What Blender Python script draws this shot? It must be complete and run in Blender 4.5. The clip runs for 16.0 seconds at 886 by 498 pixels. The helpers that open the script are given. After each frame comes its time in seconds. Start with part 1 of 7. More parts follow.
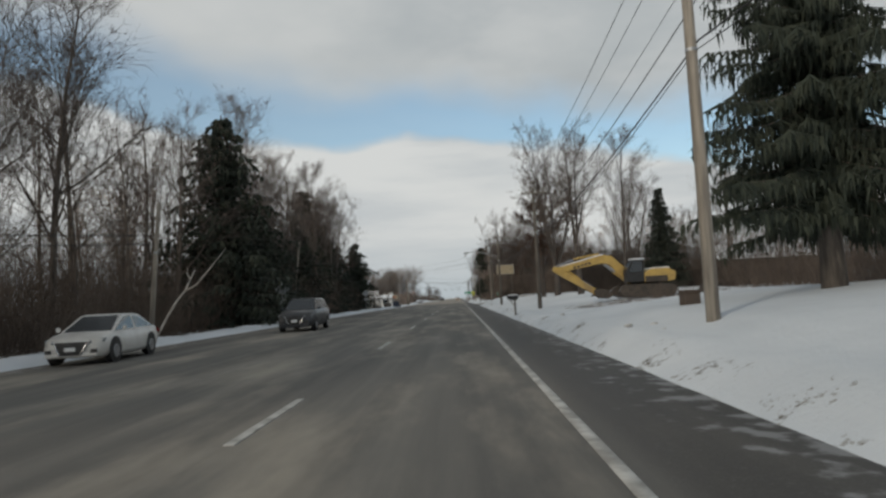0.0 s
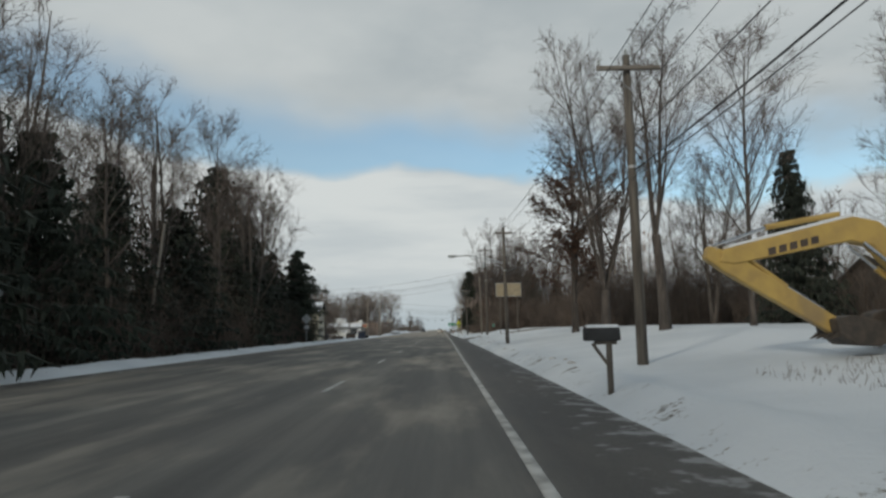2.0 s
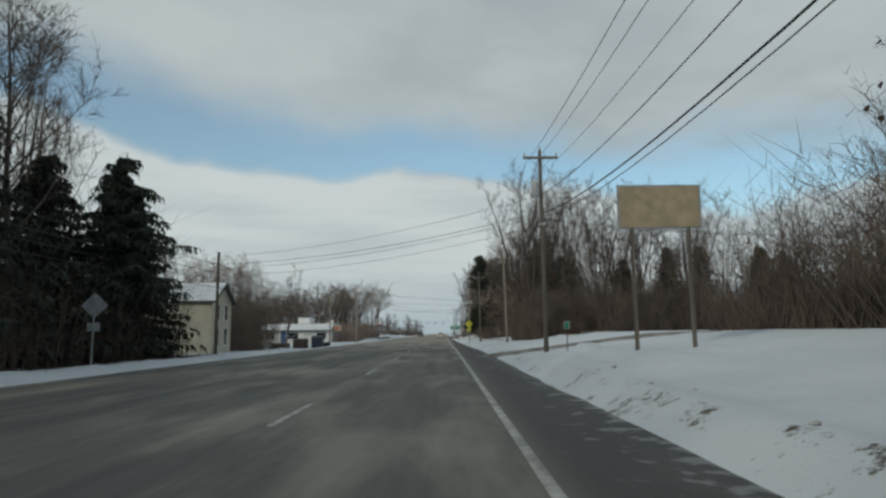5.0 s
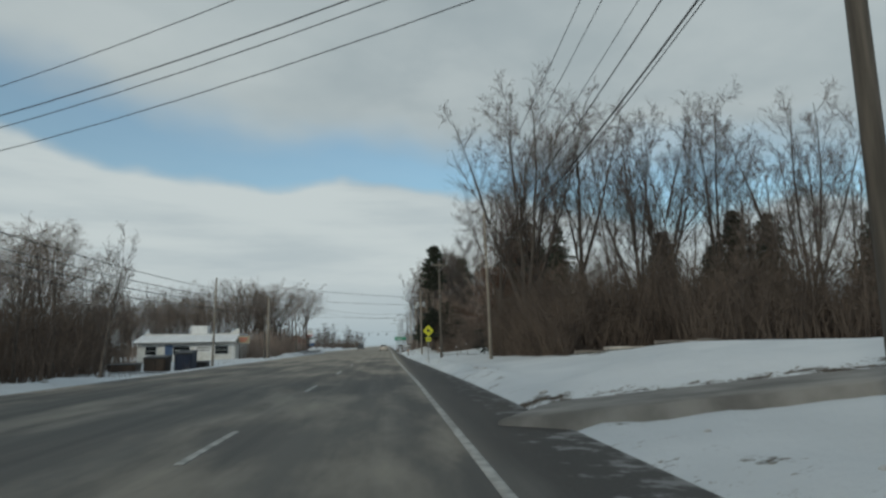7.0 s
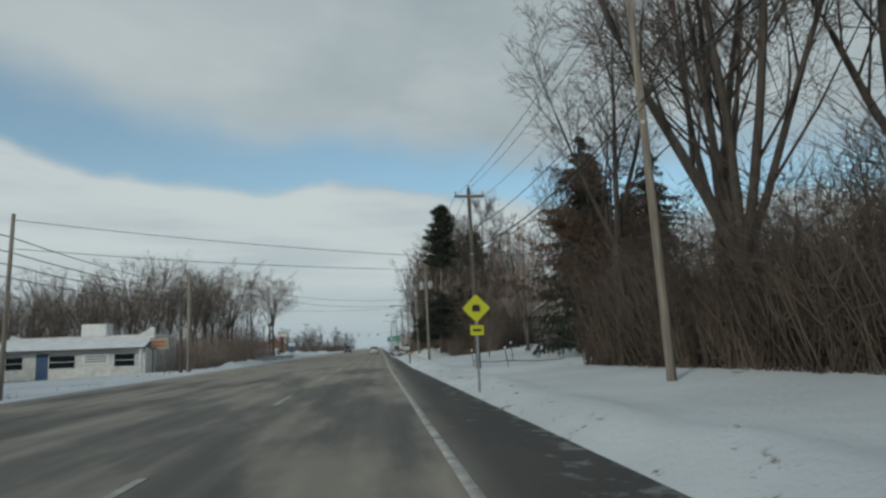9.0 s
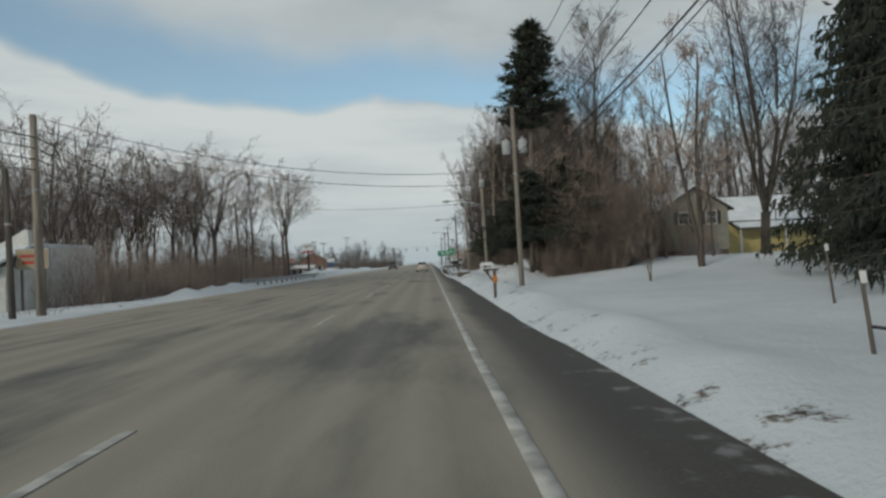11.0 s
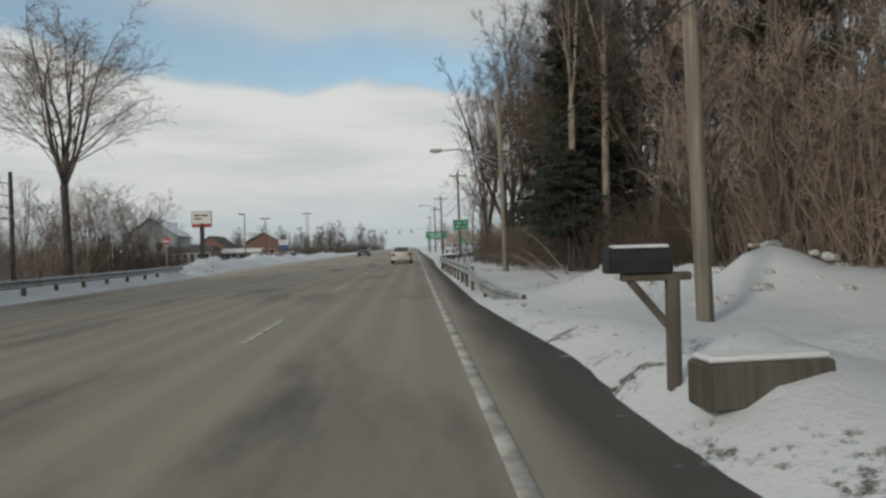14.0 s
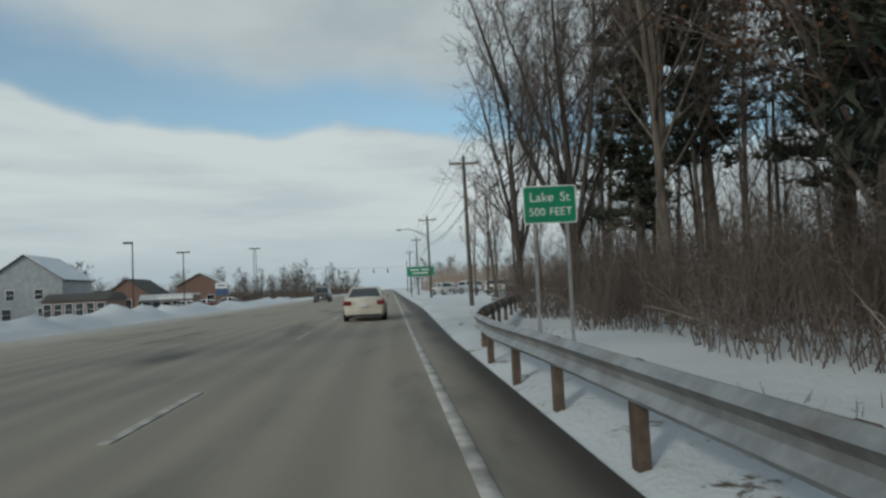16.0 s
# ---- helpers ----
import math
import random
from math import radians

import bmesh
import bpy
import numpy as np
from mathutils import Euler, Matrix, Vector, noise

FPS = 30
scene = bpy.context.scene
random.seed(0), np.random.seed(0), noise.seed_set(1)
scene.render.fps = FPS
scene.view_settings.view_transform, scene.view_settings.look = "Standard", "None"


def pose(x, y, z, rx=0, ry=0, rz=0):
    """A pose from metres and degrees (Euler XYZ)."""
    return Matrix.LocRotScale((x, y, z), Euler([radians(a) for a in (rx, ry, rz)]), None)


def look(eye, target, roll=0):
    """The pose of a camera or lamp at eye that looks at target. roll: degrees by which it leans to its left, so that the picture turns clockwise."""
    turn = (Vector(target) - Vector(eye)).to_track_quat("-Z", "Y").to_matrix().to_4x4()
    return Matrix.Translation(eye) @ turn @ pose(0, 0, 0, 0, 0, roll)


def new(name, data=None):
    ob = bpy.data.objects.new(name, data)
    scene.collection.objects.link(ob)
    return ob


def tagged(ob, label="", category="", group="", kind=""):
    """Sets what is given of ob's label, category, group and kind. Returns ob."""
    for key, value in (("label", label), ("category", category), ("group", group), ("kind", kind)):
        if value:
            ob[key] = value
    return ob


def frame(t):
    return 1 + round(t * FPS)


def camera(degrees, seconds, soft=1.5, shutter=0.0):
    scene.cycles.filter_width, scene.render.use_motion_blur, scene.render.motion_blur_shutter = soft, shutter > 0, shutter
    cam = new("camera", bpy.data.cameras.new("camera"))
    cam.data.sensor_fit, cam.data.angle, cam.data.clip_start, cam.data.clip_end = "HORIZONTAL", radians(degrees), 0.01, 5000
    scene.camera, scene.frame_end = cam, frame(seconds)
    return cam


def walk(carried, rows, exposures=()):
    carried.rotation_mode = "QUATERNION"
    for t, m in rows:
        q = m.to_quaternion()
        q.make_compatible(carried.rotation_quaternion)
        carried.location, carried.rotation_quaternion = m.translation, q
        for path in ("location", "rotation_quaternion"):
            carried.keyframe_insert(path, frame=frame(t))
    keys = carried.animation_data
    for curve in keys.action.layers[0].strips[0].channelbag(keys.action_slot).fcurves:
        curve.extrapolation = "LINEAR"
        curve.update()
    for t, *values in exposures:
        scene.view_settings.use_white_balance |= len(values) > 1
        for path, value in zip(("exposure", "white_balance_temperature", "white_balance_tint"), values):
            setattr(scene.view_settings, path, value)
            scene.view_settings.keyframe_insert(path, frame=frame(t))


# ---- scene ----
cam = camera(69.5, 16.0, 2.6)
PATH = [
    (0, (-0.215, 0.000, 1.415), (-0.260, 1.994, 1.568), -2.67),
    (0.5, (-0.138, 7.041, 1.381), (-0.222, 9.033, 1.533), 0.06),
    (1, (-0.041, 14.078, 1.386), (-0.082, 16.066, 1.601), 0.08),
    (1.5, (0.125, 21.165, 1.403), (0.089, 23.152, 1.634), 0.15),
    (2, (0.106, 28.328, 1.396), (0.108, 30.312, 1.644), -0.86),
    (2.5, (0.130, 35.407, 1.388), (0.153, 37.391, 1.646), -0.81),
    (3, (0.177, 42.444, 1.366), (0.167, 44.426, 1.632), -0.18),
    (3.5, (0.216, 49.460, 1.376), (0.205, 51.439, 1.661), -0.68),
    (4, (0.083, 56.432, 1.405), (0.051, 58.411, 1.693), 0.83),
    (4.2, (0.070, 59.204, 1.398), (0.038, 61.183, 1.685), 0.19),
    (6.3, (-0.067, 86.544, 1.406), (0.020, 88.530, 1.622), -0.54),
    (6.5, (-0.051, 89.222, 1.407), (0.098, 91.200, 1.666), -0.37),
    (7, (-0.135, 95.966, 1.405), (0.039, 97.936, 1.699), -0.91),
    (7.5, (-0.087, 102.966, 1.399), (0.100, 104.933, 1.714), -1.67),
    (8, (-0.039, 110.087, 1.398), (0.149, 112.053, 1.715), -0.62),
    (8.2, (-0.039, 112.929, 1.387), (0.155, 114.895, 1.698), -1.11),
    (10.3, (0.217, 140.838, 1.419), (0.406, 142.814, 1.664), -2.94),
    (10.5, (0.177, 143.543, 1.425), (0.303, 145.531, 1.606), -2.27),
    (11, (0.055, 150.255, 1.391), (0.100, 152.254, 1.430), -2.51),
    (11.5, (-0.071, 157.299, 1.409), (-0.115, 159.299, 1.396), -4.68),
    (12, (-0.083, 164.250, 1.276), (-0.136, 166.249, 1.249), -3.41),
    (12.5, (-0.040, 170.911, 1.448), (-0.034, 172.911, 1.422), -1.32),
    (13, (0.016, 177.958, 1.441), (-0.033, 179.957, 1.398), -2.44),
    (13.5, (0.022, 184.825, 1.390), (-0.046, 186.821, 1.290), -2.70),
    (14, (0.057, 191.670, 1.449), (0.148, 193.667, 1.439), -1.60),
    (14.5, (0.071, 198.737, 1.434), (0.182, 200.733, 1.476), -1.41),
    (15, (0.041, 205.873, 1.391), (0.178, 207.868, 1.438), -1.16),
    (15.5, (0.127, 212.754, 1.376), (0.327, 214.744, 1.428), 0.74),
    (16, (0.096, 219.874, 1.352), (0.264, 221.864, 1.467), -2.68),
]
# the picture turns cool in the middle and warm towards the end
LOOKS = [(0, 0.0, 6650, 9), (1.5, 0.05, 6600, 8), (3, -0.1, 6250, 3), (4, -0.1, 6300, 3), (6.5, -0.15, 6250, 2), (8, -0.15, 6150, 1), (10.5, -0.1, 6300, 3), (12, 0.0, 6700, 8), (13, 0.05, 6650, 8), (14, 0.05, 6700, 8), (15, -0.05, 6400, 5), (15.5, -0.05, 6500, 5), (16, -0.08, 6200, 2)]
walk(cam, [(t, look(eye, target, roll)) for t, eye, target, roll in PATH], LOOKS)

# ---- sky and sun ----
SUN_EL, SUN_AZ = radians(24), radians(215)
world = bpy.data.worlds.new("winter_sky")
scene.world = world
world.use_nodes = True


class Nodes:
    """Small helper to write node trees in a few words."""

    def __init__(self, tree):
        self.t = tree

    def n(self, kind, values=None, **props):
        node = self.t.nodes.new(kind)
        for k, v in props.items():
            if k == "operation":
                node.operation = v
            elif k == "blend_type":
                node.blend_type = v
            elif k == "data_type":
                node.data_type = v
            elif k == "interpolation_type":
                node.interpolation_type = v
        for k, v in (values or {}).items():
            if isinstance(v, bpy.types.NodeSocket):
                self.t.links.new(v, node.inputs[k])
            else:
                node.inputs[k].default_value = v
        return node

    def math(self, op, a, b=0.0, c=0.0):
        return self.n("ShaderNodeMath", {0: a, 1: b, 2: c}, operation=op).outputs[0]

    def noise(self, vec, scale, detail=4.0, rough=0.55):
        return self.n("ShaderNodeTexNoise", {"Vector": vec, "Scale": scale, "Detail": detail, "Roughness": rough}).outputs[0]

    def step(self, v, lo, hi):
        return self.n("ShaderNodeMapRange", {0: v, 1: lo, 2: hi, 3: 0.0, 4: 1.0}, interpolation_type="SMOOTHSTEP").outputs[0]

    def mix(self, fac, a, b):
        node = self.n("ShaderNodeMix", {0: fac}, data_type="RGBA")
        for k, v in ((6, a), (7, b)):
            if isinstance(v, bpy.types.NodeSocket):
                self.t.links.new(v, node.inputs[k])
            else:
                node.inputs[k].default_value = (*v, 1)
        return node.outputs[2]

    def scale(self, vec, xyz):
        return self.n("ShaderNodeVectorMath", {0: vec, 1: xyz}, operation="MULTIPLY").outputs[0]


def make_sky():
    g = Nodes(world.node_tree)
    way = g.n("ShaderNodeTexCoord").outputs["Generated"]
    xyz = g.n("ShaderNodeSeparateXYZ", {0: way}).outputs
    sky = world.node_tree.nodes.new("ShaderNodeTexSky")
    sky.sky_type, sky.sun_disc, sky.sun_elevation, sky.sun_rotation = "NISHITA", False, SUN_EL, SUN_AZ
    sky.air_density, sky.dust_density = 1.0, 1.5
    blue = g.n("ShaderNodeVectorMath", {0: sky.outputs[0], 1: (0.135, 0.150, 0.145)}, operation="MULTIPLY").outputs[0]
    up = g.math("ADD", g.math("MAXIMUM", xyz[2], 0.0), 0.16)
    deck = g.n("ShaderNodeCombineXYZ", {0: g.math("DIVIDE", xyz[0], up), 1: g.math("DIVIDE", xyz[1], up), 2: 0.0}).outputs[0]
    broad = g.noise(deck, 0.55, 5.0, 0.5)
    fine = g.noise(deck, 1.7, 7.0, 0.55)
    streak = g.noise(g.scale(way, (1.8, 1.8, 13.0)), 1.6, 6.0, 0.55)
    wave = g.noise(g.scale(way, (2.6, 2.6, 3.5)), 1.0, 4.0, 0.5)
    # the long gap between the low bank of clouds and the deck above it
    gap = g.math("ADD", xyz[2], g.math("MULTIPLY", g.math("SUBTRACT", wave, 0.5), 0.16))
    gap = g.math("ADD", gap, g.math("MULTIPLY", xyz[0], 0.10))
    edge = g.math("MULTIPLY", g.math("SUBTRACT", fine, 0.5), 0.05)
    low = g.step(g.math("ADD", gap, edge), 0.215, 0.240)
    high = g.step(g.math("SUBTRACT", gap, g.math("MULTIPLY", edge, 2.0)), 0.262, 0.345)
    opening = g.math("MULTIPLY", low, g.math("SUBTRACT", 1.0, high))
    holes = g.math("MULTIPLY", g.step(broad, 0.60, 0.72), 0.55)
    clear = g.math("MAXIMUM", g.math("MULTIPLY", opening, 0.80), g.math("MULTIPLY", holes, high))
    grey = g.mix(g.step(broad, 0.30, 0.68), (0.55, 0.575, 0.585), (0.35, 0.39, 0.42))
    grey = g.mix(g.math("MULTIPLY", g.step(fine, 0.40, 0.65), 0.45), grey, (0.60, 0.615, 0.62))
    grey = g.mix(g.math("MULTIPLY", g.step(xyz[2], 0.42, 0.85), 0.85), grey, (0.235, 0.265, 0.295))
    grey = g.mix(g.math("MULTIPLY", g.step(xyz[1], 0.1, -0.6), 0.6), grey, (0.30, 0.33, 0.36))
    bank = g.mix(g.step(streak, 0.34, 0.68), (0.64, 0.66, 0.665), (0.515, 0.55, 0.575))
    bank = g.mix(g.step(xyz[2], 0.11, -0.01), bank, (0.43, 0.485, 0.525))
    cloud = g.mix(low, bank, grey)
    colour = g.mix(clear, cloud, blue)
    back = world.node_tree.nodes["Background"]
    world.node_tree.links.new(colour, back.inputs[0])
    back.inputs[1].default_value = 1.0


make_sky()
sun = new("sun", bpy.data.lights.new("sun", "SUN"))
sun.data.energy, sun.data.angle, sun.data.color = 1.15, radians(6), (1.0, 0.90, 0.76)
sun_from = Vector((-0.62 * math.cos(SUN_EL), -0.78 * math.cos(SUN_EL), math.sin(SUN_EL)))
sun.matrix_world = look(sun_from * 60, (0, 0, 0))


# ---- materials ----
def material(name, colours, scale=3.0, rough=0.7, metal=0.0, bump=0.2, stretch=(1, 1, 1), vary=0.0, grime=None, spec=0.5, detail=5.0, trans=0.0):
    """Two tones mixed by noise at two scales, with a fine relief; vary: how much single pieces differ."""
    m = bpy.data.materials.new(name)
    m.use_nodes = True
    g = Nodes(m.node_tree)
    bsdf = m.node_tree.nodes["Principled BSDF"]
    pos = g.scale(g.n("ShaderNodeTexCoord").outputs["Object"], stretch)
    a, b = g.noise(pos, scale, detail), g.noise(pos, scale * 7.3, 3.0)
    col = g.mix(g.step(a, 0.32, 0.68), colours[0], colours[1])
    if grime:
        col = g.mix(g.math("MULTIPLY", g.step(g.noise(pos, scale * 0.35, 6.0), 0.52, 0.70), grime[1]), col, grime[0])
    if vary:
        rnd = g.n("ShaderNodeObjectInfo").outputs["Random"]
        hsv = g.n("ShaderNodeHueSaturation", {"Color": col, "Value": g.math("MULTIPLY_ADD", rnd, 2 * vary, 1 - vary)})
        col = hsv.outputs[0]
    m.node_tree.links.new(col, bsdf.inputs["Base Color"])
    m.node_tree.links.new(g.math("MULTIPLY_ADD", b, 0.25, rough - 0.12), bsdf.inputs["Roughness"])
    bsdf.inputs["Metallic"].default_value = metal
    bsdf.inputs["Specular IOR Level"].default_value = spec
    if trans:
        bsdf.inputs["Transmission Weight"].default_value = trans
    if bump:
        bp = g.n("ShaderNodeBump", {"Strength": bump, "Distance": 0.03, "Height": g.math("MULTIPLY_ADD", a, 0.6, b)})
        m.node_tree.links.new(bp.outputs[0], bsdf.inputs["Normal"])
    return m


BARK = material("bark_grey_brown", ((0.160, 0.134, 0.114), (0.070, 0.058, 0.050)), 2.2, 0.9, bump=0.6, stretch=(3, 3, 0.6), vary=0.25)
TWIG = material("twig_brown", ((0.165, 0.132, 0.116), (0.095, 0.076, 0.068)), 1.2, 0.9, bump=0.0, vary=0.30)
TWIG_RED = material("twig_russet", ((0.38, 0.300, 0.252), (0.25, 0.196, 0.166)), 0.9, 0.9, bump=0.0, vary=0.30)
TWIG_PALE = material("twig_pale_brown", ((0.300, 0.240, 0.205), (0.180, 0.145, 0.125)), 1.0, 0.9, bump=0.0, vary=0.25)
# bark darkened in its colour for trunks that get no sun
BARK_SHADED = material("bark_shaded", ((0.095, 0.080, 0.070), (0.050, 0.042, 0.037)), 2.2, 0.9, bump=0.6, stretch=(3, 3, 0.6), vary=0.2)
# bark lightened in its colour for trunks in the sun
BARK_SUNLIT = material("bark_sunlit", ((0.330, 0.285, 0.240), (0.150, 0.125, 0.105)), 2.2, 0.9, bump=0.6, stretch=(3, 3, 0.6), vary=0.2)
BRUSH = material("brush_stems", ((0.150, 0.115, 0.092), (0.070, 0.054, 0.045)), 0.6, 0.95, bump=0.0)
NEEDLE = material("needles_dark_green", ((0.020, 0.028, 0.020), (0.040, 0.048, 0.032)), 1.5, 0.8, bump=0.0, vary=0.25)
PINE = material("needles_pine", ((0.040, 0.056, 0.036), (0.062, 0.066, 0.044)), 1.1, 0.8, bump=0.0, vary=0.2)
LEAF = material("dry_oak_leaves", ((0.120, 0.062, 0.036), (0.075, 0.040, 0.026)), 1.8, 0.85, bump=0.0, vary=0.2)
BIRCH = material("birch_bark", ((0.62, 0.58, 0.52), (0.36, 0.33, 0.30)), 3.0, 0.8, bump=0.2)
POLE = material("weathered_pole_wood", ((0.34, 0.30, 0.25), (0.20, 0.175, 0.15)), 2.0, 0.85, bump=0.4, stretch=(5, 5, 0.35), vary=0.12, grime=((0.12, 0.10, 0.085), 0.6))
POLE_DARK = material("dark_pole_wood", ((0.16, 0.14, 0.12), (0.085, 0.075, 0.065)), 2.0, 0.85, bump=0.4, stretch=(5, 5, 0.35), vary=0.12)
GALV = material("galvanized_steel", ((0.42, 0.43, 0.44), (0.28, 0.29, 0.30)), 4.0, 0.5, metal=0.6, bump=0.1, grime=((0.20, 0.17, 0.14), 0.6))
RAILPOST = material("rusty_steel_post", ((0.18, 0.13, 0.10), (0.10, 0.075, 0.06)), 5.0, 0.75, metal=0.3, bump=0.2)
TRANSFORMER = material("transformer_grey_paint", ((0.45, 0.47, 0.48), (0.36, 0.38, 0.39)), 3.0, 0.5, bump=0.05)
CABLE = material("black_cable", ((0.03, 0.03, 0.032), (0.045, 0.045, 0.047)), 3.0, 0.6, bump=0.0)
LINE = material("worn_road_paint", ((0.62, 0.61, 0.58), (0.30, 0.29, 0.27)), 2.6, 0.75, bump=0.1, detail=8.0)
GREEN = material("green_sign_sheet", ((0.012, 0.235, 0.125), (0.010, 0.20, 0.105)), 2.0, 0.4, bump=0.0)
WHITE = material("white_sign_paint", ((0.78, 0.79, 0.80), (0.70, 0.71, 0.72)), 3.0, 0.5, bump=0.0, grime=((0.5, 0.48, 0.45), 0.3))
YELLOW = material("fluorescent_sign_yellow", ((0.66, 0.66, 0.03), (0.58, 0.58, 0.03)), 2.0, 0.45, bump=0.0)
RED = material("red_paint", ((0.45, 0.035, 0.03), (0.36, 0.03, 0.028)), 3.0, 0.5, bump=0.05)
TAN = material("tan_sign_board", ((0.40, 0.33, 0.22), (0.30, 0.25, 0.17)), 2.5, 0.7, bump=0.1)
BLACK = material("black_plastic", ((0.018, 0.018, 0.019), (0.028, 0.028, 0.030)), 4.0, 0.55, bump=0.05)
RUBBER = material("tyre_rubber", ((0.022, 0.022, 0.023), (0.040, 0.038, 0.036)), 8.0, 0.85, bump=0.2)
ALLOY = material("alloy_rim", ((0.45, 0.46, 0.47), (0.30, 0.30, 0.31)), 5.0, 0.4, metal=0.8, bump=0.0)
CARWHITE = material("white_car_paint_salted", ((0.72, 0.71, 0.69), (0.60, 0.58, 0.55)), 1.3, 0.32, bump=0.0, grime=((0.36, 0.33, 0.29), 0.5))
CARCREAM = material("pearl_white_car_paint_dirty", ((0.70, 0.66, 0.60), (0.52, 0.48, 0.43)), 1.3, 0.35, bump=0.0, grime=((0.34, 0.30, 0.25), 0.7))
CARDARK = material("dark_grey_car_paint", ((0.030, 0.034, 0.042), (0.05, 0.052, 0.058)), 1.3, 0.3, bump=0.0, grime=((0.12, 0.11, 0.10), 0.5))
CARRED = material("dark_red_car_paint", ((0.16, 0.02, 0.02), (0.12, 0.02, 0.02)), 1.3, 0.3, bump=0.0, grime=((0.14, 0.11, 0.10), 0.5))
CARSILVER = material("silver_car_paint", ((0.42, 0.44, 0.46), (0.34, 0.35, 0.37)), 1.3, 0.3, metal=0.4, bump=0.0)
GLASS = material("dark_tinted_glass", ((0.012, 0.016, 0.020), (0.02, 0.024, 0.028)), 2.0, 0.12, bump=0.0, spec=0.9)
LAMPRED = material("tail_lamp_red", ((0.22, 0.018, 0.015), (0.14, 0.012, 0.012)), 6.0, 0.2, bump=0.0)
LAMPCLEAR = material("clear_headlight_lens", ((0.65, 0.68, 0.70), (0.5, 0.52, 0.54)), 6.0, 0.2, bump=0.0)
EXCAVATOR = material("faded_machine_yellow", ((0.52, 0.35, 0.10), (0.42, 0.28, 0.09)), 2.0, 0.55, bump=0.05, grime=((0.20, 0.15, 0.10), 0.6))
STEEL_DARK = material("dark_worn_steel", ((0.055, 0.048, 0.042), (0.10, 0.08, 0.065)), 4.0, 0.7, metal=0.3, bump=0.3)
CHROME = material("bright_cylinder_rod", ((0.55, 0.56, 0.57), (0.45, 0.46, 0.47)), 5.0, 0.25, metal=0.9, bump=0.0)
SIDING = material("cream_clapboard", ((0.56, 0.53, 0.42), (0.47, 0.44, 0.35)), 1.5, 0.7, bump=0.1)
SIDING_YEL = material("yellow_clapboard", ((0.58, 0.47, 0.20), (0.48, 0.39, 0.17)), 1.5, 0.7, bump=0.1)
ORANGE = material("orange_plastic", ((0.62, 0.24, 0.05), (0.48, 0.19, 0.05)), 4.0, 0.5, bump=0.05)
GARAGE = material("garage_door_paint", ((0.22, 0.245, 0.28), (0.17, 0.19, 0.22)), 2.0, 0.6, bump=0.05)
SIDING_OLIVE = material("olive_grey_clapboard", ((0.33, 0.31, 0.25), (0.26, 0.245, 0.20)), 1.5, 0.7, bump=0.1)
SIDING_BROWN = material("dark_brown_siding", ((0.115, 0.095, 0.08), (0.085, 0.07, 0.06)), 1.5, 0.75, bump=0.1)
SIDING_GREY = material("grey_siding", ((0.34, 0.36, 0.38), (0.26, 0.28, 0.30)), 1.5, 0.7, bump=0.1)
STUCCO = material("white_stucco", ((0.72, 0.72, 0.70), (0.60, 0.60, 0.58)), 2.5, 0.85, bump=0.2, grime=((0.38, 0.36, 0.33), 0.4))
BRICK = material("red_brown_brick_wall", ((0.22, 0.135, 0.105), (0.17, 0.105, 0.085)), 3.0, 0.85, bump=0.2)
NAVY = material("navy_painted_steel", ((0.018, 0.026, 0.055), (0.026, 0.035, 0.065)), 2.0, 0.55, bump=0.1, grime=((0.09, 0.08, 0.075), 0.5))
BLUE = material("blue_paint", ((0.035, 0.075, 0.17), (0.05, 0.10, 0.20)), 2.0, 0.5, bump=0.05, grime=((0.10, 0.10, 0.11), 0.4))
BROWN = material("brown_painted_steel", ((0.085, 0.06, 0.045), (0.06, 0.045, 0.035)), 2.0, 0.6, bump=0.1, grime=((0.15, 0.10, 0.07), 0.5))
ROOFSNOW = material("roof_snow", ((0.80, 0.82, 0.85), (0.68, 0.71, 0.75)), 1.2, 0.8, bump=0.5)
DIRTYSNOW = material("ploughed_snow", ((0.66, 0.67, 0.69), (0.42, 0.41, 0.39)), 7.0, 0.85, bump=0.5, grime=((0.22, 0.19, 0.16), 0.5))
HEADLAMP = material("headlamp_lens", ((0.30, 0.31, 0.32), (0.16, 0.17, 0.18)), 9.0, 0.12, bump=0.0)
SHINGLE = material("dark_roof_shingles", ((0.10, 0.095, 0.09), (0.06, 0.058, 0.055)), 4.0, 0.9, bump=0.4)
DEADWOOD = material("grey_weathered_timber", ((0.26, 0.23, 0.20), (0.15, 0.13, 0.115)), 2.0, 0.9, bump=0.4)


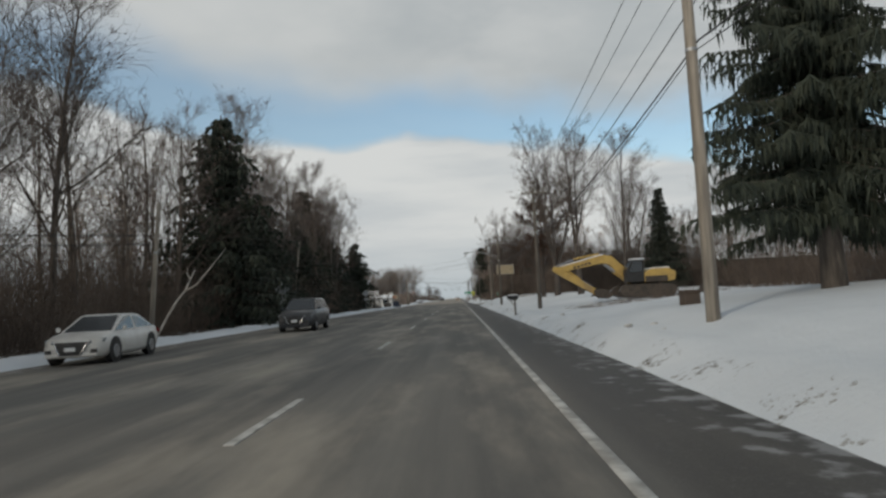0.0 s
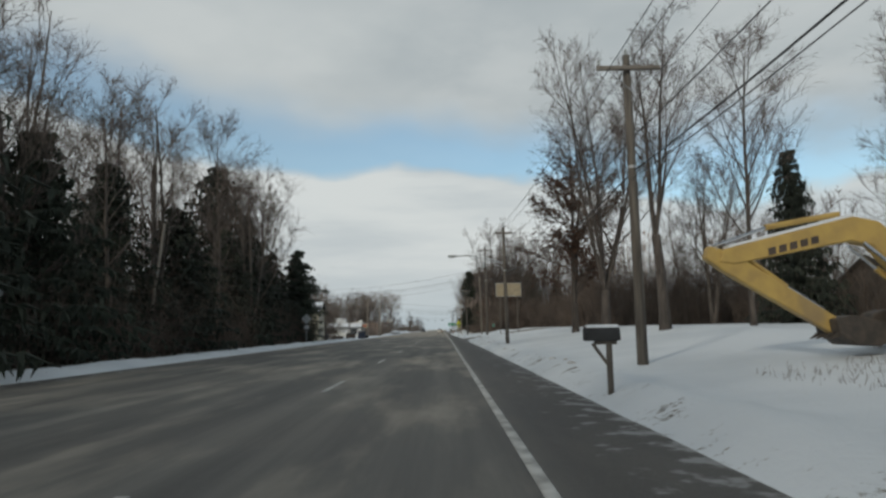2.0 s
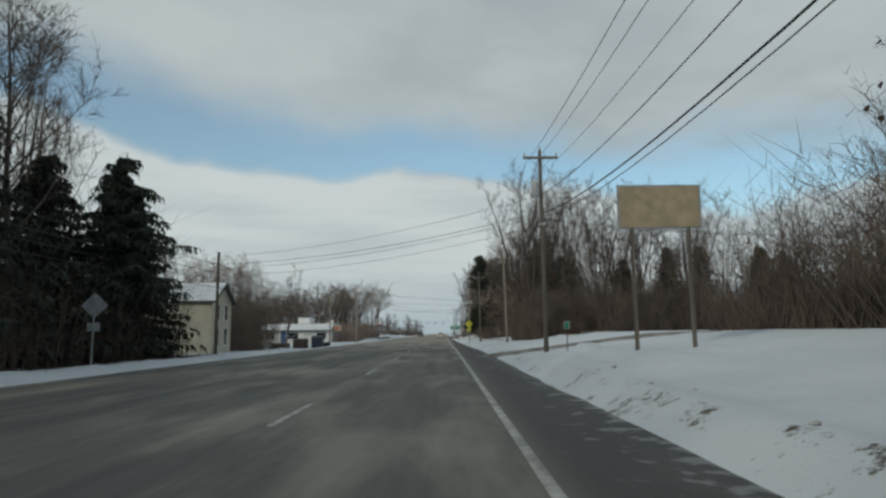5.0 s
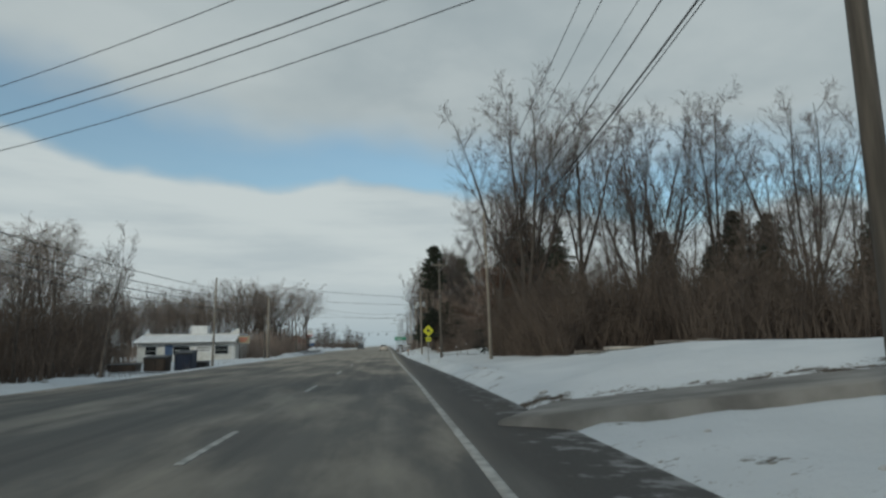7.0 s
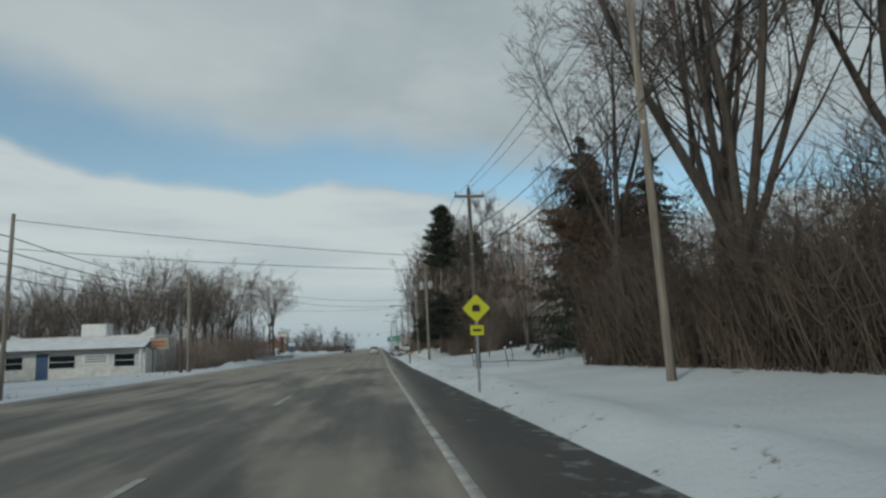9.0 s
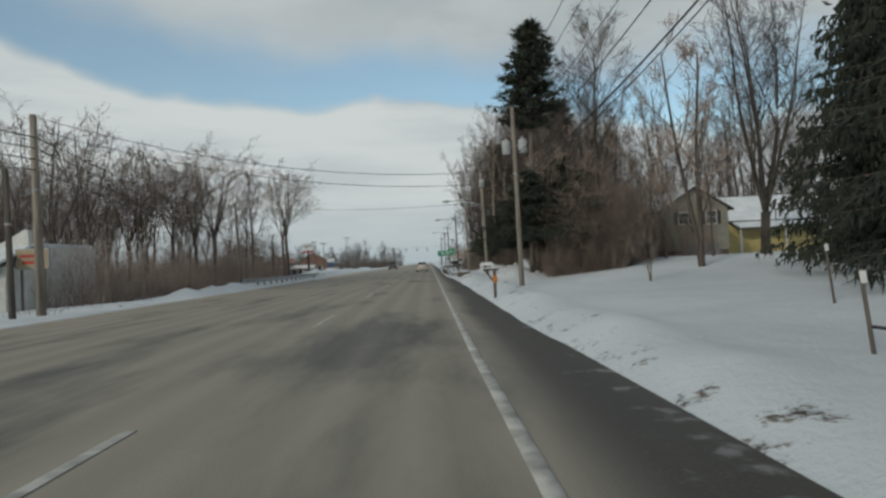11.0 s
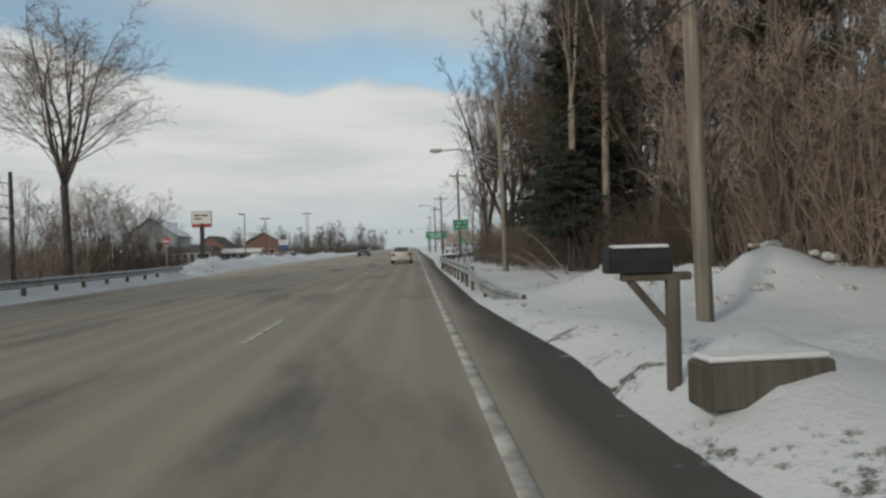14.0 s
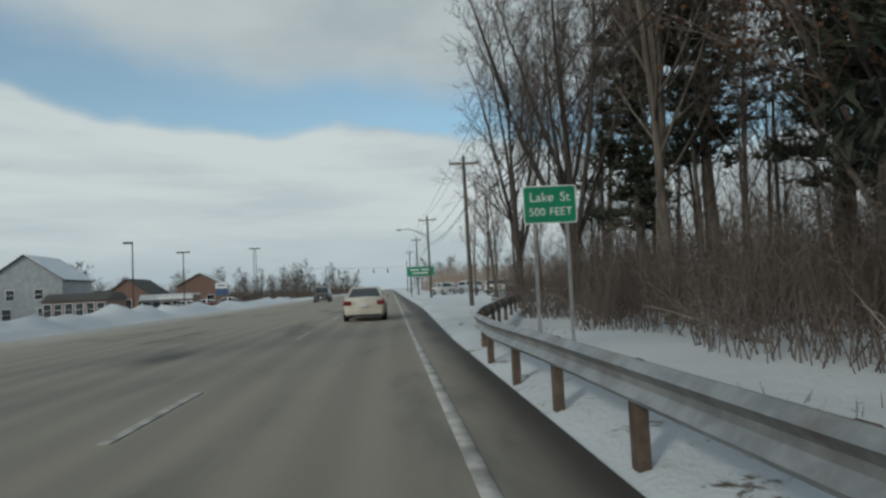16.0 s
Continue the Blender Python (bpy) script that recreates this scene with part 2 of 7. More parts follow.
def ground_material():
    """Snow with frozen grass, dirt and leaf litter showing where the mesh's litter value is high."""
    m = bpy.data.materials.new("trodden_snow_and_litter")
    m.use_nodes = True
    g = Nodes(m.node_tree)
    bsdf = m.node_tree.nodes["Principled BSDF"]
    pos = g.n("ShaderNodeTexCoord").outputs["Object"]
    lit = m.node_tree.nodes.new("ShaderNodeAttribute")
    lit.attribute_name = "litter"
    big, mid, fine = g.noise(pos, 0.16, 6.0), g.noise(pos, 1.1, 7.0, 0.62), g.noise(pos, 9.0, 4.0, 0.7)
    snow = g.mix(g.step(big, 0.35, 0.68), (0.74, 0.775, 0.81), (0.62, 0.66, 0.70))
    soil = g.mix(g.step(mid, 0.40, 0.62), (0.115, 0.085, 0.058), (0.060, 0.046, 0.034))
    soil = g.mix(g.step(fine, 0.52, 0.70), soil, (0.17, 0.135, 0.085))
    field = g.math("ADD", g.math("MULTIPLY", mid, 0.62), g.math("MULTIPLY", fine, 0.38))
    cover = g.step(g.math("ADD", field, g.math("MULTIPLY", g.math("SUBTRACT", lit.outputs["Fac"], 0.5), 0.55)), 0.505, 0.60)
    col = g.mix(cover, snow, soil)
    m.node_tree.links.new(col, bsdf.inputs["Base Color"])
    bsdf.inputs["Roughness"].default_value = 0.85
    bsdf.inputs["Specular IOR Level"].default_value = 0.25
    bp = g.n("ShaderNodeBump", {"Strength": 0.55, "Distance": 0.08, "Height": g.math("MULTIPLY_ADD", mid, 1.2, g.math("MULTIPLY", fine, 0.5))})
    m.node_tree.links.new(bp.outputs[0], bsdf.inputs["Normal"])
    return m


def road_material():
    """Old asphalt with a salty film, painted paler past y 120 for sunlight, darker wheel tracks and wet shoulder,
    streaked along the driving direction.
    """
    m = bpy.data.materials.new("salted_asphalt")
    m.use_nodes = True
    g = Nodes(m.node_tree)
    bsdf = m.node_tree.nodes["Principled BSDF"]
    pos = g.n("ShaderNodeTexCoord").outputs["Object"]
    x = g.n("ShaderNodeSeparateXYZ", {0: pos}).outputs[0]
    y = g.n("ShaderNodeSeparateXYZ", {0: pos}).outputs[1]
    streak = g.noise(g.scale(pos, (1.1, 0.035, 1)), 1.0, 6.0, 0.6)
    blotch = g.noise(g.scale(pos, (0.5, 0.12, 1)), 1.0, 5.0, 0.6)
    grain = g.noise(pos, 42.0, 2.0)
    lane = g.math("PINGPONG", g.math("ADD", x, 1.85), 0.86)
    track = g.math("SUBTRACT", 1.0, g.step(g.math("ABSOLUTE", g.math("SUBTRACT", lane, 0.43)), 0.08, 0.40))
    base = g.mix(g.step(streak, 0.34, 0.66), (0.115, 0.110, 0.102), (0.190, 0.180, 0.162))
    # the film grows from y 120 to 190 to paint in the sunlit stretch
    salt_and_sun = g.step(g.math("ADD", blotch, g.math("MULTIPLY", g.step(y, 120.0, 190.0), 0.20)), 0.44, 0.70)
    base = g.mix(g.math("MULTIPLY", salt_and_sun, 0.75), base, (0.430, 0.385, 0.318))
    base = g.mix(g.math("MULTIPLY", track, 0.18), base, (0.085, 0.082, 0.078))
    wet = g.math("MULTIPLY", g.step(g.math("ADD", x, g.math("MULTIPLY", g.math("SUBTRACT", blotch, 0.5), 1.4)), 0.9, 1.5), 0.86)
    base = g.mix(wet, base, (0.062, 0.057, 0.052))
    slush = g.step(g.math("ADD", g.math("MULTIPLY", g.noise(pos, 2.2, 6.0), 0.5), g.math("MULTIPLY", g.math("ABSOLUTE", g.math("ADD", x, 4.8)), 0.066)), 0.735, 0.80)
    base = g.mix(g.math("MULTIPLY", slush, 0.55), base, (0.46, 0.46, 0.46))
    col = g.mix(g.math("MULTIPLY", g.step(grain, 0.5, 0.75), 0.25), base, (0.24, 0.235, 0.22))
    m.node_tree.links.new(col, bsdf.inputs["Base Color"])
    m.node_tree.links.new(g.math("MULTIPLY_ADD", wet, -0.15, 0.80), bsdf.inputs["Roughness"])
    bsdf.inputs["Specular IOR Level"].default_value = 0.35
    bp = g.n("ShaderNodeBump", {"Strength": 0.35, "Distance": 0.012, "Height": grain})
    m.node_tree.links.new(bp.outputs[0], bsdf.inputs["Normal"])
    return m


SLUSH = material("slushy_pavement", ((0.17, 0.165, 0.155), (0.30, 0.29, 0.275)), 0.9, 0.75, bump=0.3, grime=((0.09, 0.085, 0.08), 0.8))
SNOW, ASPHALT = ground_material(), road_material()
import functools


# ---- mesh helpers ----
class Shape:
    """A mesh under construction: plain lists of corners and faces."""

    def __init__(self):
        self.v, self.f = [], []

    def ring_tube(self, points, radii, sides=6, cap=True):
        """A tapering tube through the points."""
        points = [Vector(p) for p in points]
        base = len(self.v)
        last = len(points) - 1
        for i, p in enumerate(points):
            d = (points[min(i + 1, last)] - points[max(i - 1, 0)]).normalized()
            side = d.orthogonal().normalized() if abs(d.z) > 0.95 else d.cross(Vector((0, 0, 1))).normalized()
            other = d.cross(side)
            for k in range(sides):
                a = 2 * math.pi * k / sides
                self.v.append(p + (side * math.cos(a) + other * math.sin(a)) * radii[i])
        for i in range(last):
            for k in range(sides):
                a, b = base + i * sides + k, base + i * sides + (k + 1) % sides
                self.f.append((a, b, b + sides, a + sides))
        if cap:
            self.f.append(tuple(base + k for k in reversed(range(sides))))
            self.f.append(tuple(base + last * sides + k for k in range(sides)))
        return self

    def spike(self, a, b, r):
        """A thin three-sided needle from a to b."""
        a, b = Vector(a), Vector(b)
        d = (b - a).normalized()
        s = d.orthogonal().normalized() * r
        t = d.cross(s)
        n = len(self.v)
        self.v += [a + s, a - s * 0.5 + t * 0.87, a - s * 0.5 - t * 0.87, b]
        self.f += [(n, n + 1, n + 3), (n + 1, n + 2, n + 3), (n + 2, n, n + 3)]
        return self

    def sliver(self, a, b, r):
        """The thinnest of twigs, one tapering blade."""
        d = b - a
        s = d.cross(Vector((random.random() - 0.5, random.random() - 0.5, random.random() - 0.5))).normalized() * r
        n = len(self.v)
        self.v += [a + s, a - s, b]
        self.f.append((n, n + 1, n + 2))

    def box(self, lo, hi, bevel=0.0, m=None):
        """A box with chamfered edges."""
        lo, hi = Vector(lo), Vector(hi)
        b = min(bevel, *((hi - lo) * 0.45)) if bevel else 0.0
        bm = bmesh.new()
        bmesh.ops.create_cube(bm, size=1)
        for v in bm.verts:
            v.co = Vector([lo[i] if v.co[i] < 0 else hi[i] for i in range(3)])
        if b:
            bmesh.ops.bevel(bm, geom=bm.edges[:], offset=b, segments=1, affect="EDGES")
        return self.take(bm, m)

    def take(self, bm, m=None):
        n = len(self.v)
        bm.verts.index_update()
        for v in bm.verts:
            self.v.append(m @ v.co if m else v.co.copy())
        for f in bm.faces:
            self.f.append(tuple(n + v.index for v in f.verts))
        bm.free()
        return self

    def prism(self, outline, lo, hi, axis="x", bevel=0.0, m=None):
        """An outline in the plane across the axis, pushed from lo to hi."""
        bm = bmesh.new()
        put = {"x": lambda s, a, b: (s, a, b), "y": lambda s, a, b: (a, s, b), "z": lambda s, a, b: (a, b, s)}[axis]
        one = [bm.verts.new(put(lo, a, b)) for a, b in outline]
        two = [bm.verts.new(put(hi, a, b)) for a, b in outline]
        bm.faces.new(one)
        bm.faces.new(list(reversed(two)))
        n = len(outline)
        for i in range(n):
            bm.faces.new((one[(i + 1) % n], one[i], two[i], two[(i + 1) % n]))
        bmesh.ops.recalc_face_normals(bm, faces=bm.faces[:])
        if bevel:
            bmesh.ops.bevel(bm, geom=bm.edges[:], offset=bevel, segments=1, affect="EDGES")
        return self.take(bm, m)

    def disc_stack(self, profile, centre=(0, 0, 0), axis="x", sides=20):
        """A turned shape: (offset along the axis, radius) pairs."""
        n = len(self.v)
        c = Vector(centre)
        for s, r in profile:
            for k in range(sides):
                a = 2 * math.pi * k / sides
                u, w = r * math.cos(a), r * math.sin(a)
                self.v.append(c + Vector({"x": (s, u, w), "y": (u, s, w), "z": (u, w, s)}[axis]))
        for i in range(len(profile) - 1):
            for k in range(sides):
                a, b = n + i * sides + k, n + i * sides + (k + 1) % sides
                self.f.append((a, b, b + sides, a + sides))
        self.f.append(tuple(n + k for k in range(sides)))
        self.f.append(tuple(n + (len(profile) - 1) * sides + k for k in range(sides)))
        return self

    def mesh(self, name, mat, smooth=False):
        me = bpy.data.meshes.new(name)
        me.from_pydata([tuple(v) for v in self.v], [], self.f)
        me.materials.append(mat)
        me.validate()
        bm = bmesh.new()
        bm.from_mesh(me)
        bmesh.ops.recalc_face_normals(bm, faces=bm.faces[:])
        bm.to_mesh(me)
        bm.free()
        if smooth:
            me.shade_smooth()
        return me


def quick_mesh(name, verts, faces, mat):
    """A large mesh of loose triangles from arrays."""
    me = bpy.data.meshes.new(name)
    me.vertices.add(len(verts))
    me.vertices.foreach_set("co", np.asarray(verts, np.float32).ravel())
    faces = np.asarray(faces, np.int32)
    me.loops.add(faces.size)
    me.loops.foreach_set("vertex_index", faces.ravel())
    me.polygons.add(len(faces))
    me.polygons.foreach_set("loop_start", np.arange(0, faces.size, faces.shape[1], dtype=np.int32))
    me.materials.append(mat)
    me.update(calc_edges=True)
    return me


def part(name, shape, mat, parent, label="", smooth=False):
    ob = new(name, shape.mesh(name, mat, smooth))
    ob.parent = parent
    if label:
        ob["label"] = label
    return ob


def thing(name, m, label, category, group="", kind=""):
    ob = new(name)
    ob.matrix_basis = m
    return tagged(ob, label, category, group, kind)


# ---- ground and road ----
ROAD_L = -12.6


def road_left(y):
    return float(np.interp(y, (-60, 228, 246, 400), (ROAD_L, ROAD_L, -15.0, -15.0)))


def slope_right(y):
    return float(np.interp(y, (-60, 40, 65, 120, 150, 165, 400), (0.09, 0.09, 0.15, 0.14, 0.05, 0.02, 0.02)))


def road_right(y):
    return float(np.interp(y, (-60, 120, 168, 200, 207, 236, 262), (3.0, 2.9, 2.05, 2.05, 1.62, 1.62, 2.1)))


def ground_z(x, y):
    """The height of the ground, without its small bumps."""
    if x > 0:
        rise = float(np.interp(x, (7, 18), (0.0, 0.75))) * float(np.interp(y, (172, 184, 212, 226), (0.0, 1.0, 1.0, 0.0)))
        lawn = 0.42 * max(0.0, min(1.0, (x - 3.2) / 2.5)) * float(np.interp(y, (26, 38), (1.0, 0.0)))
        return slope_right(y) * min(max(0.0, x - 3.0), 9.0) + rise + lawn
    fall = float(np.interp(y, (100, 180, 260, 900), (0.0, 0.03, 0.04, 0.04)))
    dip = 0.36 * float(np.interp(-x, (12.9, 14.2), (0.0, 1.0))) * float(np.interp(y, (124, 134, 156, 170), (0.0, 1.0, 1.0, 0.0)))
    return -fall * min(max(0.0, -x - 15.0), 30.0) - dip


def side_road(x, y):
    """1 on the side road that meets the road on its right."""
    a = 1.0 - min(1.0, max(0.0, abs(y - (109.5 - 0.55 * (x - 3))) - 2.3) / 0.5) if 2 < x < 44 else 0.0
    return a


def soft_box(x, y, x0, x1, y0, y1, blur):
    """1 inside a rectangle, falling to 0 over its blurred rim."""
    f = min(x - x0, x1 - x, y - y0, y1 - y) / blur + 0.5
    return max(0.0, min(1.0, f))


def litter_at(x, y):
    """How much frozen grass and leaf litter shows through the snow."""
    wx = x + 5.0 * noise.noise(Vector((x * 0.05, y * 0.05, 1.0)))
    wy = y + 7.0 * noise.noise(Vector((x * 0.05, y * 0.05, 7.0)))
    value = 0.14 + 0.10 * noise.noise(Vector((x * 0.04, y * 0.04, 3.0)))
    if x < 0:
        value = max(value, 0.72 * soft_box(x, wy, -62, -14.8, -80, 114, 4), 0.66 * soft_box(x, wy, -58, -16, 182, 246, 5))
        if road_left(y) - 1.2 < x:
            value = max(0.34, value * 0.5)
    else:
        value = max(value, 0.60 * soft_box(x, wy, 7.6, 52, 122, 154, 3.5), 0.46 * soft_box(x, wy, 6.2, 48, 205, 266, 3), 0.50 * soft_box(wx, wy, 19, 62, -30, 104, 10), 0.42 * soft_box(x, y, 7, 17, 30, 42, 3))
        if x < road_right(y) + 1.0:
            value = 0.42
    return max(value, 0.62 * side_road(x, y))


def bumps(x, y):
    p = Vector((x * 0.16, y * 0.16, 0.3))
    q = Vector((x * 0.9, y * 0.9, 4.1))
    return 0.10 * noise.noise(p) + 0.045 * noise.noise(q)


def banks(x, y):
    """Ridges of ploughed snow along the road."""
    out = 0.0
    for centre, width, tall, y0, y1 in (
        (road_right(y) + 0.9, 0.55, 0.22, -60, 103), (road_right(y) + 1.0, 0.6, 0.22, 116, 149), (road_right(y) + 1.0, 0.7, 0.25, 155, 204),
        (ROAD_L - 1.2, 0.7, 0.20, -60, 130), (ROAD_L - 1.6, 0.9, 0.42, 184, 232), (road_left(y) - 1.9, 1.3, 0.85, 234, 330), (5.6, 1.7, 0.6, 84, 97)):
        if y0 < y < y1:
            ramp = min(1.0, (y - y0) / 3, (y1 - y) / 3)
            out += tall * ramp * math.exp(-((x - centre) / width) ** 2) * (0.75 + 0.9 * noise.noise(Vector((x * 0.7, y * 0.45, 9.0))))
    for px, py, r, tall in ((3.0, 197.0, 1.2, 0.45), (5.4, 189.3, 1.5, 1.0), (5.7, 194.3, 2.0, 0.33), (5.4, 198.6, 1.2, 0.28), (5.9, 208.5, 1.8, 0.7), (8.5, 206.3, 1.6, 0.8), (7.4, 211.2, 1.5, 0.6), (-19.0, 246.0, 3.0, 0.5), (-20.0, 232.0, 3.0, 0.5), (7.5, 112.8, 2.2, 0.5), (-18.6, 262.0, 2.6, 0.5)):
        d = ((x - px) ** 2 + (y - py) ** 2) / r**2
        if d < 6:
            out += tall * math.exp(-d) * (0.85 + 0.7 * noise.noise(Vector((x * 1.3, y * 1.3, 2.0))))
    return max(0.0, out)


def surface_z(x, y):
    """The true height of the snow."""
    edge = road_right(y)
    if road_left(y) < x < edge:
        return -0.12
    off = min(abs(x - road_left(y)), abs(x - edge))
    ramp = min(1.0, off / 0.45)
    z = ground_z(x, y) + ramp * (0.07 + bumps(x, y) * min(1.0, 0.3 + off / 4)) + banks(x, y) - 0.03 * (1 - ramp)
    return z - 0.10 * side_road(x, y)


def make_ground():
    xs = [-1500, -700, -320, -160, -100, -75, -60, -50, -44, -38, -34, -30, -27, -24.5, -22.5, -21, -19.8, -18.8, -17.9, -17.1, -16.4, -15.8, -15.2, -14.7, -14.2, -13.7, -13.3, -12.95, -12.6, -12.3,
          -8, -3, 1.4, 1.8, 2.2, 2.6, 3.0, 3.35, 3.7, 4.1, 4.5, 5, 5.5, 6, 6.6, 7.2, 7.8, 8.5, 9.2, 10, 11, 12, 13, 14.5, 16, 18, 20, 23, 26, 30, 35, 42, 50, 62, 80, 110, 170, 320, 700, 1500]
    ys = [-600, -250, -120, -60] + [-50 + 6 * i for i in range(8)] + [i * 0.8 for i in range(0, 338)] + [272 + 4 * i for i in range(22)] + [365, 385, 410, 440, 480, 540, 620, 750, 950, 1300, 1900, 2600]
    grid = np.array([[(x, y, surface_z(x, y) if abs(x) < 400 and y < 700 else 0.0) for x in xs] for y in ys])
    n = len(xs)
    faces = [(j * n + i, j * n + i + 1, j * n + n + i + 1, j * n + n + i) for j in range(len(ys) - 1) for i in range(n - 1)]
    me = quick_mesh("ground", grid.reshape(-1, 3), faces, SNOW)
    values = me.attributes.new("litter", "FLOAT", "POINT")
    values.data.foreach_set("value", [litter_at(x, y) for y in ys for x in xs])
    me.shade_smooth()
    tagged(new("ground", me), "snow-covered verges with frozen grass and leaf litter", "ground", kind="structure")


def make_road():
    ys = list(range(-80, 420, 4)) + [460, 520, 620, 800, 1100]
    verts, faces = [], []
    for y in ys:
        r = road_right(y)
        left = road_left(y)
        row = [(left - 0.3, -0.30), (left, -0.02), (-9.3, 0.0), (-4.3, 0.012), (0.6, 0.0), (r, -0.02), (r + 0.3, -0.30)]
        verts += [(x, y, z) for x, z in row]
    for j in range(len(ys) - 1):
        for i in range(6):
            a = j * 7 + i
            faces.append((a, a + 1, a + 8, a + 7))
    tagged(new("road", quick_mesh("road", verts, faces, ASPHALT)), "wide grey salted asphalt road with dark wet shoulder", "road", kind="structure")
    verts, faces = [], []
    for k, y in enumerate(range(-70, 424, 5)):
        x = float(np.interp(y, (-70, 120, 160, 420), (1.0, 0.98, 0.68, 0.68)))
        verts += [(x - 0.07, y, 0.002), (x - 0.065, y, 0.009), (x + 0.065, y, 0.009), (x + 0.07, y, 0.002)]
        if k:
            faces += [(4 * k - 4 + i, 4 * k - 3 + i, 4 * k + 1 + i, 4 * k + i) for i in range(3)]
    tagged(new("edge_line", quick_mesh("edge_line", verts, faces, LINE)), "worn white painted line along the road's edge", "road marking", kind="structure")
    dash = Shape().box((-0.06, -1.5, 0.002), (0.06, 1.5, 0.016), 0.004).mesh("lane_dash", LINE)
    for i in range(34):
        for x in (-2.65,):
            ob = new("lane_dash", dash)
            ob.location = (x, -28.5 + 12.2 * i, 0.004)
            tagged(ob, "short worn white lane dash on the asphalt", "road marking", "lane dashes on the road", "structure")


def paved_strip(name, label, line, half):
    """A narrow paved way that follows the snow's surface."""
    verts, faces = [], []
    for i, (x, y) in enumerate(line):
        a, b = Vector((*line[max(i - 1, 0)], 0)), Vector((*line[min(i + 1, len(line) - 1)], 0))
        d = (b - a).normalized()
        side = Vector((-d.y, d.x, 0)) * half
        for k in (-1.06, -1, -0.5, 0, 0.5, 1, 1.06):
            p = Vector((x, y, 0)) + side * k
            verts.append((p.x, p.y, ground_z(x, y) + (0.07 if abs(k) < 1.05 else -0.25)))
        if i:
            faces += [((i - 1) * 7 + k, (i - 1) * 7 + k + 1, i * 7 + k + 1, i * 7 + k) for k in range(6)]
    tagged(new(name, quick_mesh(name, verts, faces, SLUSH)), label, "road", kind="structure")


make_ground()
make_road()
paved_strip("side_road", "narrow side road with grey slush that meets the road", [(3.0 + 1.2 * i, 109.5 - 0.66 * i) for i in range(39)], 2.5)


# ---- trees ----
def rnd(a, b):
    return random.uniform(a, b)


def turned(d, angle):
    """d tilted by an angle in a random direction."""
    side = d.orthogonal().normalized()
    side.rotate(Matrix.Rotation(rnd(0, 2 * math.pi), 3, d))
    return (d * math.cos(angle) + side * math.sin(angle)).normalized()


def bend(start, d, length, steps, wander, lift):
    pts, d = [Vector(start)], d.copy()
    for _ in range(steps):
        d = (d + Vector((rnd(-wander, wander), rnd(-wander, wander), rnd(-wander, wander) + lift))).normalized()
        pts.append(pts[-1] + d * (length / steps))
    return pts


def bare_tree_meshes(name, tall, girth, limbs, spread, low, rich=1.0, twig_mat=None, forks=1, thick=1.0):
    """Trunk with limbs, and a crown of branches and twigs, as two meshes."""
    wood, crown = Shape(), Shape()
    stems = []
    for k in range(forks):
        lean = Vector((rnd(-0.06, 0.06), rnd(-0.06, 0.06), 1)) if forks == 1 else turned(Vector((0, 0, 1)), rnd(0.06, 0.26))
        pts = bend((0, 0, -0.3), lean.normalized(), tall * rnd(0.82, 0.95), 9, 0.05, 0.06)
        rad = [girth * (1.35 if i == 0 else 1.0) * (1 - i / 9.6) ** 0.85 / (1 if forks == 1 else 1.35) + 0.012 for i in range(10)]
        wood.ring_tube(pts, rad, 7)
        stems.append((pts, rad))
    for i in range(limbs):
        pts, rad = stems[i % forks]
        f = low + (1 - low) * ((i + rnd(0, 0.8)) / limbs) ** 0.9
        at = min(f, 0.985) * 9
        j = int(at)
        p = pts[j].lerp(pts[min(j + 1, 9)], at - j)
        r = rad[j] * 0.5
        out = Vector((math.cos(i * 2.4 + rnd(-0.5, 0.5)), math.sin(i * 2.4 + rnd(-0.5, 0.5)), rnd(0.8, 1.9))).normalized()
        length = tall * spread * (1.25 - 0.80 * f) * rnd(0.75, 1.25)
        limb = bend(p, out, length, 5, 0.16, 0.10)
        if rich > 0.8:
            wood.ring_tube(limb, [max(0.014, r * (1 - k / 5.6)) for k in range(6)], 4, False)
        else:
            wood.ring_tube(limb[::2] + limb[-1:], [max(0.016, r * f) for f in (1.0, 0.65, 0.3, 0.1)], 3, False)
        for b in range(round(6 * rich)):
            g = rnd(0.25, 1.0) * 4.99
            q = limb[int(g)].lerp(limb[int(g) + 1], g % 1)
            d = turned((limb[int(g) + 1] - limb[int(g)]).normalized(), rnd(0.4, 1.0))
            d = (d + Vector((0, 0, 0.25))).normalized()
            bl = length * rnd(0.25, 0.55) * (1.15 - 0.09 * g)
            branch = bend(q, d, bl, 3, 0.2, 0.06)
            br = max(0.012 * thick, r * 0.26)
            if rich > 0.8:
                crown.ring_tube([branch[0], branch[1], branch[3]], [br, br * 0.7, br * 0.2], 3, False)
            else:
                crown.spike(branch[0], branch[3], br)
            for t in range(round(7 * rich)):
                h = rnd(0.15, 1.0) * 2.99
                s = branch[int(h)].lerp(branch[int(h) + 1], h % 1)
                td = turned((branch[int(h) + 1] - branch[int(h)]).normalized(), rnd(0.35, 0.95))
                td = (td + Vector((0, 0, 0.18))).normalized()
                tl = bl * rnd(0.4, 0.8)
                tip = s + td * tl
                crown.sliver(s, tip, 0.0105 * thick)
                for _ in range(4 if rich > 0.8 else 3):
                    e = s.lerp(tip, rnd(0.2, 0.9))
                    crown.sliver(e, e + turned(td, rnd(0.35, 1.0)) * tl * rnd(0.35, 0.75), 0.0078 * thick)
    return wood.mesh(name + "_trunk", BARK, True), crown.mesh(name + "_crown", twig_mat or TWIG)


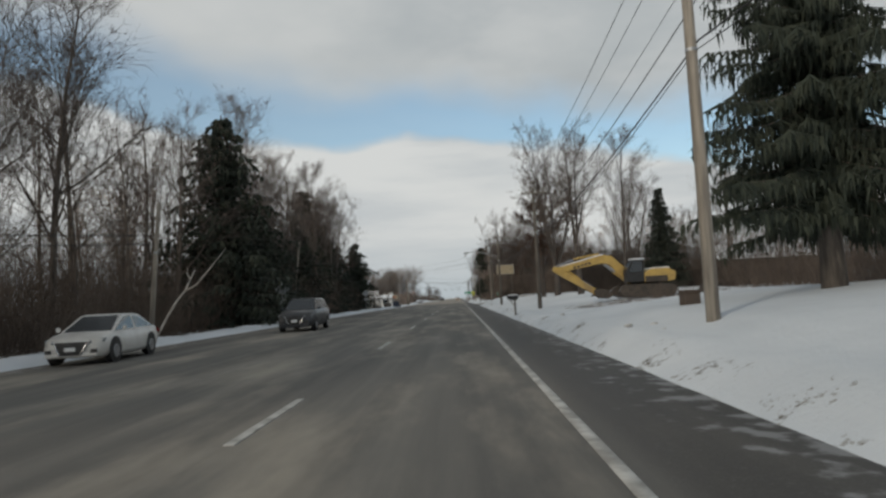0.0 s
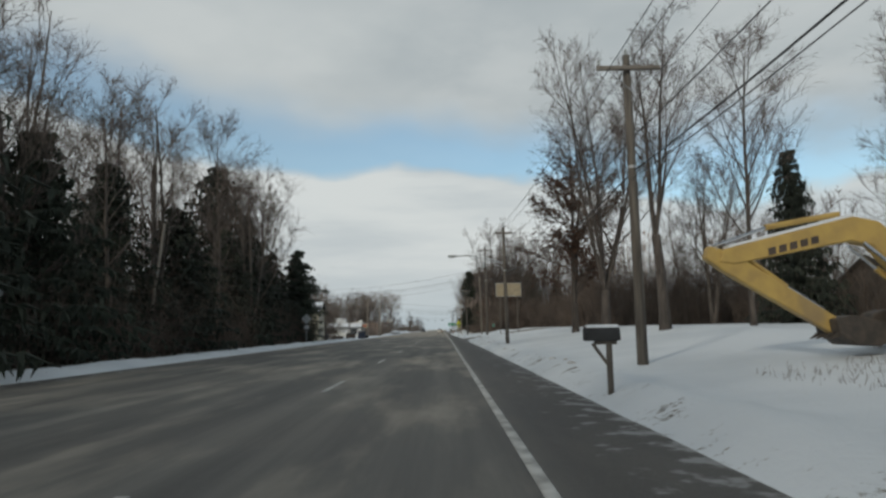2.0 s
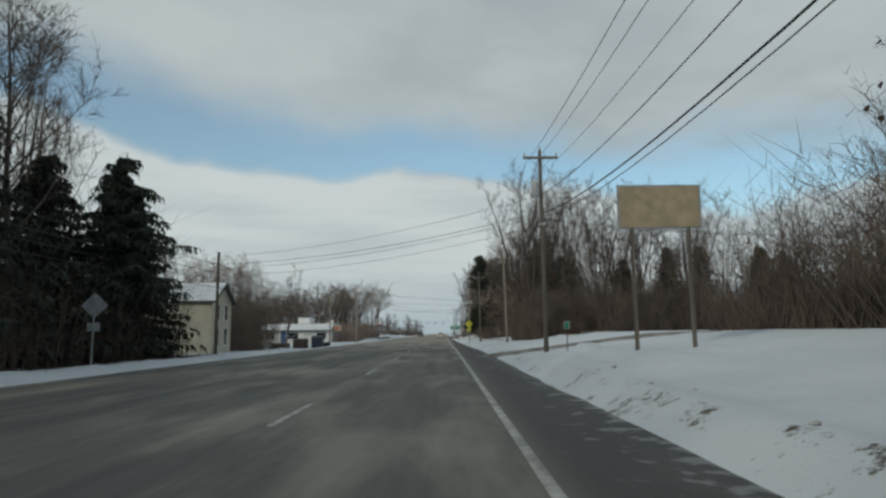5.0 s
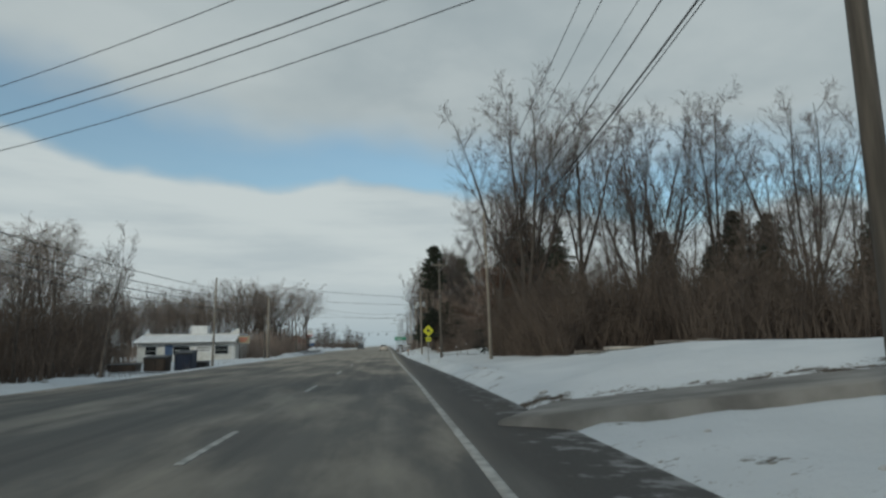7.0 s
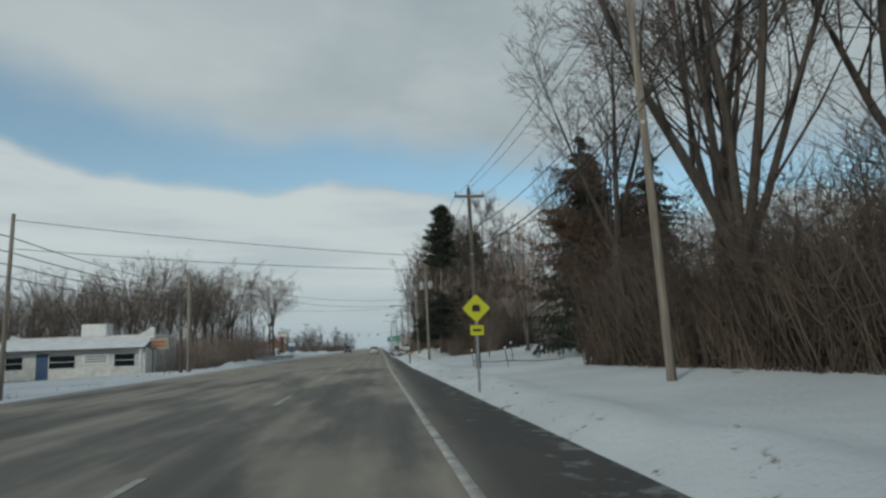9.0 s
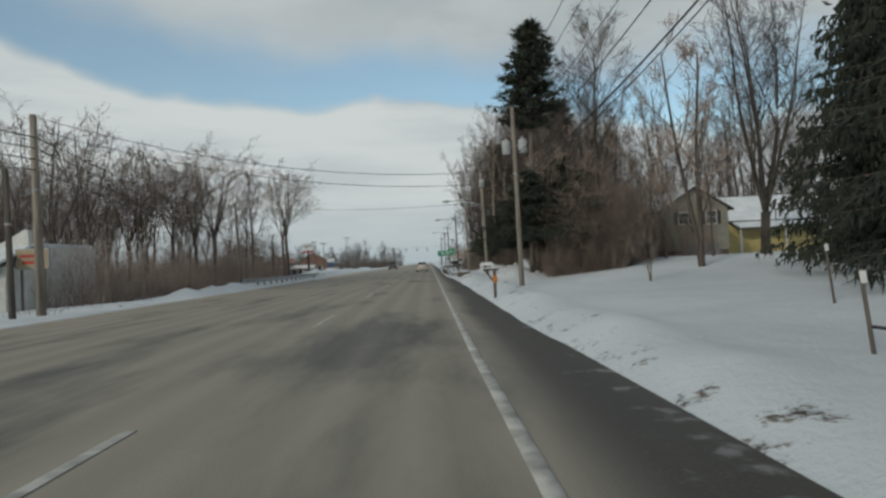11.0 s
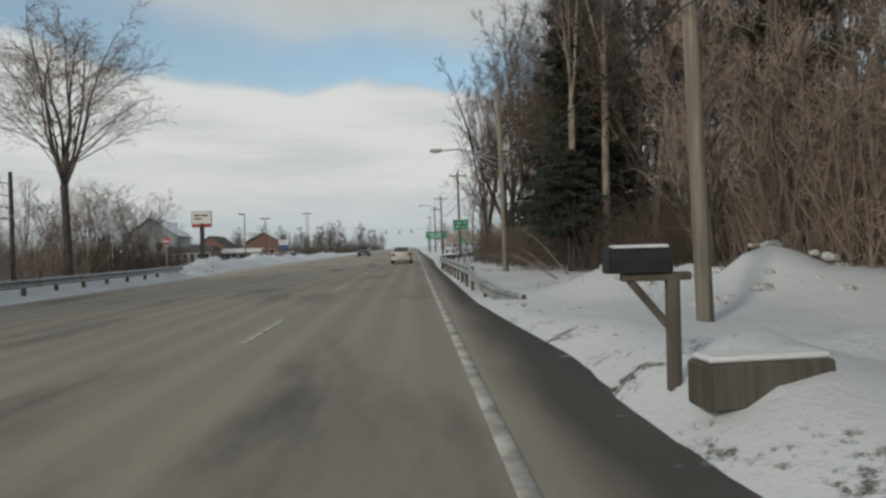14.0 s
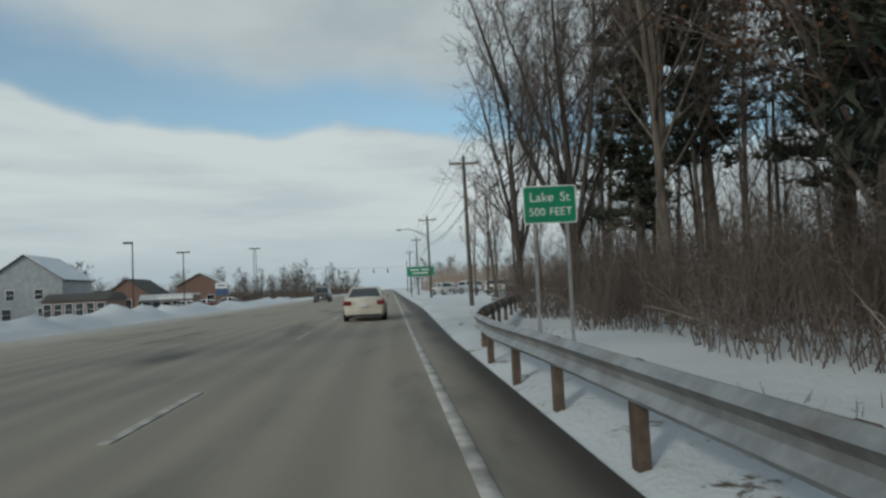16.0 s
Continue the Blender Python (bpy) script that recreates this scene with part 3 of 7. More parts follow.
def limbed_tree_meshes(name, tall, girth, split, stems, flare, spread, kink=0.10, branches=7, twigs=7, bark=None, twig_mat=None, thick=1.0, flat=0.0, start=0.12, fine=2, side=6):
    """A tree whose trunk parts into long rising limbs, each with branches, shoots and fine twigs; flat: how level the shoots lie."""
    wood, crown = Shape(), Shape()
    foot = bend((0, 0, -0.3), Vector((rnd(-0.04, 0.04), rnd(-0.04, 0.04), 1)).normalized(), tall * split + 0.3, 4, 0.035, 0.05)
    wood.ring_tube(foot, [girth * f for f in (1.3, 1.05, 0.95, 0.9, 0.88)], 8)
    for i in range(stems):
        turn = 2 * math.pi * (i + rnd(-0.3, 0.3)) / stems
        tilt = flare * rnd(0.35, 1.15) if i else flare * 0.2
        d = Vector((math.cos(turn) * math.sin(tilt), math.sin(turn) * math.sin(tilt), math.cos(tilt)))
        length = tall * (1 - split) * rnd(0.80, 1.0)
        limb = bend(foot[-1] - Vector((0, 0, 0.15 * girth)), d, length, 8, kink, 0.05)
        r0 = girth * rnd(0.42, 0.62)
        rad = [max(0.016 * thick, r0 * (1 - k / 8.4) ** 0.9) for k in range(9)]
        wood.ring_tube(limb, rad, 6, False)
        for b in range(branches):
            f = start + (0.98 - start) * (b + rnd(0.1, 0.9)) / branches
            at = min(f, 0.99) * 8
            j = int(at)
            p = limb[j].lerp(limb[j + 1], at - j)
            axis = (limb[j + 1] - limb[j]).normalized()
            bd = turned(axis, rnd(0.45, 0.95))
            bd = Vector((bd.x, bd.y, bd.z * (1 - flat) + 0.22)).normalized()
            bl = tall * spread * (1.15 - 0.75 * f) * rnd(0.7, 1.3)
            branch = bend(p, bd, bl, 5, kink * 1.6, 0.06 * (1 - flat))
            br = max(0.013 * thick, rad[j] * 0.42)
            wood.ring_tube([branch[0], branch[2], branch[3], branch[5]], [br, br * 0.7, br * 0.5, br * 0.2], 4, False)
            for t in range(twigs):
                g = (0.22 + 0.77 * (t + rnd(0, 0.9)) / twigs) * 4.99
                k = int(g)
                q = branch[k].lerp(branch[k + 1], g - k)
                td = turned((branch[k + 1] - branch[k]).normalized(), rnd(0.4, 0.95))
                td = Vector((td.x, td.y, td.z * (1 - flat) + 0.12)).normalized()
                tl = bl * rnd(0.22, 0.5) * (1.2 - 0.12 * g)
                shoot = bend(q, td, tl, 2, 0.18, 0.05)
                crown.spike(shoot[0], shoot[1], 0.011 * thick)
                crown.spike(shoot[1], shoot[2], 0.008 * thick)
                for _ in range(side):
                    h = rnd(0.1, 1.0) * 1.99
                    s = shoot[int(h)].lerp(shoot[int(h) + 1], h % 1)
                    e = s + turned(td, rnd(0.3, 0.9)) * tl * rnd(0.35, 0.8)
                    crown.sliver(s, e, 0.0085 * thick)
                    for _ in range(fine):
                        c = s.lerp(e, rnd(0.3, 0.9))
                        crown.sliver(c, c + turned((e - s).normalized(), rnd(0.35, 0.9)) * tl * rnd(0.2, 0.5), 0.0068 * thick)
    return wood.mesh(name + "_trunk", bark or BARK, True), crown.mesh(name + "_crown", twig_mat or TWIG)


def spruce_meshes(name, tall, radius, whorls, arms, low=0.06, droop=0.32, lush=1.0, hang=1.0, ragged=0.0, fine=1.0, girth=1.0):
    """A trunk, and a crown of hanging sprays on drooping arms."""
    wood, crown = Shape(), Shape()
    wood.ring_tube([(0, 0, -0.3), (0.03, 0, tall * 0.4), (0, 0.04, tall)], [(0.032 * tall ** 0.85 + 0.06) * girth, (0.016 * tall ** 0.85 + 0.03) * girth, 0.015], 8)
    for w in range(whorls):
        f = low + (1 - low) * w / whorls
        reach = radius * (1 - f) ** 0.75 * (0.35 + 0.65 * min(1, (f - low + 0.10) * 6))
        for a in range(arms if f < 0.85 else 5):
            ang = a * 2 * math.pi / arms + w * 0.9 + rnd(-0.3, 0.3)
            r = reach * rnd(0.6 - ragged, 1.15 + ragged * 0.4) + 0.15
            out = Vector((math.cos(ang), math.sin(ang), 0))
            z = tall * (f + rnd(-0.012, 0.012))
            pts = [Vector((0, 0, z)), out * r * 0.5 + Vector((0, 0, z - droop * r * 0.45)), out * r + Vector((0, 0, z - droop * r * 0.72 + 0.05 * r))]
            wood.ring_tube(pts, [0.035, 0.022, 0.008], 3, False)
            side = Vector((-out.y, out.x, 0))
            n = max(5, int((13 * r / max(radius, 1) + 6) * lush))
            for k in range(n):
                g = (k + rnd(0.2, 0.9)) / n
                p = pts[0].lerp(pts[1], g * 2) if g < 0.5 else pts[1].lerp(pts[2], g * 2 - 1)
                for s in (-1, 1):
                    wide = min(rnd(0.2, 0.5) * (0.5 + 0.5 * r), 1.1)
                    tip = p + side * s * wide * (1.1 - 0.6 * g) + out * wide * rnd(0.2, 0.7) - Vector((0, 0, rnd(0.12, 0.6) * wide + 0.08))
                    crown.spike(p, tip, rnd(0.04, 0.09) * fine)
                    for _ in range(round(3 * lush)):
                        e = p.lerp(tip, rnd(0.2, 1.0))
                        crown.sliver(e, e + Vector((rnd(-0.12, 0.12), rnd(-0.12, 0.12), -rnd(0.15, 0.55) * hang)), rnd(0.04, 0.075) * fine)
                crown.spike(p, p + out * rnd(-0.1, 0.25) - Vector((0, 0, rnd(0.25, 0.7) * hang)), rnd(0.045, 0.08) * fine)
    return wood.mesh(name + "_trunk", BARK, True), crown.mesh(name + "_crown", NEEDLE)


def pine_meshes(name, tall, radius, low):
    """A pine: a long bare trunk below, and flat plates of tufts above."""
    wood, crown = Shape(), Shape()
    pts = bend((0, 0, -0.3), Vector((0, 0, 1)), tall, 8, 0.025, 0.05)
    wood.ring_tube(pts, [0.24 * (1 - i / 8.6) + 0.02 for i in range(9)], 7)
    for w in range(26):
        f = low + (1 - low) * (w + rnd(0, 0.6)) / 26
        at = min(f, 0.99) * 8
        p = pts[int(at)].lerp(pts[min(int(at) + 1, 8)], at % 1)
        for a in range(4):
            ang = rnd(0, 2 * math.pi)
            r = radius * (1.05 - f) ** 0.6 * rnd(0.45, 1.1)
            out = Vector((math.cos(ang), math.sin(ang), rnd(0.0, 0.35))).normalized()
            limb = bend(p, out, r, 3, 0.1, 0.05)
            wood.ring_tube(limb, [0.04, 0.03, 0.02, 0.008], 3, False)
            for k in range(13):
                g = rnd(0.25, 1.0) * 2.99
                q = limb[int(g)].lerp(limb[int(g) + 1], g % 1) + Vector((rnd(-0.45, 0.45), rnd(-0.45, 0.45), rnd(-0.10, 0.25)))
                for _ in range(9):
                    d = (out * 0.5 + Vector((rnd(-1, 1), rnd(-1, 1), rnd(-0.3, 0.8)))).normalized()
                    crown.sliver(q, q + d * rnd(0.25, 0.55), 0.05)
    return wood.mesh(name + "_trunk", BARK, True), crown.mesh(name + "_crown", PINE)


def leafy_mesh(name, source, share, size, zmax):
    """Dry leaves that still hang on the lower twigs of a crown."""
    shape = Shape()
    co = [v.co for v in source.vertices]
    for p in random.sample(co, min(len(co), share)):
        if p.z > zmax * rnd(0.6, 1.0):
            continue
        n = len(shape.v)
        a = Vector((rnd(-1, 1), rnd(-1, 1), rnd(-1, 0.4))).normalized() * size * rnd(0.6, 1.2)
        b = a.orthogonal().normalized() * size * 0.42
        up = a.cross(b).normalized() * size * 0.12
        shape.v += [p, p + a * 0.5 + b + up, p + a, p + a * 0.5 - b + up]
        shape.f += [(n, n + 1, n + 2), (n, n + 2, n + 3)]
    return shape.mesh(name, LEAF)


def tree(kind, meshes, x, y, size, label, turn=None, group="", extra=None, wide=1.0):
    root = thing(kind, pose(x, y, surface_z(x, y), 0, 0, rnd(0, 360) if turn is None else turn), label, "tree", group)
    for nm, me in zip(("trunk", "crown", "leaves"), meshes):
        ob = new(nm, me)
        ob.parent = root
        ob.scale = (size * wide, size * wide, size)
    return root


random.seed(11)
TALL = [bare_tree_meshes("tall%d" % i, 15, 0.145, 22, 0.34, 0.28, 1.2, None, 1 + (i == 2)) for i in range(3)] + [bare_tree_meshes("multi%d" % i, 15, 0.20, 28, 0.34, 0.22, 1.2, None, 4) for i in range(2)]
OAK = [bare_tree_meshes("oak%d" % i, 16, 0.23, 34, 0.40, 0.14, 1.25, None, 1, 1.1) for i in range(2)]
SLIM = [bare_tree_meshes("slim%d" % i, 12, 0.09, 13, 0.27, 0.26, 0.78, TWIG_RED if i == 1 else None, 1, 1.15) for i in range(3)]
DEEP = [bare_tree_meshes("deep%d" % i, 15, 0.13, 15, 0.35, 0.22, 0.76, None, 1 + (i % 2), 1.3) for i in range(4)]
FAR = [bare_tree_meshes("far%d" % i, 11, 0.12, 13, 0.34, 0.20, 0.78, None, 1 + i % 2, 1.45) for i in range(3)]
DISTANT = [bare_tree_meshes("distant%d" % i, 11, 0.16, 11, 0.36, 0.16, 0.62, None, 1 + i, 3.2) for i in range(2)]
RUSSET = [bare_tree_meshes("russet%d" % i, 8, 0.10, 16, 0.30, 0.10, 0.95, TWIG_RED, 2) for i in range(2)]
VASE = [limbed_tree_meshes("vase%d" % i, 16, 0.26, 0.14 + 0.08 * i, 5 - i, 0.44, 0.29, 0.07, 11, 11, BARK_SHADED, TWIG, 1.25) for i in range(3)]
SLENDER = [limbed_tree_meshes("slender%d" % i, 18, 0.17, 0.42 + 0.1 * i, 3, 0.34, 0.20, 0.08, 8, 7, BARK_SUNLIT, TWIG_PALE, 1.2) for i in range(2)]
LOCUST = [limbed_tree_meshes("locust%d" % i, 13, 0.14, 0.36, 4, 0.50, 0.28, 0.15, 8, 9, BARK, TWIG_PALE, 1.0, 0.45) for i in range(3)]
LOCUST_FAR = [limbed_tree_meshes("locust_far%d" % i, 12, 0.10, 0.30, 4, 0.50, 0.30, 0.15, 7, 7, BARK, TWIG_PALE, 1.5, 0.35, 0.05, 1, 4) for i in range(3)]
PIN_OAK = [limbed_tree_meshes("pin_oak%d" % i, 17, 0.30, 0.12, 3, 0.12, 0.26, 0.05, 17, 9, BARK_SHADED, TWIG, 1.1, 0.75, 0.02) for i in range(2)]
PINLEAF = [leafy_mesh("pin_oak_leaves%d" % i, PIN_OAK[i][1], 44000, 0.15, 14.0) for i in range(2)]
OAKLEAF = [leafy_mesh("oak_leaves%d" % i, OAK[i][1], 12000, 0.16, 10.5) for i in range(2)]
TALLLEAF = leafy_mesh("tall_leaves", TALL[1][1], 1600, 0.15, 9.0)
SPRUCE = [spruce_meshes("spruce0", 18, 5.6, 31, 8, 0.15, 0.40, 1.25, 1.25, 0.35, 0.8), spruce_meshes("spruce1", 14, 3.2, 30, 7, 0.06, 0.32, 0.5), spruce_meshes("spruce2", 11, 2.7, 24, 7, 0.03, 0.32, 0.5),
          spruce_meshes("spruce3", 18, 5.4, 30, 8, 0.10, 0.42, 0.8, 0.9, 0.35)]
SPRUCE.append(spruce_meshes("hemlock", 9, 3.0, 19, 8, 0.34, 0.25, 0.95, 0.7, 0.4, 0.62, 0.5))
PINES = [pine_meshes("pine2", 15, 3.6, 0.58), pine_meshes("pine0", 15, 3.2, 0.34), pine_meshes("pine1", 14, 3.0, 0.22)]

BARE = "leafless grey-brown deciduous tree with fine upright twigs"


@functools.lru_cache(maxsize=None)
def plain_arrays(me):
    """Corners and triangles of a mesh."""
    co = np.empty(len(me.vertices) * 3, np.float32)
    me.vertices.foreach_get("co", co)
    me.calc_loop_triangles()
    tri = np.empty(len(me.loop_triangles) * 3, np.int32)
    me.loop_triangles.foreach_get("vertices", tri)
    return co.reshape(-1, 3), tri.reshape(-1, 3)


def grove(n, x0, x1, y0, y1, kinds, lo, hi, label, group, gap=2.2, keep=None, front=0.0, joined=""):
    """Trees strewn over a rectangle, no two nearer than the gap; front: how strongly they crowd towards x0."""
    spots = []
    tries = 0
    while len(spots) < n and tries < n * 40:
        tries += 1
        u = random.random() ** (1.0 + front)
        x, y = x0 + (x1 - x0) * u, rnd(y0, y1)
        if all((x - a) ** 2 + (y - b) ** 2 > gap * gap for a, b in spots) and (keep is None or keep(x, y)):
            spots.append((x, y))
    if not joined:
        for x, y in spots:
            tree("bare_tree", random.choice(kinds), x, y, rnd(lo, hi), label, None, group)
        return
    verts, faces, slots, mats, base = [], [], [], [], 0
    for x, y in spots:
        turn, size = rnd(0, 2 * math.pi), rnd(lo, hi)
        c, d = math.cos(turn) * size, math.sin(turn) * size
        for me in random.choice(kinds):
            co, tri = plain_arrays(me)
            verts.append(np.c_[co[:, 0] * c - co[:, 1] * d + x, co[:, 0] * d + co[:, 1] * c + y, co[:, 2] * size + surface_z(x, y)])
            faces.append(tri + base)
            base += len(co)
            if me.materials[0] not in mats:
                mats.append(me.materials[0])
            slots.append(np.full(len(tri), mats.index(me.materials[0]), np.int32))
    me = quick_mesh("woods", np.concatenate(verts), np.concatenate(faces), mats[0])
    for m in mats[1:]:
        me.materials.append(m)
    me.polygons.foreach_set("material_index", np.concatenate(slots))
    tagged(new("woods", me), joined, "trees", kind="stuff")


random.seed(5)
# woods on the far side of the road at the start
for yy in [*range(-8, 36, 4), 41, 48, 56, 63, 71, 80, 88, 97]:
    tree("bare_tree", random.choice(TALL), -18.0 + rnd(-1.6, 0.6), yy + rnd(-1.3, 1.3), rnd(0.85, 1.12) * float(np.interp(yy, (0, 40, 80, 110), (1.2, 1.15, 1.3, 1.2))), BARE, None, "trees of the roadside wood")
grove(66, -20.5, -42, -10, 110, DEEP + SLIM, 1.0, 1.3, BARE, "trees of the roadside wood", 2.2, None, 0.5, joined="tall leafless trees deep in the roadside wood")
for x, y, k, s in ((-17.3, 46, 1, 1.12), (-19.5, 52, 1, 0.82), (-18.5, 57, 2, 1.0), (-20, 66, 1, 0.85), (-18.6, 73, 2, 0.95), (-21.9, 90, 1, 1.28), (-18.9, 89.5, 2, 0.82), (-19.5, 86, 2, 1.0), (-16.9, 103, 4, 1.22), (-19.4, 100.5, 2, 0.95), (-17.8, 107, 2, 0.72), (-20.5, 95, 1, 0.95)):
    tree("spruce", SPRUCE[k], x, y, s, "dark green spruce at the edge of the wood", None, "spruces at the wood's edge", None, 1.3 if k == 4 else 1.75)
# lawn and building site on the near side
tree("big_spruce", SPRUCE[0], 10.7, 18.9, 0.84, "large old spruce with drooping dark green boughs on the snowy lawn")
for x, y, k, s in ((9.5, 74.1, 0, 1.0),):
    tree("oak_tree", (*PIN_OAK[k], PINLEAF[k]), x, y, s, "big spreading oak full of dry brown leaves on the lawn", None, "oaks on the lawn", None, 0.88)
for x, y, k, s in ((10.2, 68.2, 0, 1.12), (11.2, 60.5, 2, 1.0)):
    tree("lawn_tree", VASE[k], x, y, s, "big spreading leafless tree on the snowy lawn", None, "bare trees on the lawn")
for x, y, m, s in ((15.4, 60, TALL[0], 0.98), (26, 62, TALL[2], 1.08), (31, 50, TALL[1], 0.95), (21, 78, TALL[3], 0.95), (35, 70, TALL[4], 1.0)):
    tree("bare_tree", m, x, y, s, BARE, None, "lone trees behind the building site")
tree("spruce", SPRUCE[2], 20.5, 65, 0.95, "dark green spruce behind the building site", None, "spruces at the wood's edge")
grove(40, 30, 62, 14, 100, FAR + SLIM, 0.85, 1.2, BARE, "trees behind the gardens", 3.2, joined="hazy leafless trees far behind the gardens")
grove(16, 14, 34, 82, 101, FAR + SLIM, 0.8, 1.1, BARE, "trees behind the gardens", 2.6, joined="leafless trees behind the lawn")
# yards on the far side
grove(48, -28, -62, 124, 178, LOCUST_FAR + FAR, 0.70, 1.0, BARE, "trees behind the yards", 3.5, joined="leafless trees behind the yards and the low shop")
tree("bare_tree", FAR[0], -15.2, 131.5, 0.75, "small leafless tree beside the road", None, "trees behind the yards")
tree("bare_tree", TALL[2], -24.5, 126, 0.62, BARE, None, "trees behind the yards")
for x, y, k, s in ((20, 141, 2, 0.8), (24, 138, 1, 0.7), (29, 142, 1, 0.75), (33, 136, 2, 0.85), (26.5, 146, 2, 0.8), (38, 141, 1, 0.7)):
    tree("spruce", SPRUCE[k], x, y, s, "dark conifer half hidden among bare trees", None, "conifers in the side road's wood", None, 1.4)
# wood on the near side after the side road
for x, y, m, s in ((9.2, 139, VASE[0], 1.15), (10.9, 142.5, VASE[1], 1.12), (13.2, 138, VASE[2], 1.05), (15.6, 134, VASE[0], 0.92), (18.0, 136, VASE[1], 0.95), (19.0, 131, VASE[2], 0.88), (22.5, 128.5, VASE[0], 0.82), (8.9, 146.5, VASE[2], 0.9)):
    tree("bare_tree", m, x, y, s, BARE, None, "trees of the wood by the side road")
grove(30, 13, 38, 126, 150, DEEP + SLIM, 0.55, 0.85, BARE, "trees of the wood by the side road", 2.3, None, 0.3)
for x, y, s in ((13.9, 164.6, 0.84), (17.3, 172.3, 0.90), (19.0, 165.5, 0.8)):
    tree("old_spruce", SPRUCE[3], x, y, s, "broad dark conifer with a bare foot in the snowy yard", None, "conifers in the yard")
for x, y, k, s in ((12.7, 157.4, 1, 0.85),):
    tree("oak_tree", (*PIN_OAK[k], PINLEAF[k]), x, y, s, "big oak keeping dry brown leaves beside dark conifers", None, "oaks in the yard", None, 1.15)
for x, y, s in ((20.0, 178.5, 1.0), (20.8, 174, 0.95)):
    tree("spruce", SPRUCE[1], x, y, s, "broad dark conifer in the snowy yard", None, "conifers in the yard", None, 1.3)
tree("bare_tree", SLIM[2], 16.6, 194.5, 0.72, BARE, None, "trees by the yellow house")
tree("bare_tree", TALL[0], 17.7, 189.5, 0.55, BARE, None, "trees by the yellow house")
tree("bare_tree", VASE[0], 20.2, 188.0, 1.12, "tall leafless tree beside the yellow house", None, "trees by the yellow house")
tree("shrub_tree", RUSSET[1], 13.5, 181.5, 1.55, "dense dark leafless tree in front of a house", None, "trees by the yellow house")
tree("bare_tree", RUSSET[0], 8.9, 175.7, 0.36, "small crooked leafless tree in the snowy yard", None, "trees by the yellow house")
grove(8, 38, 52, 200, 222, DEEP + FAR, 0.85, 1.1, BARE, "trees by the yellow house", 3.0, lambda x, y: x > 38)
tree("pine_tree", PINES[0], 6.45, 188.6, 1.0, "tall pine rising above a russet thicket", None, "pines along the road")
for x, y, s in ((7.4, 189.4, 0.8), (8.3, 190.5, 0.95), (9.4, 189.8, 0.9), (10.2, 191.4, 1.05), (10.9, 190.2, 0.8), (11.3, 193.4, 1.0), (9.4, 192.4, 1.0), (12.0, 204.5, 1.05), (12.6, 195.6, 1.0), (13.6, 198.2, 1.0), (8.6, 209.5, 0.9), (10.4, 209.0, 1.0), (12.0, 207.6, 1.1), (13.5, 203.5, 1.0), (15.2, 193.6, 0.85), (14.4, 200.0, 1.0), (9.4, 212.0, 0.9)):
    tree("shrub_tree", random.choice(RUSSET), x, y, s * 1.22, "small russet leafless tree of a dense thicket", None, "thicket by the road")
for x, y, k, s in ((5.6, 190.6, 4, 0.60), (6.2, 188.2, 4, 0.70), (8.6, 190.2, 4, 0.85), (11.6, 197.0, 4, 0.9), (7.0, 219.8, 4, 0.62), (8.2, 223.0, 4, 0.85), (9.6, 226.5, 4, 1.0)):
    tree("hemlock", SPRUCE[k], x, y, s, "dark broad evergreen among the bare brush", None, "evergreens in the thicket", None, 1.65)
# tall wood on the near side at the end
for x, y, m, s in ((7.3, 220.7, SLENDER[0], 1.0), (8.6, 219.4, SLENDER[1], 1.0), (10.0, 217.8, TALL[1], 1.25), (11.9, 218.4, OAK[0], 1.1), (10.9, 201.6, TALL[0], 1.05), (11.2, 191.5, TALL[0], 1.1),
                   (9.4, 228, TALL[0], 1.2), (11.0, 233, OAK[0], 1.1), (8.4, 238, TALL[2], 1.2), (10.2, 243, TALL[1], 1.25), (12.4, 226, TALL[0], 1.25), (8.2, 247.5, VASE[0], 1.12), (9.4, 252, VASE[2], 1.15), (7.4, 256, VASE[0], 1.05)):
    tree("bare_tree", (*m, TALLLEAF) if m is TALL[1] else (*m, OAKLEAF[0]) if m is OAK[0] else m, x, y, s, "tall straight leafless tree at the edge of a wood", None, "trees of the tall wood")
for x, y, k, s in ((8.9, 226.5, 1, 1.05), (11.2, 231.0, 0, 1.1), (14.5, 215, 1, 1.2), (13.5, 234, 1, 1.2), (15.5, 240, 1, 1.25), (14.0, 246, 0, 1.2), (11.5, 248, 1, 1.1)):
    tree("pine_tree", PINES[k + 1], x, y, s, "dark pine among the bare trees of the wood", None, "pines along the road")
grove(46, 12.5, 30, 198, 268, DEEP + SLIM, 1.0, 1.3, "tall straight leafless tree at the edge of a wood", "trees of the tall wood", 1.7, lambda x, y: not (x > 15.5 and y < 217), 0.35, joined="tall straight trees deep in the wood")
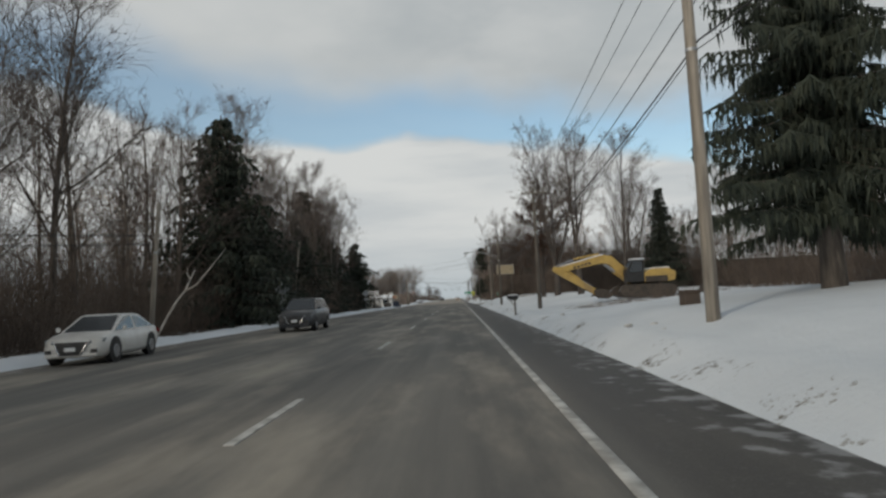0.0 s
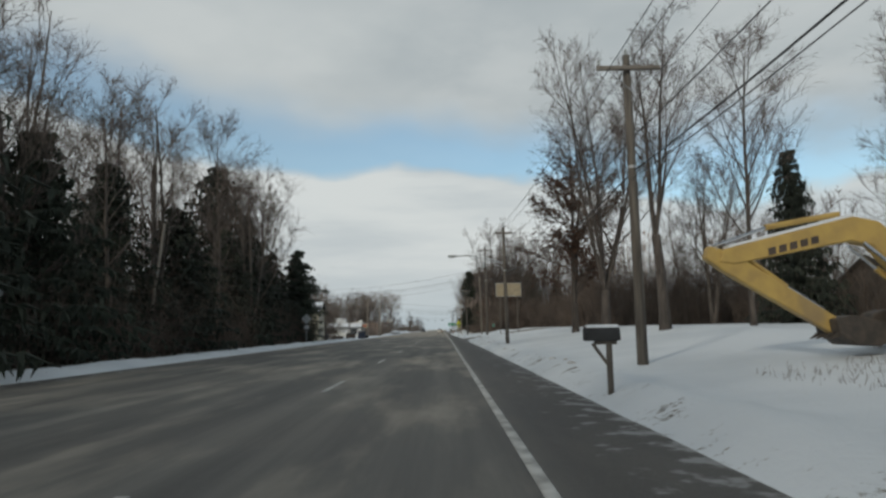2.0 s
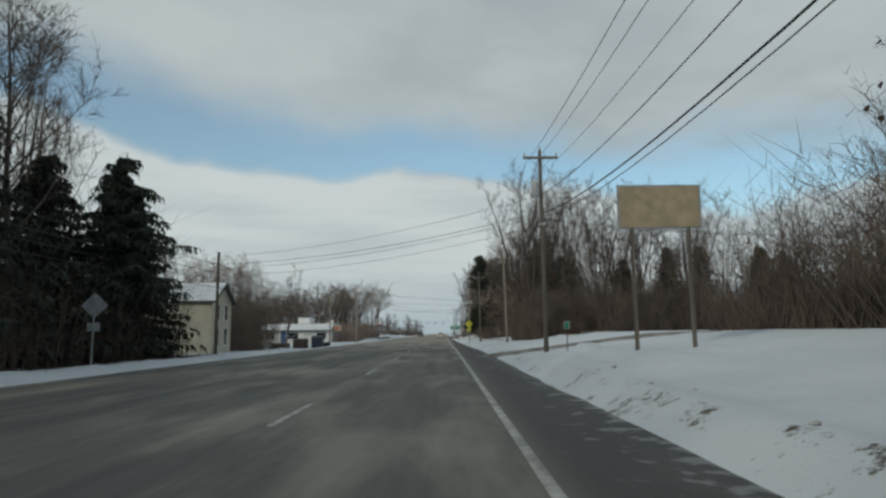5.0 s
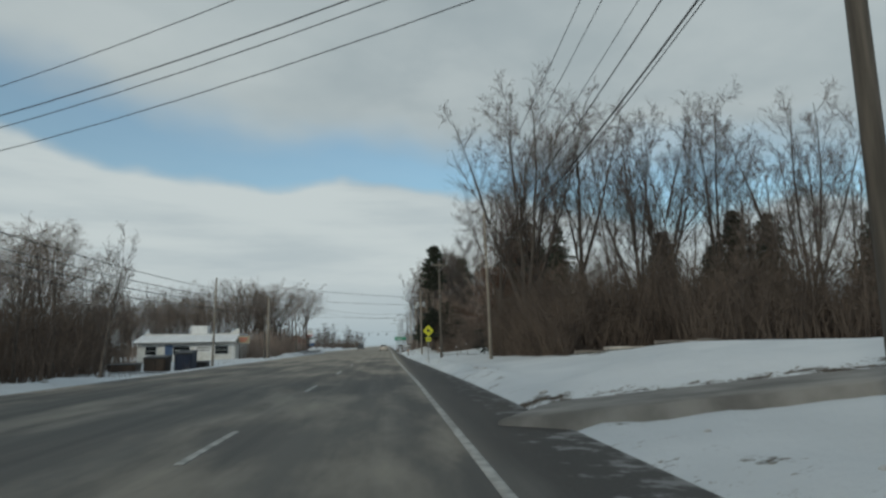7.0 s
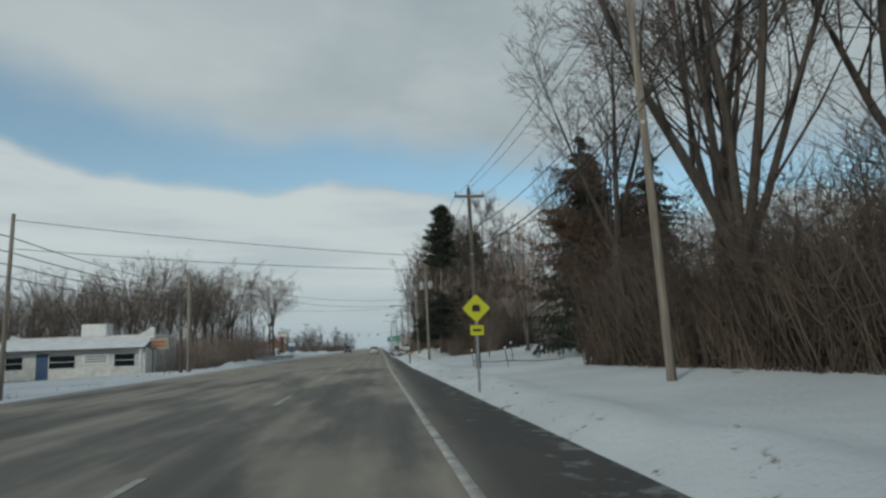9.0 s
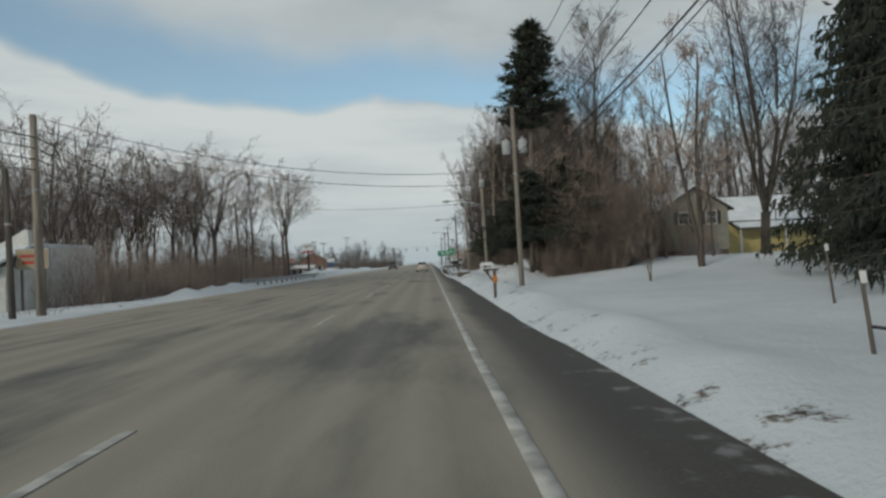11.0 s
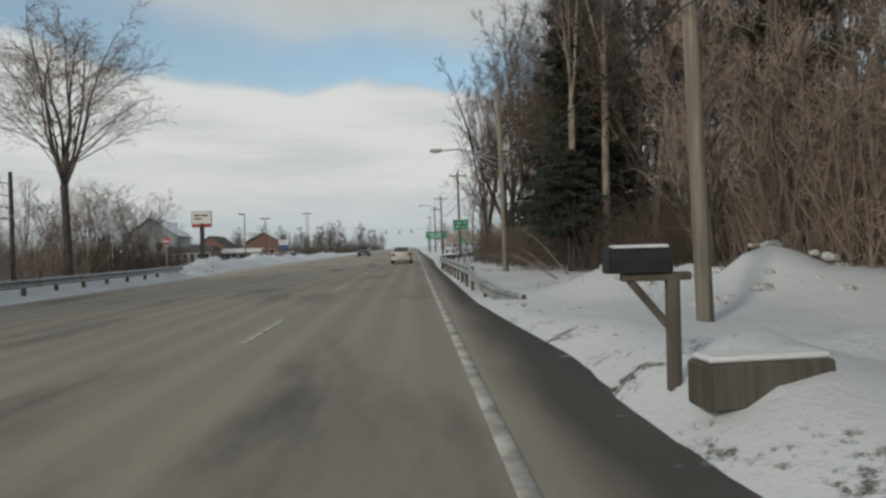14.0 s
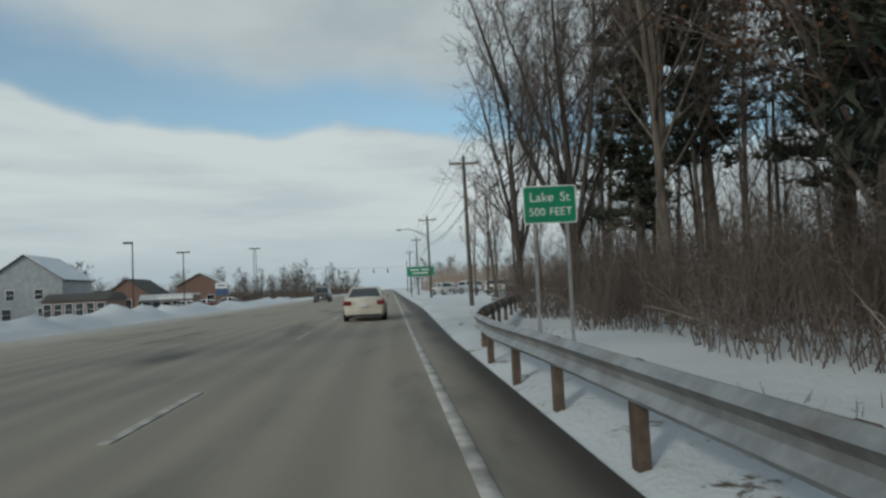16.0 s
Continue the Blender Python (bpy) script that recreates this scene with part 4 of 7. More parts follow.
# far side, further on
for x, y, m, s in ((-15.5, 221.3, LOCUST[0], 0.98), (-16.3, 222.6, LOCUST[1], 1.02), (-17.6, 203.5, LOCUST[1], 0.95), (-18.8, 207.5, LOCUST[2], 0.92), (-21.5, 210.0, LOCUST[0], 0.95), (-17.2, 213.0, SLIM[0], 1.05), (-18.0, 213.8, SLIM[2], 1.0), (-20.5, 202, LOCUST[2], 0.9), (-22, 198, LOCUST[1], 0.82)):
    tree("bare_tree", m, x, y, s, "leafless tree behind the guard rail", None, "trees behind the guard rail", None, 1.3 if m is LOCUST[0] else 1.15)
grove(54, -18, -46, 184, 206, LOCUST_FAR, 0.68, 1.0, "leafless tree behind the guard rail", "trees behind the guard rail", 2.6, None, 0.3, joined="leafless trees on the low ground behind the rail")
grove(30, -22, -55, 206, 226, LOCUST_FAR, 0.75, 1.0, "leafless tree behind the guard rail", "trees behind the guard rail", 2.6, None, 0.0, joined="leafless trees on the low ground behind the rail")
grove(14, -23.5, -32, 242, 258, LOCUST_FAR, 0.55, 0.75, BARE, "trees before the shops", 1.9)
grove(56, -46, -110, 285, 520, DISTANT, 0.75, 1.05, BARE, "far trees along the road", 4.0, joined="far bare trees along the road")
grove(18, -52, -80, 225, 275, DISTANT, 0.8, 1.05, BARE, "far trees along the road", 4.0, joined="far bare trees behind the shops")
grove(46, -17, -70, 440, 600, DISTANT, 0.9, 1.35, BARE, "far trees along the road", 4.5, joined="hazy tree line far down the road")
grove(26, 10, 60, 440, 600, DISTANT, 0.8, 1.2, BARE, "far trees along the road", 4.5, joined="hazy tree line far down the road")
grove(44, 11, 70, 312, 520, DISTANT, 0.7, 1.0, BARE, "far trees along the road", 4.0, joined="far bare trees along the road")
grove(10, 8, 20, 262, 286, FAR + SLIM, 0.8, 1.1, BARE, "far trees along the road", 2.6)
# taller trees in the yards before the low shop
for i, (x, y, s) in enumerate(((-21.0, 138.5, 0.80), (-24.0, 143.0, 0.88), (-23.0, 148.0, 0.72), (-28.5, 150.0, 0.9), (-27.0, 141.0, 0.85), (-32.0, 155.0, 0.9), (-20.6, 133.5, 0.7))):
    tree("bare_tree", LOCUST[i % 3], x, y, s, BARE, 47 * i, "trees behind the yards")


# ---- brush ----
def brush(name, label, n, x0, x1, y0, y1, lo, hi, mat, seed, front=0.5, keep=None, arms=5, thick=1.0, ragged=0.0):
    """Many thin stems with side shoots in one mesh."""
    rng = np.random.default_rng(seed)
    x = x0 + (x1 - x0) * rng.random(n) ** (1 + front)
    y = rng.uniform(y0, y1, n)
    if ragged:
        ok = np.array([noise.noise(Vector((a * 0.30, b * 0.22, seed))) + 0.55 * noise.noise(Vector((a * 0.9, b * 0.7, seed))) > -0.12 + ragged * (1 - min(1.0, abs(a - x0) / 4)) for a, b in zip(x, y)])
        x, y = x[ok], y[ok]
    if keep:
        ok = np.array([keep(a, b) for a, b in zip(x, y)])
        x, y = x[ok], y[ok]
    n = len(x)
    z = np.array([surface_z(a, b) for a, b in zip(x, y)]) - 0.05
    tall = rng.uniform(lo, hi, n)
    starts, ends, wide = [], [], []
    lean = rng.normal(0, 0.27, (n, 2))
    foot = np.c_[x, y, z]
    top = foot + np.c_[lean * tall[:, None], tall]
    starts.append(foot), ends.append(top), wide.append(rng.uniform(0.012, 0.024, n) * thick)
    for _ in range(arms):
        f = rng.uniform(0.15, 0.95, n)[:, None]
        a = foot + (top - foot) * f
        d = np.c_[rng.normal(0, 0.55, (n, 2)), rng.uniform(0.1, 0.9, n)]
        starts.append(a), ends.append(a + d * (tall * rng.uniform(0.2, 0.42, n))[:, None]), wide.append(rng.uniform(0.007, 0.013, n) * thick)
    a, b, r = np.concatenate(starts), np.concatenate(ends), np.concatenate(wide)
    d = (b - a) / np.linalg.norm(b - a, axis=1)[:, None]
    s = np.cross(d, rng.normal(0, 1, (len(a), 3)))
    s /= np.linalg.norm(s, axis=1)[:, None]
    t = np.cross(d, s)
    r = r[:, None]
    verts = np.stack([a + s * r, a - s * r * 0.5 + t * r * 0.87, a - s * r * 0.5 - t * r * 0.87, b], 1).reshape(-1, 3)
    verts[n * 4 + 1::4] = (a - s * r)[n:]
    k = np.arange(len(a))[:, None] * 4
    faces = np.concatenate([k + [0, 1, 3], k[:n] + [1, 2, 3], k[:n] + [2, 0, 3]])
    tagged(new(name, quick_mesh(name, verts, faces, mat)), label, "undergrowth", kind="stuff")


brush("brush", "dense leafless brown undergrowth along a wood's edge", 9000, -16.3, -26, -14, 111, 1.0, 5.0, BRUSH, 1, 0.6, None, 6)
brush("saplings", "thin leafless saplings crowding a wood", 5600, -18.5, -44, -14, 112, 3.0, 10.0, BRUSH, 2, 0.1, None, 8, 1.3)
brush("brush", "low leafless brush behind the guard rail", 5400, -16.2, -34, 182, 225, 0.6, 4.0, TWIG_RED, 3, 0.5, None, 6)
brush("brush", "dark leafless brush below the trees", 7500, 8.4, 26, 126, 150, 0.8, 5.2, BRUSH, 4, 0.6, None, 6, 1.1)
brush("saplings", "thin leafless saplings filling a wood", 5200, 13, 46, 122, 152, 2.0, 5.6, BRUSH, 21, 0.0, None, 8, 1.4)
brush("saplings", "thin leafless saplings behind the yards", 5600, -21, -62, 122, 178, 2.0, 6.5, BRUSH, 22, 0.0, lambda x, y: y < 176 and x < -0.5 * (y - 107), 8, 1.6)
brush("brush", "dense brown thicket of bare shoots", 7500, 6.8, 16, 187.5, 199, 0.8, 5.6, TWIG_RED, 5, 0.3, lambda x, y: max(6.9, 0.86 * (y - 184.8)) < x < 0.50 * (y - 164.5), 9, 0.8)
brush("brush", "dense russet thicket before the tall wood", 3600, 9.5, 22, 197, 212, 1.2, 6.5, TWIG_RED, 71, 0.2, lambda x, y: x > 0.35 * (212 - y) + 8.5, 9, 0.9)
brush("brush", "brown brush and saplings below tall trees", 9500, 7.0, 24, 211, 264, 0.3, 3.4, BRUSH, 6, 0.4, None, 7, 0.8, 0.35)
brush("saplings", "thin leafless saplings deep in a tall wood", 4200, 12, 36, 198, 268, 2.0, 8.0, BRUSH, 16, 0.1, lambda x, y: not (x > 15 and y < 217), 10, 0.9)
brush("saplings", "thin grey saplings on the snow before the shops", 1500, -22.5, -33, 240, 258, 0.8, 4.2, BRUSH, 81, 0.2, None, 8, 1.1)
brush("brush", "reddish brush crowding the foot of a tall wood", 2800, 4.6, 10.5, 217.5, 246, 0.3, 3.0, TWIG, 82, 0.3, lambda x, y: x > 5.2 + 0.5 * math.sin(y * 0.9) + 0.10 * max(0.0, 222 - y), 8, 0.7, 0.2)
brush("brush", "leafless brown hedge behind the gardens", 5600, 23, 48, 20, 104, 1.5, 7.6, BRUSH, 7, 0.3, None, 6, 1.4)
brush("brush", "leafless brown hedge behind the lawn", 4200, 13, 32, 80, 102, 1.2, 6.6, BRUSH, 8, 0.2, None, 6, 1.3)
brush("saplings", "thin dark saplings crowding the yards before the shop", 2400, -17, -40, 130, 166, 2.0, 7.5, BRUSH, 83, 0.0, lambda x, y: -0.95 < x / (y - 107) < -0.56, 8, 1.5)
brush("brush", "leafless brown hedge behind the yards", 3600, -32, -58, 112, 178, 1.5, 5.0, BRUSH, 9, 0.3, None, 6, 1.6)
brush("brush", "russet far hedge along the road", 3600, 10, 60, 318, 420, 1.5, 5.5, TWIG_RED, 10, 0.3, None, 6, 3.0)
brush("brush", "brown far hedge along the road", 5200, -50, -110, 285, 480, 1.5, 6.0, BRUSH, 12, 0.3, None, 6, 3.0)
brush("brush", "far brown hedge below a tree line", 2600, -17, -70, 440, 590, 2.0, 6.5, BRUSH, 41, 0.0, None, 6, 3.5)
brush("dry_stalks", "thin dry stalks standing in a row across the snow", 620, 10, 26, 31, 36, 0.35, 1.2, BRUSH, 31, 0.0, None, 3, 0.7, 0.1)
brush("dry_grass", "dry grass tufts poking through the snow", 1300, 6.5, 14, 31, 42, 0.08, 0.28, BRUSH, 13, 0.1, None, 3, 0.45)
brush("dry_grass", "dry grass tufts poking through the snow", 2600, 3.6, 9, 206, 250, 0.05, 0.24, BRUSH, 14, 0.1, None, 3, 0.4, 0.2)
brush("dry_grass", "dry grass tufts on the far verge", 4200, -13.8, -17, -10, 240, 0.06, 0.40, BRUSH, 15, 0.0, None, 3, 0.5, 0.15)
random.seed(77)
grove(36, 15, 47, 213.5, 233, DEEP + SLIM[:1], 1.0, 1.35, BARE, "trees behind the houses", 2.1, lambda x, y: y > 214.5 or x < 23, 0.0, joined="tall leafless trees standing behind the two houses")
brush("saplings", "thin leafless saplings behind the two houses", 2600, 16, 46, 214, 230, 3.0, 9.0, BRUSH, 61, 0.0, None, 8, 1.4)


# ---- vehicles ----
def slab(shape, corners, inset, lift, thick):
    """A thin pane on a four-cornered face, held in from its edges and raised a little."""
    c = [Vector(p) for p in corners]
    mid = sum(c, Vector()) / 4
    n = (c[1] - c[0]).cross(c[3] - c[0]).normalized()
    inner = [p + (mid - p).normalized() * inset for p in c]
    k = len(shape.v)
    shape.v += [p + n * (lift - thick) for p in inner] + [p + n * lift for p in inner]
    shape.f += [(k + 3, k + 2, k + 1, k), (k + 4, k + 5, k + 6, k + 7)] + [(k + i, k + (i + 1) % 4, k + 4 + (i + 1) % 4, k + 4 + i) for i in range(4)]
    return shape


def car_body(length, width, tall, stations):
    s = Shape()
    w0 = width / 2
    for f, top, wf, low in stations:
        w, y = w0 * wf, f * length
        half = [(w * 0.86, low), (w * 0.99, low + 0.13), (w, low + (top - low) * 0.55), (w * 0.955, top - 0.07), (w * 0.82, top)]
        ring = half + [(0, top + 0.02)] + [(-a, b) for a, b in reversed(half)] + [(0, low)]
        s.v += [Vector((a, y, b)) for a, b in ring]
    n = 12
    for j in range(len(stations) - 1):
        for i in range(n):
            a, b = j * n + i, j * n + (i + 1) % n
            s.f.append((a, b, b + n, a + n))
    s.f.append(tuple(range(n)))
    s.f.append(tuple((len(stations) - 1) * n + i for i in range(n)))
    return s


def car(name, m, length, width, tall, paint, label, style="sedan", group="", snow=False):
    root = thing(name, m, label, "car", group)
    k = tall / 1.45
    if style == "sedan":
        st = [(-0.5, 0.60 * k, 0.84, 0.36), (-0.488, 0.93 * k, 0.90, 0.27), (-0.43, 1.02 * k, 0.96, 0.22), (-0.28, 0.99 * k, 1.0, 0.20), (0, 0.95 * k, 1.0, 0.18), (0.2, 0.95 * k, 1.0, 0.19), (0.30, 0.93 * k, 0.99, 0.20), (0.40, 0.87 * k, 0.965, 0.20), (0.46, 0.79 * k, 0.91, 0.21), (0.488, 0.70 * k, 0.85, 0.22), (0.5, 0.52 * k, 0.78, 0.26)]
        y_rb, y_rt, y_ft, y_fb, belt = -0.42, -0.22, 0.07, 0.29, 0.955
    else:
        st = [(-0.5, 0.70 * k, 0.88, 0.40), (-0.49, 0.98 * k, 0.94, 0.32), (-0.45, 1.00 * k, 0.98, 0.28), (-0.2, 0.98 * k, 1.0, 0.26), (0.15, 0.96 * k, 1.0, 0.25), (0.26, 0.94 * k, 0.99, 0.26), (0.42, 0.86 * k, 0.96, 0.27), (0.485, 0.74 * k, 0.90, 0.30), (0.5, 0.52 * k, 0.84, 0.34)]
        y_rb, y_rt, y_ft, y_fb, belt = -0.485, -0.43, 0.09, 0.27, 0.96
    part("body", car_body(length, width, tall, st), paint, root, "", True)
    wb, wt, zb, zt, L = width / 2 * 0.87, width / 2 * 0.68, belt * k - 0.03, tall, length
    base = [Vector((-wb, y_rb * L, zb + 0.04)), Vector((wb, y_rb * L, zb + 0.04)), Vector((wb, y_fb * L, zb)), Vector((-wb, y_fb * L, zb))]
    top = [Vector((-wt, y_rt * L, zt - 0.05)), Vector((wt, y_rt * L, zt - 0.05)), Vector((wt, y_ft * L, zt - 0.02)), Vector((-wt, y_ft * L, zt - 0.02))]
    cab = Shape()
    cab.v = base + top + [Vector((-wt * 0.9, (y_rt + 0.05) * L, zt)), Vector((wt * 0.9, (y_rt + 0.05) * L, zt)), Vector((wt * 0.9, (y_ft - 0.06) * L, zt + 0.01)), Vector((-wt * 0.9, (y_ft - 0.06) * L, zt + 0.01))]
    cab.f = [(0, 1, 5, 4), (1, 2, 6, 5), (2, 3, 7, 6), (3, 0, 4, 7), (4, 5, 9, 8), (5, 6, 10, 9), (6, 7, 11, 10), (7, 4, 8, 11), (8, 9, 10, 11)]
    part("roof", cab, ROOFSNOW if snow else paint, root, "roof under a layer of snow" if snow else "")
    part("rear_window", slab(Shape(), (base[0], base[1], top[1], top[0]), 0.11, 0.008, 0.01), GLASS, root, "dark rear window")
    part("windshield", slab(Shape(), (base[2], base[3], top[3], top[2]), 0.10, 0.008, 0.01), GLASS, root, "dark windshield")
    for sgn, b0, b1, t0, t1 in ((1, base[1], base[2], top[1], top[2]), (-1, base[3], base[0], top[3], top[0])):
        bm_, tm_ = (b0 + b1) / 2, (t0 + t1) / 2
        part("side_window", slab(Shape(), (b0, bm_, tm_, t0), 0.09, 0.008, 0.01), GLASS, root)
        part("side_window", slab(Shape(), (bm_, b1, t1, tm_), 0.09, 0.008, 0.01), GLASS, root)
        part("mirror", Shape().box((sgn * width / 2 - 0.06 + sgn * 0.08, 0.21 * L, zb + 0.02), (sgn * width / 2 + 0.06 + sgn * 0.08, 0.235 * L, zb + 0.16), 0.03), paint, root)
        lamp = Shape()
        w0, w1 = sgn * width * 0.25, sgn * width * 0.468
        slab(lamp, ((w0, 0.494 * L, 0.60 * k), (w1, 0.445 * L, 0.66 * k), (w1, 0.420 * L, 0.76 * k), (w0, 0.486 * L, 0.685 * k))[::sgn], 0.015, 0.030, 0.09)
        part("headlight", lamp, HEADLAMP, root, "slim clear headlight")
        part("fog_vent", Shape().prism([(0.480 * L, 0.36 * k), (0.508 * L, 0.36 * k), (0.502 * L, 0.47 * k), (0.478 * L, 0.47 * k)], sgn * width * 0.30, sgn * width * 0.40), BLACK, root, "black fog lamp vent")
        part("tail_light", Shape().prism([(-0.506 * L, 0.70 * k), (-0.506 * L, 0.86 * k), (-0.455 * L, 0.90 * k), (-0.455 * L, 0.76 * k)], sgn * width * 0.30, sgn * width * 0.478), LAMPRED, root, "red tail light")
        for y in (-0.30, 0.315):
            wheel = part("wheel", Shape().disc_stack([(-0.11, 0.22), (-0.11, 0.31), (-0.08, 0.335), (0.08, 0.335), (0.11, 0.31), (0.11, 0.22)], (sgn * (width / 2 - 0.10), y * L, 0.335)), RUBBER, root, "black tyre", True)
            rim = Shape().disc_stack([(0, 0.20), (sgn * 0.03, 0.19), (sgn * 0.025, 0.05)], (sgn * (width / 2 + 0.002), y * L, 0.335), "x", 14)
            part("rim", rim, ALLOY, wheel, "grey alloy rim")
            part("wheel_arch", Shape().disc_stack([(0, 0.40), (sgn * 0.012, 0.395)], (sgn * (width / 2 - 0.008), y * L, 0.36), "x", 18), BLACK, root, "dark wheel arch")
    part("bumper", Shape().box((-width * 0.42, -0.515 * L, 0.30), (width * 0.42, -0.49 * L, 0.52 * k), 0.03), paint, root)
    part("diffuser", Shape().box((-width * 0.40, -0.510 * L, 0.22), (width * 0.40, -0.47 * L, 0.32), 0.02), BLACK, root, "dark lower bumper")
    part("number_plate", Shape().box((-0.15, -0.519 * L, 0.62 * k), (0.15, -0.505 * L, 0.74 * k), 0.005), WHITE, root, "plate with plain bar")
    g = Shape()
    for z0, z1, w0, w1 in ((0.30, 0.42, 0.17, 0.20), (0.42, 0.56, 0.20, 0.235), (0.56, 0.68, 0.235, 0.245)):
        y0, y1 = (0.515 - 0.03 * max(0, z0 - 0.45)) * L, (0.515 - 0.06 * max(0, z1 - 0.45)) * L
        n = len(g.v)
        g.v += [Vector(p) for p in ((-w0 * width, y0 - 0.12, z0 * k), (w0 * width, y0 - 0.12, z0 * k), (w0 * width, y0, z0 * k), (-w0 * width, y0, z0 * k), (-w1 * width, y1 - 0.12, z1 * k), (w1 * width, y1 - 0.12, z1 * k), (w1 * width, y1, z1 * k), (-w1 * width, y1, z1 * k))]
        g.f += [(n, n + 1, n + 5, n + 4), (n + 1, n + 2, n + 6, n + 5), (n + 2, n + 3, n + 7, n + 6), (n + 3, n, n + 4, n + 7), (n + 3, n + 2, n + 1, n), (n + 4, n + 5, n + 6, n + 7)]
    grille = part("grille", g, BLACK, root, "black front grille")
    for sgn in (-1, 1):
        part("trim_strip", Shape().ring_tube([(sgn * width * 0.15, 0.518 * L, 0.32 * k), (sgn * width * 0.20, 0.518 * L, 0.46 * k), (sgn * width * 0.245, 0.508 * L, 0.66 * k)], [0.018, 0.02, 0.016], 6), CHROME, grille, "bright trim strip")
    part("number_plate", Shape().box((-0.15, 0.516 * L, 0.42 * k), (0.15, 0.522 * L, 0.53 * k), 0.004), WHITE, root, "plate with plain bar")
    part("front_bumper", Shape().box((-width * 0.40, 0.48 * L, 0.24), (width * 0.40, 0.512 * L, 0.36 * k), 0.03), paint, root)
    return root


car("sedan", pose(-11.4, 20.0, 0.0, 0, 0, 186), 4.45, 1.76, 1.40, CARWHITE, "white sedan with black grille facing the walk on the road")
car("suv", pose(-8.9, 35.7, 0.0, 0, 0, 180), 4.7, 1.90, 1.75, CARDARK, "dark grey suv driving on the far lane", "suv")
car("sedan", pose(-1.05, 249.4, 0.0), 4.75, 1.82, 1.47, CARCREAM, "dirty pearl-white sedan seen from behind on the near lane")
car("pickup_suv", pose(-8.6, 303, 0.0, 0, 0, 180), 4.9, 1.95, 1.80, CARDARK, "dark suv far ahead on the far lane", "suv")
for i, (x, y, paint) in enumerate(((-30.5, 318, CARSILVER), (-27.8, 319, CARRED), (-25.2, 321, CARDARK))):
    car("parked_car", pose(x, y, surface_z(x, y), 0, 0, 95), 4.5, 1.8, 1.45, paint, "parked car with a layer of snow on its roof", "sedan", "cars parked before the shops", True)
for i, (x, y, paint, st) in enumerate(((7.2, 305, CARWHITE, "suv"), (10.5, 300, CARSILVER, "suv"), (13.8, 297, CARWHITE, "suv"), (9.4, 318, CARDARK, "sedan"))):
    car("parked_car", pose(x, y, surface_z(x, y), 0, 0, 200 + 15 * i), 4.6, 1.85, 1.6, paint, "snow-dusted car parked on a lot beyond the wood", st, "cars parked on the lot", True)


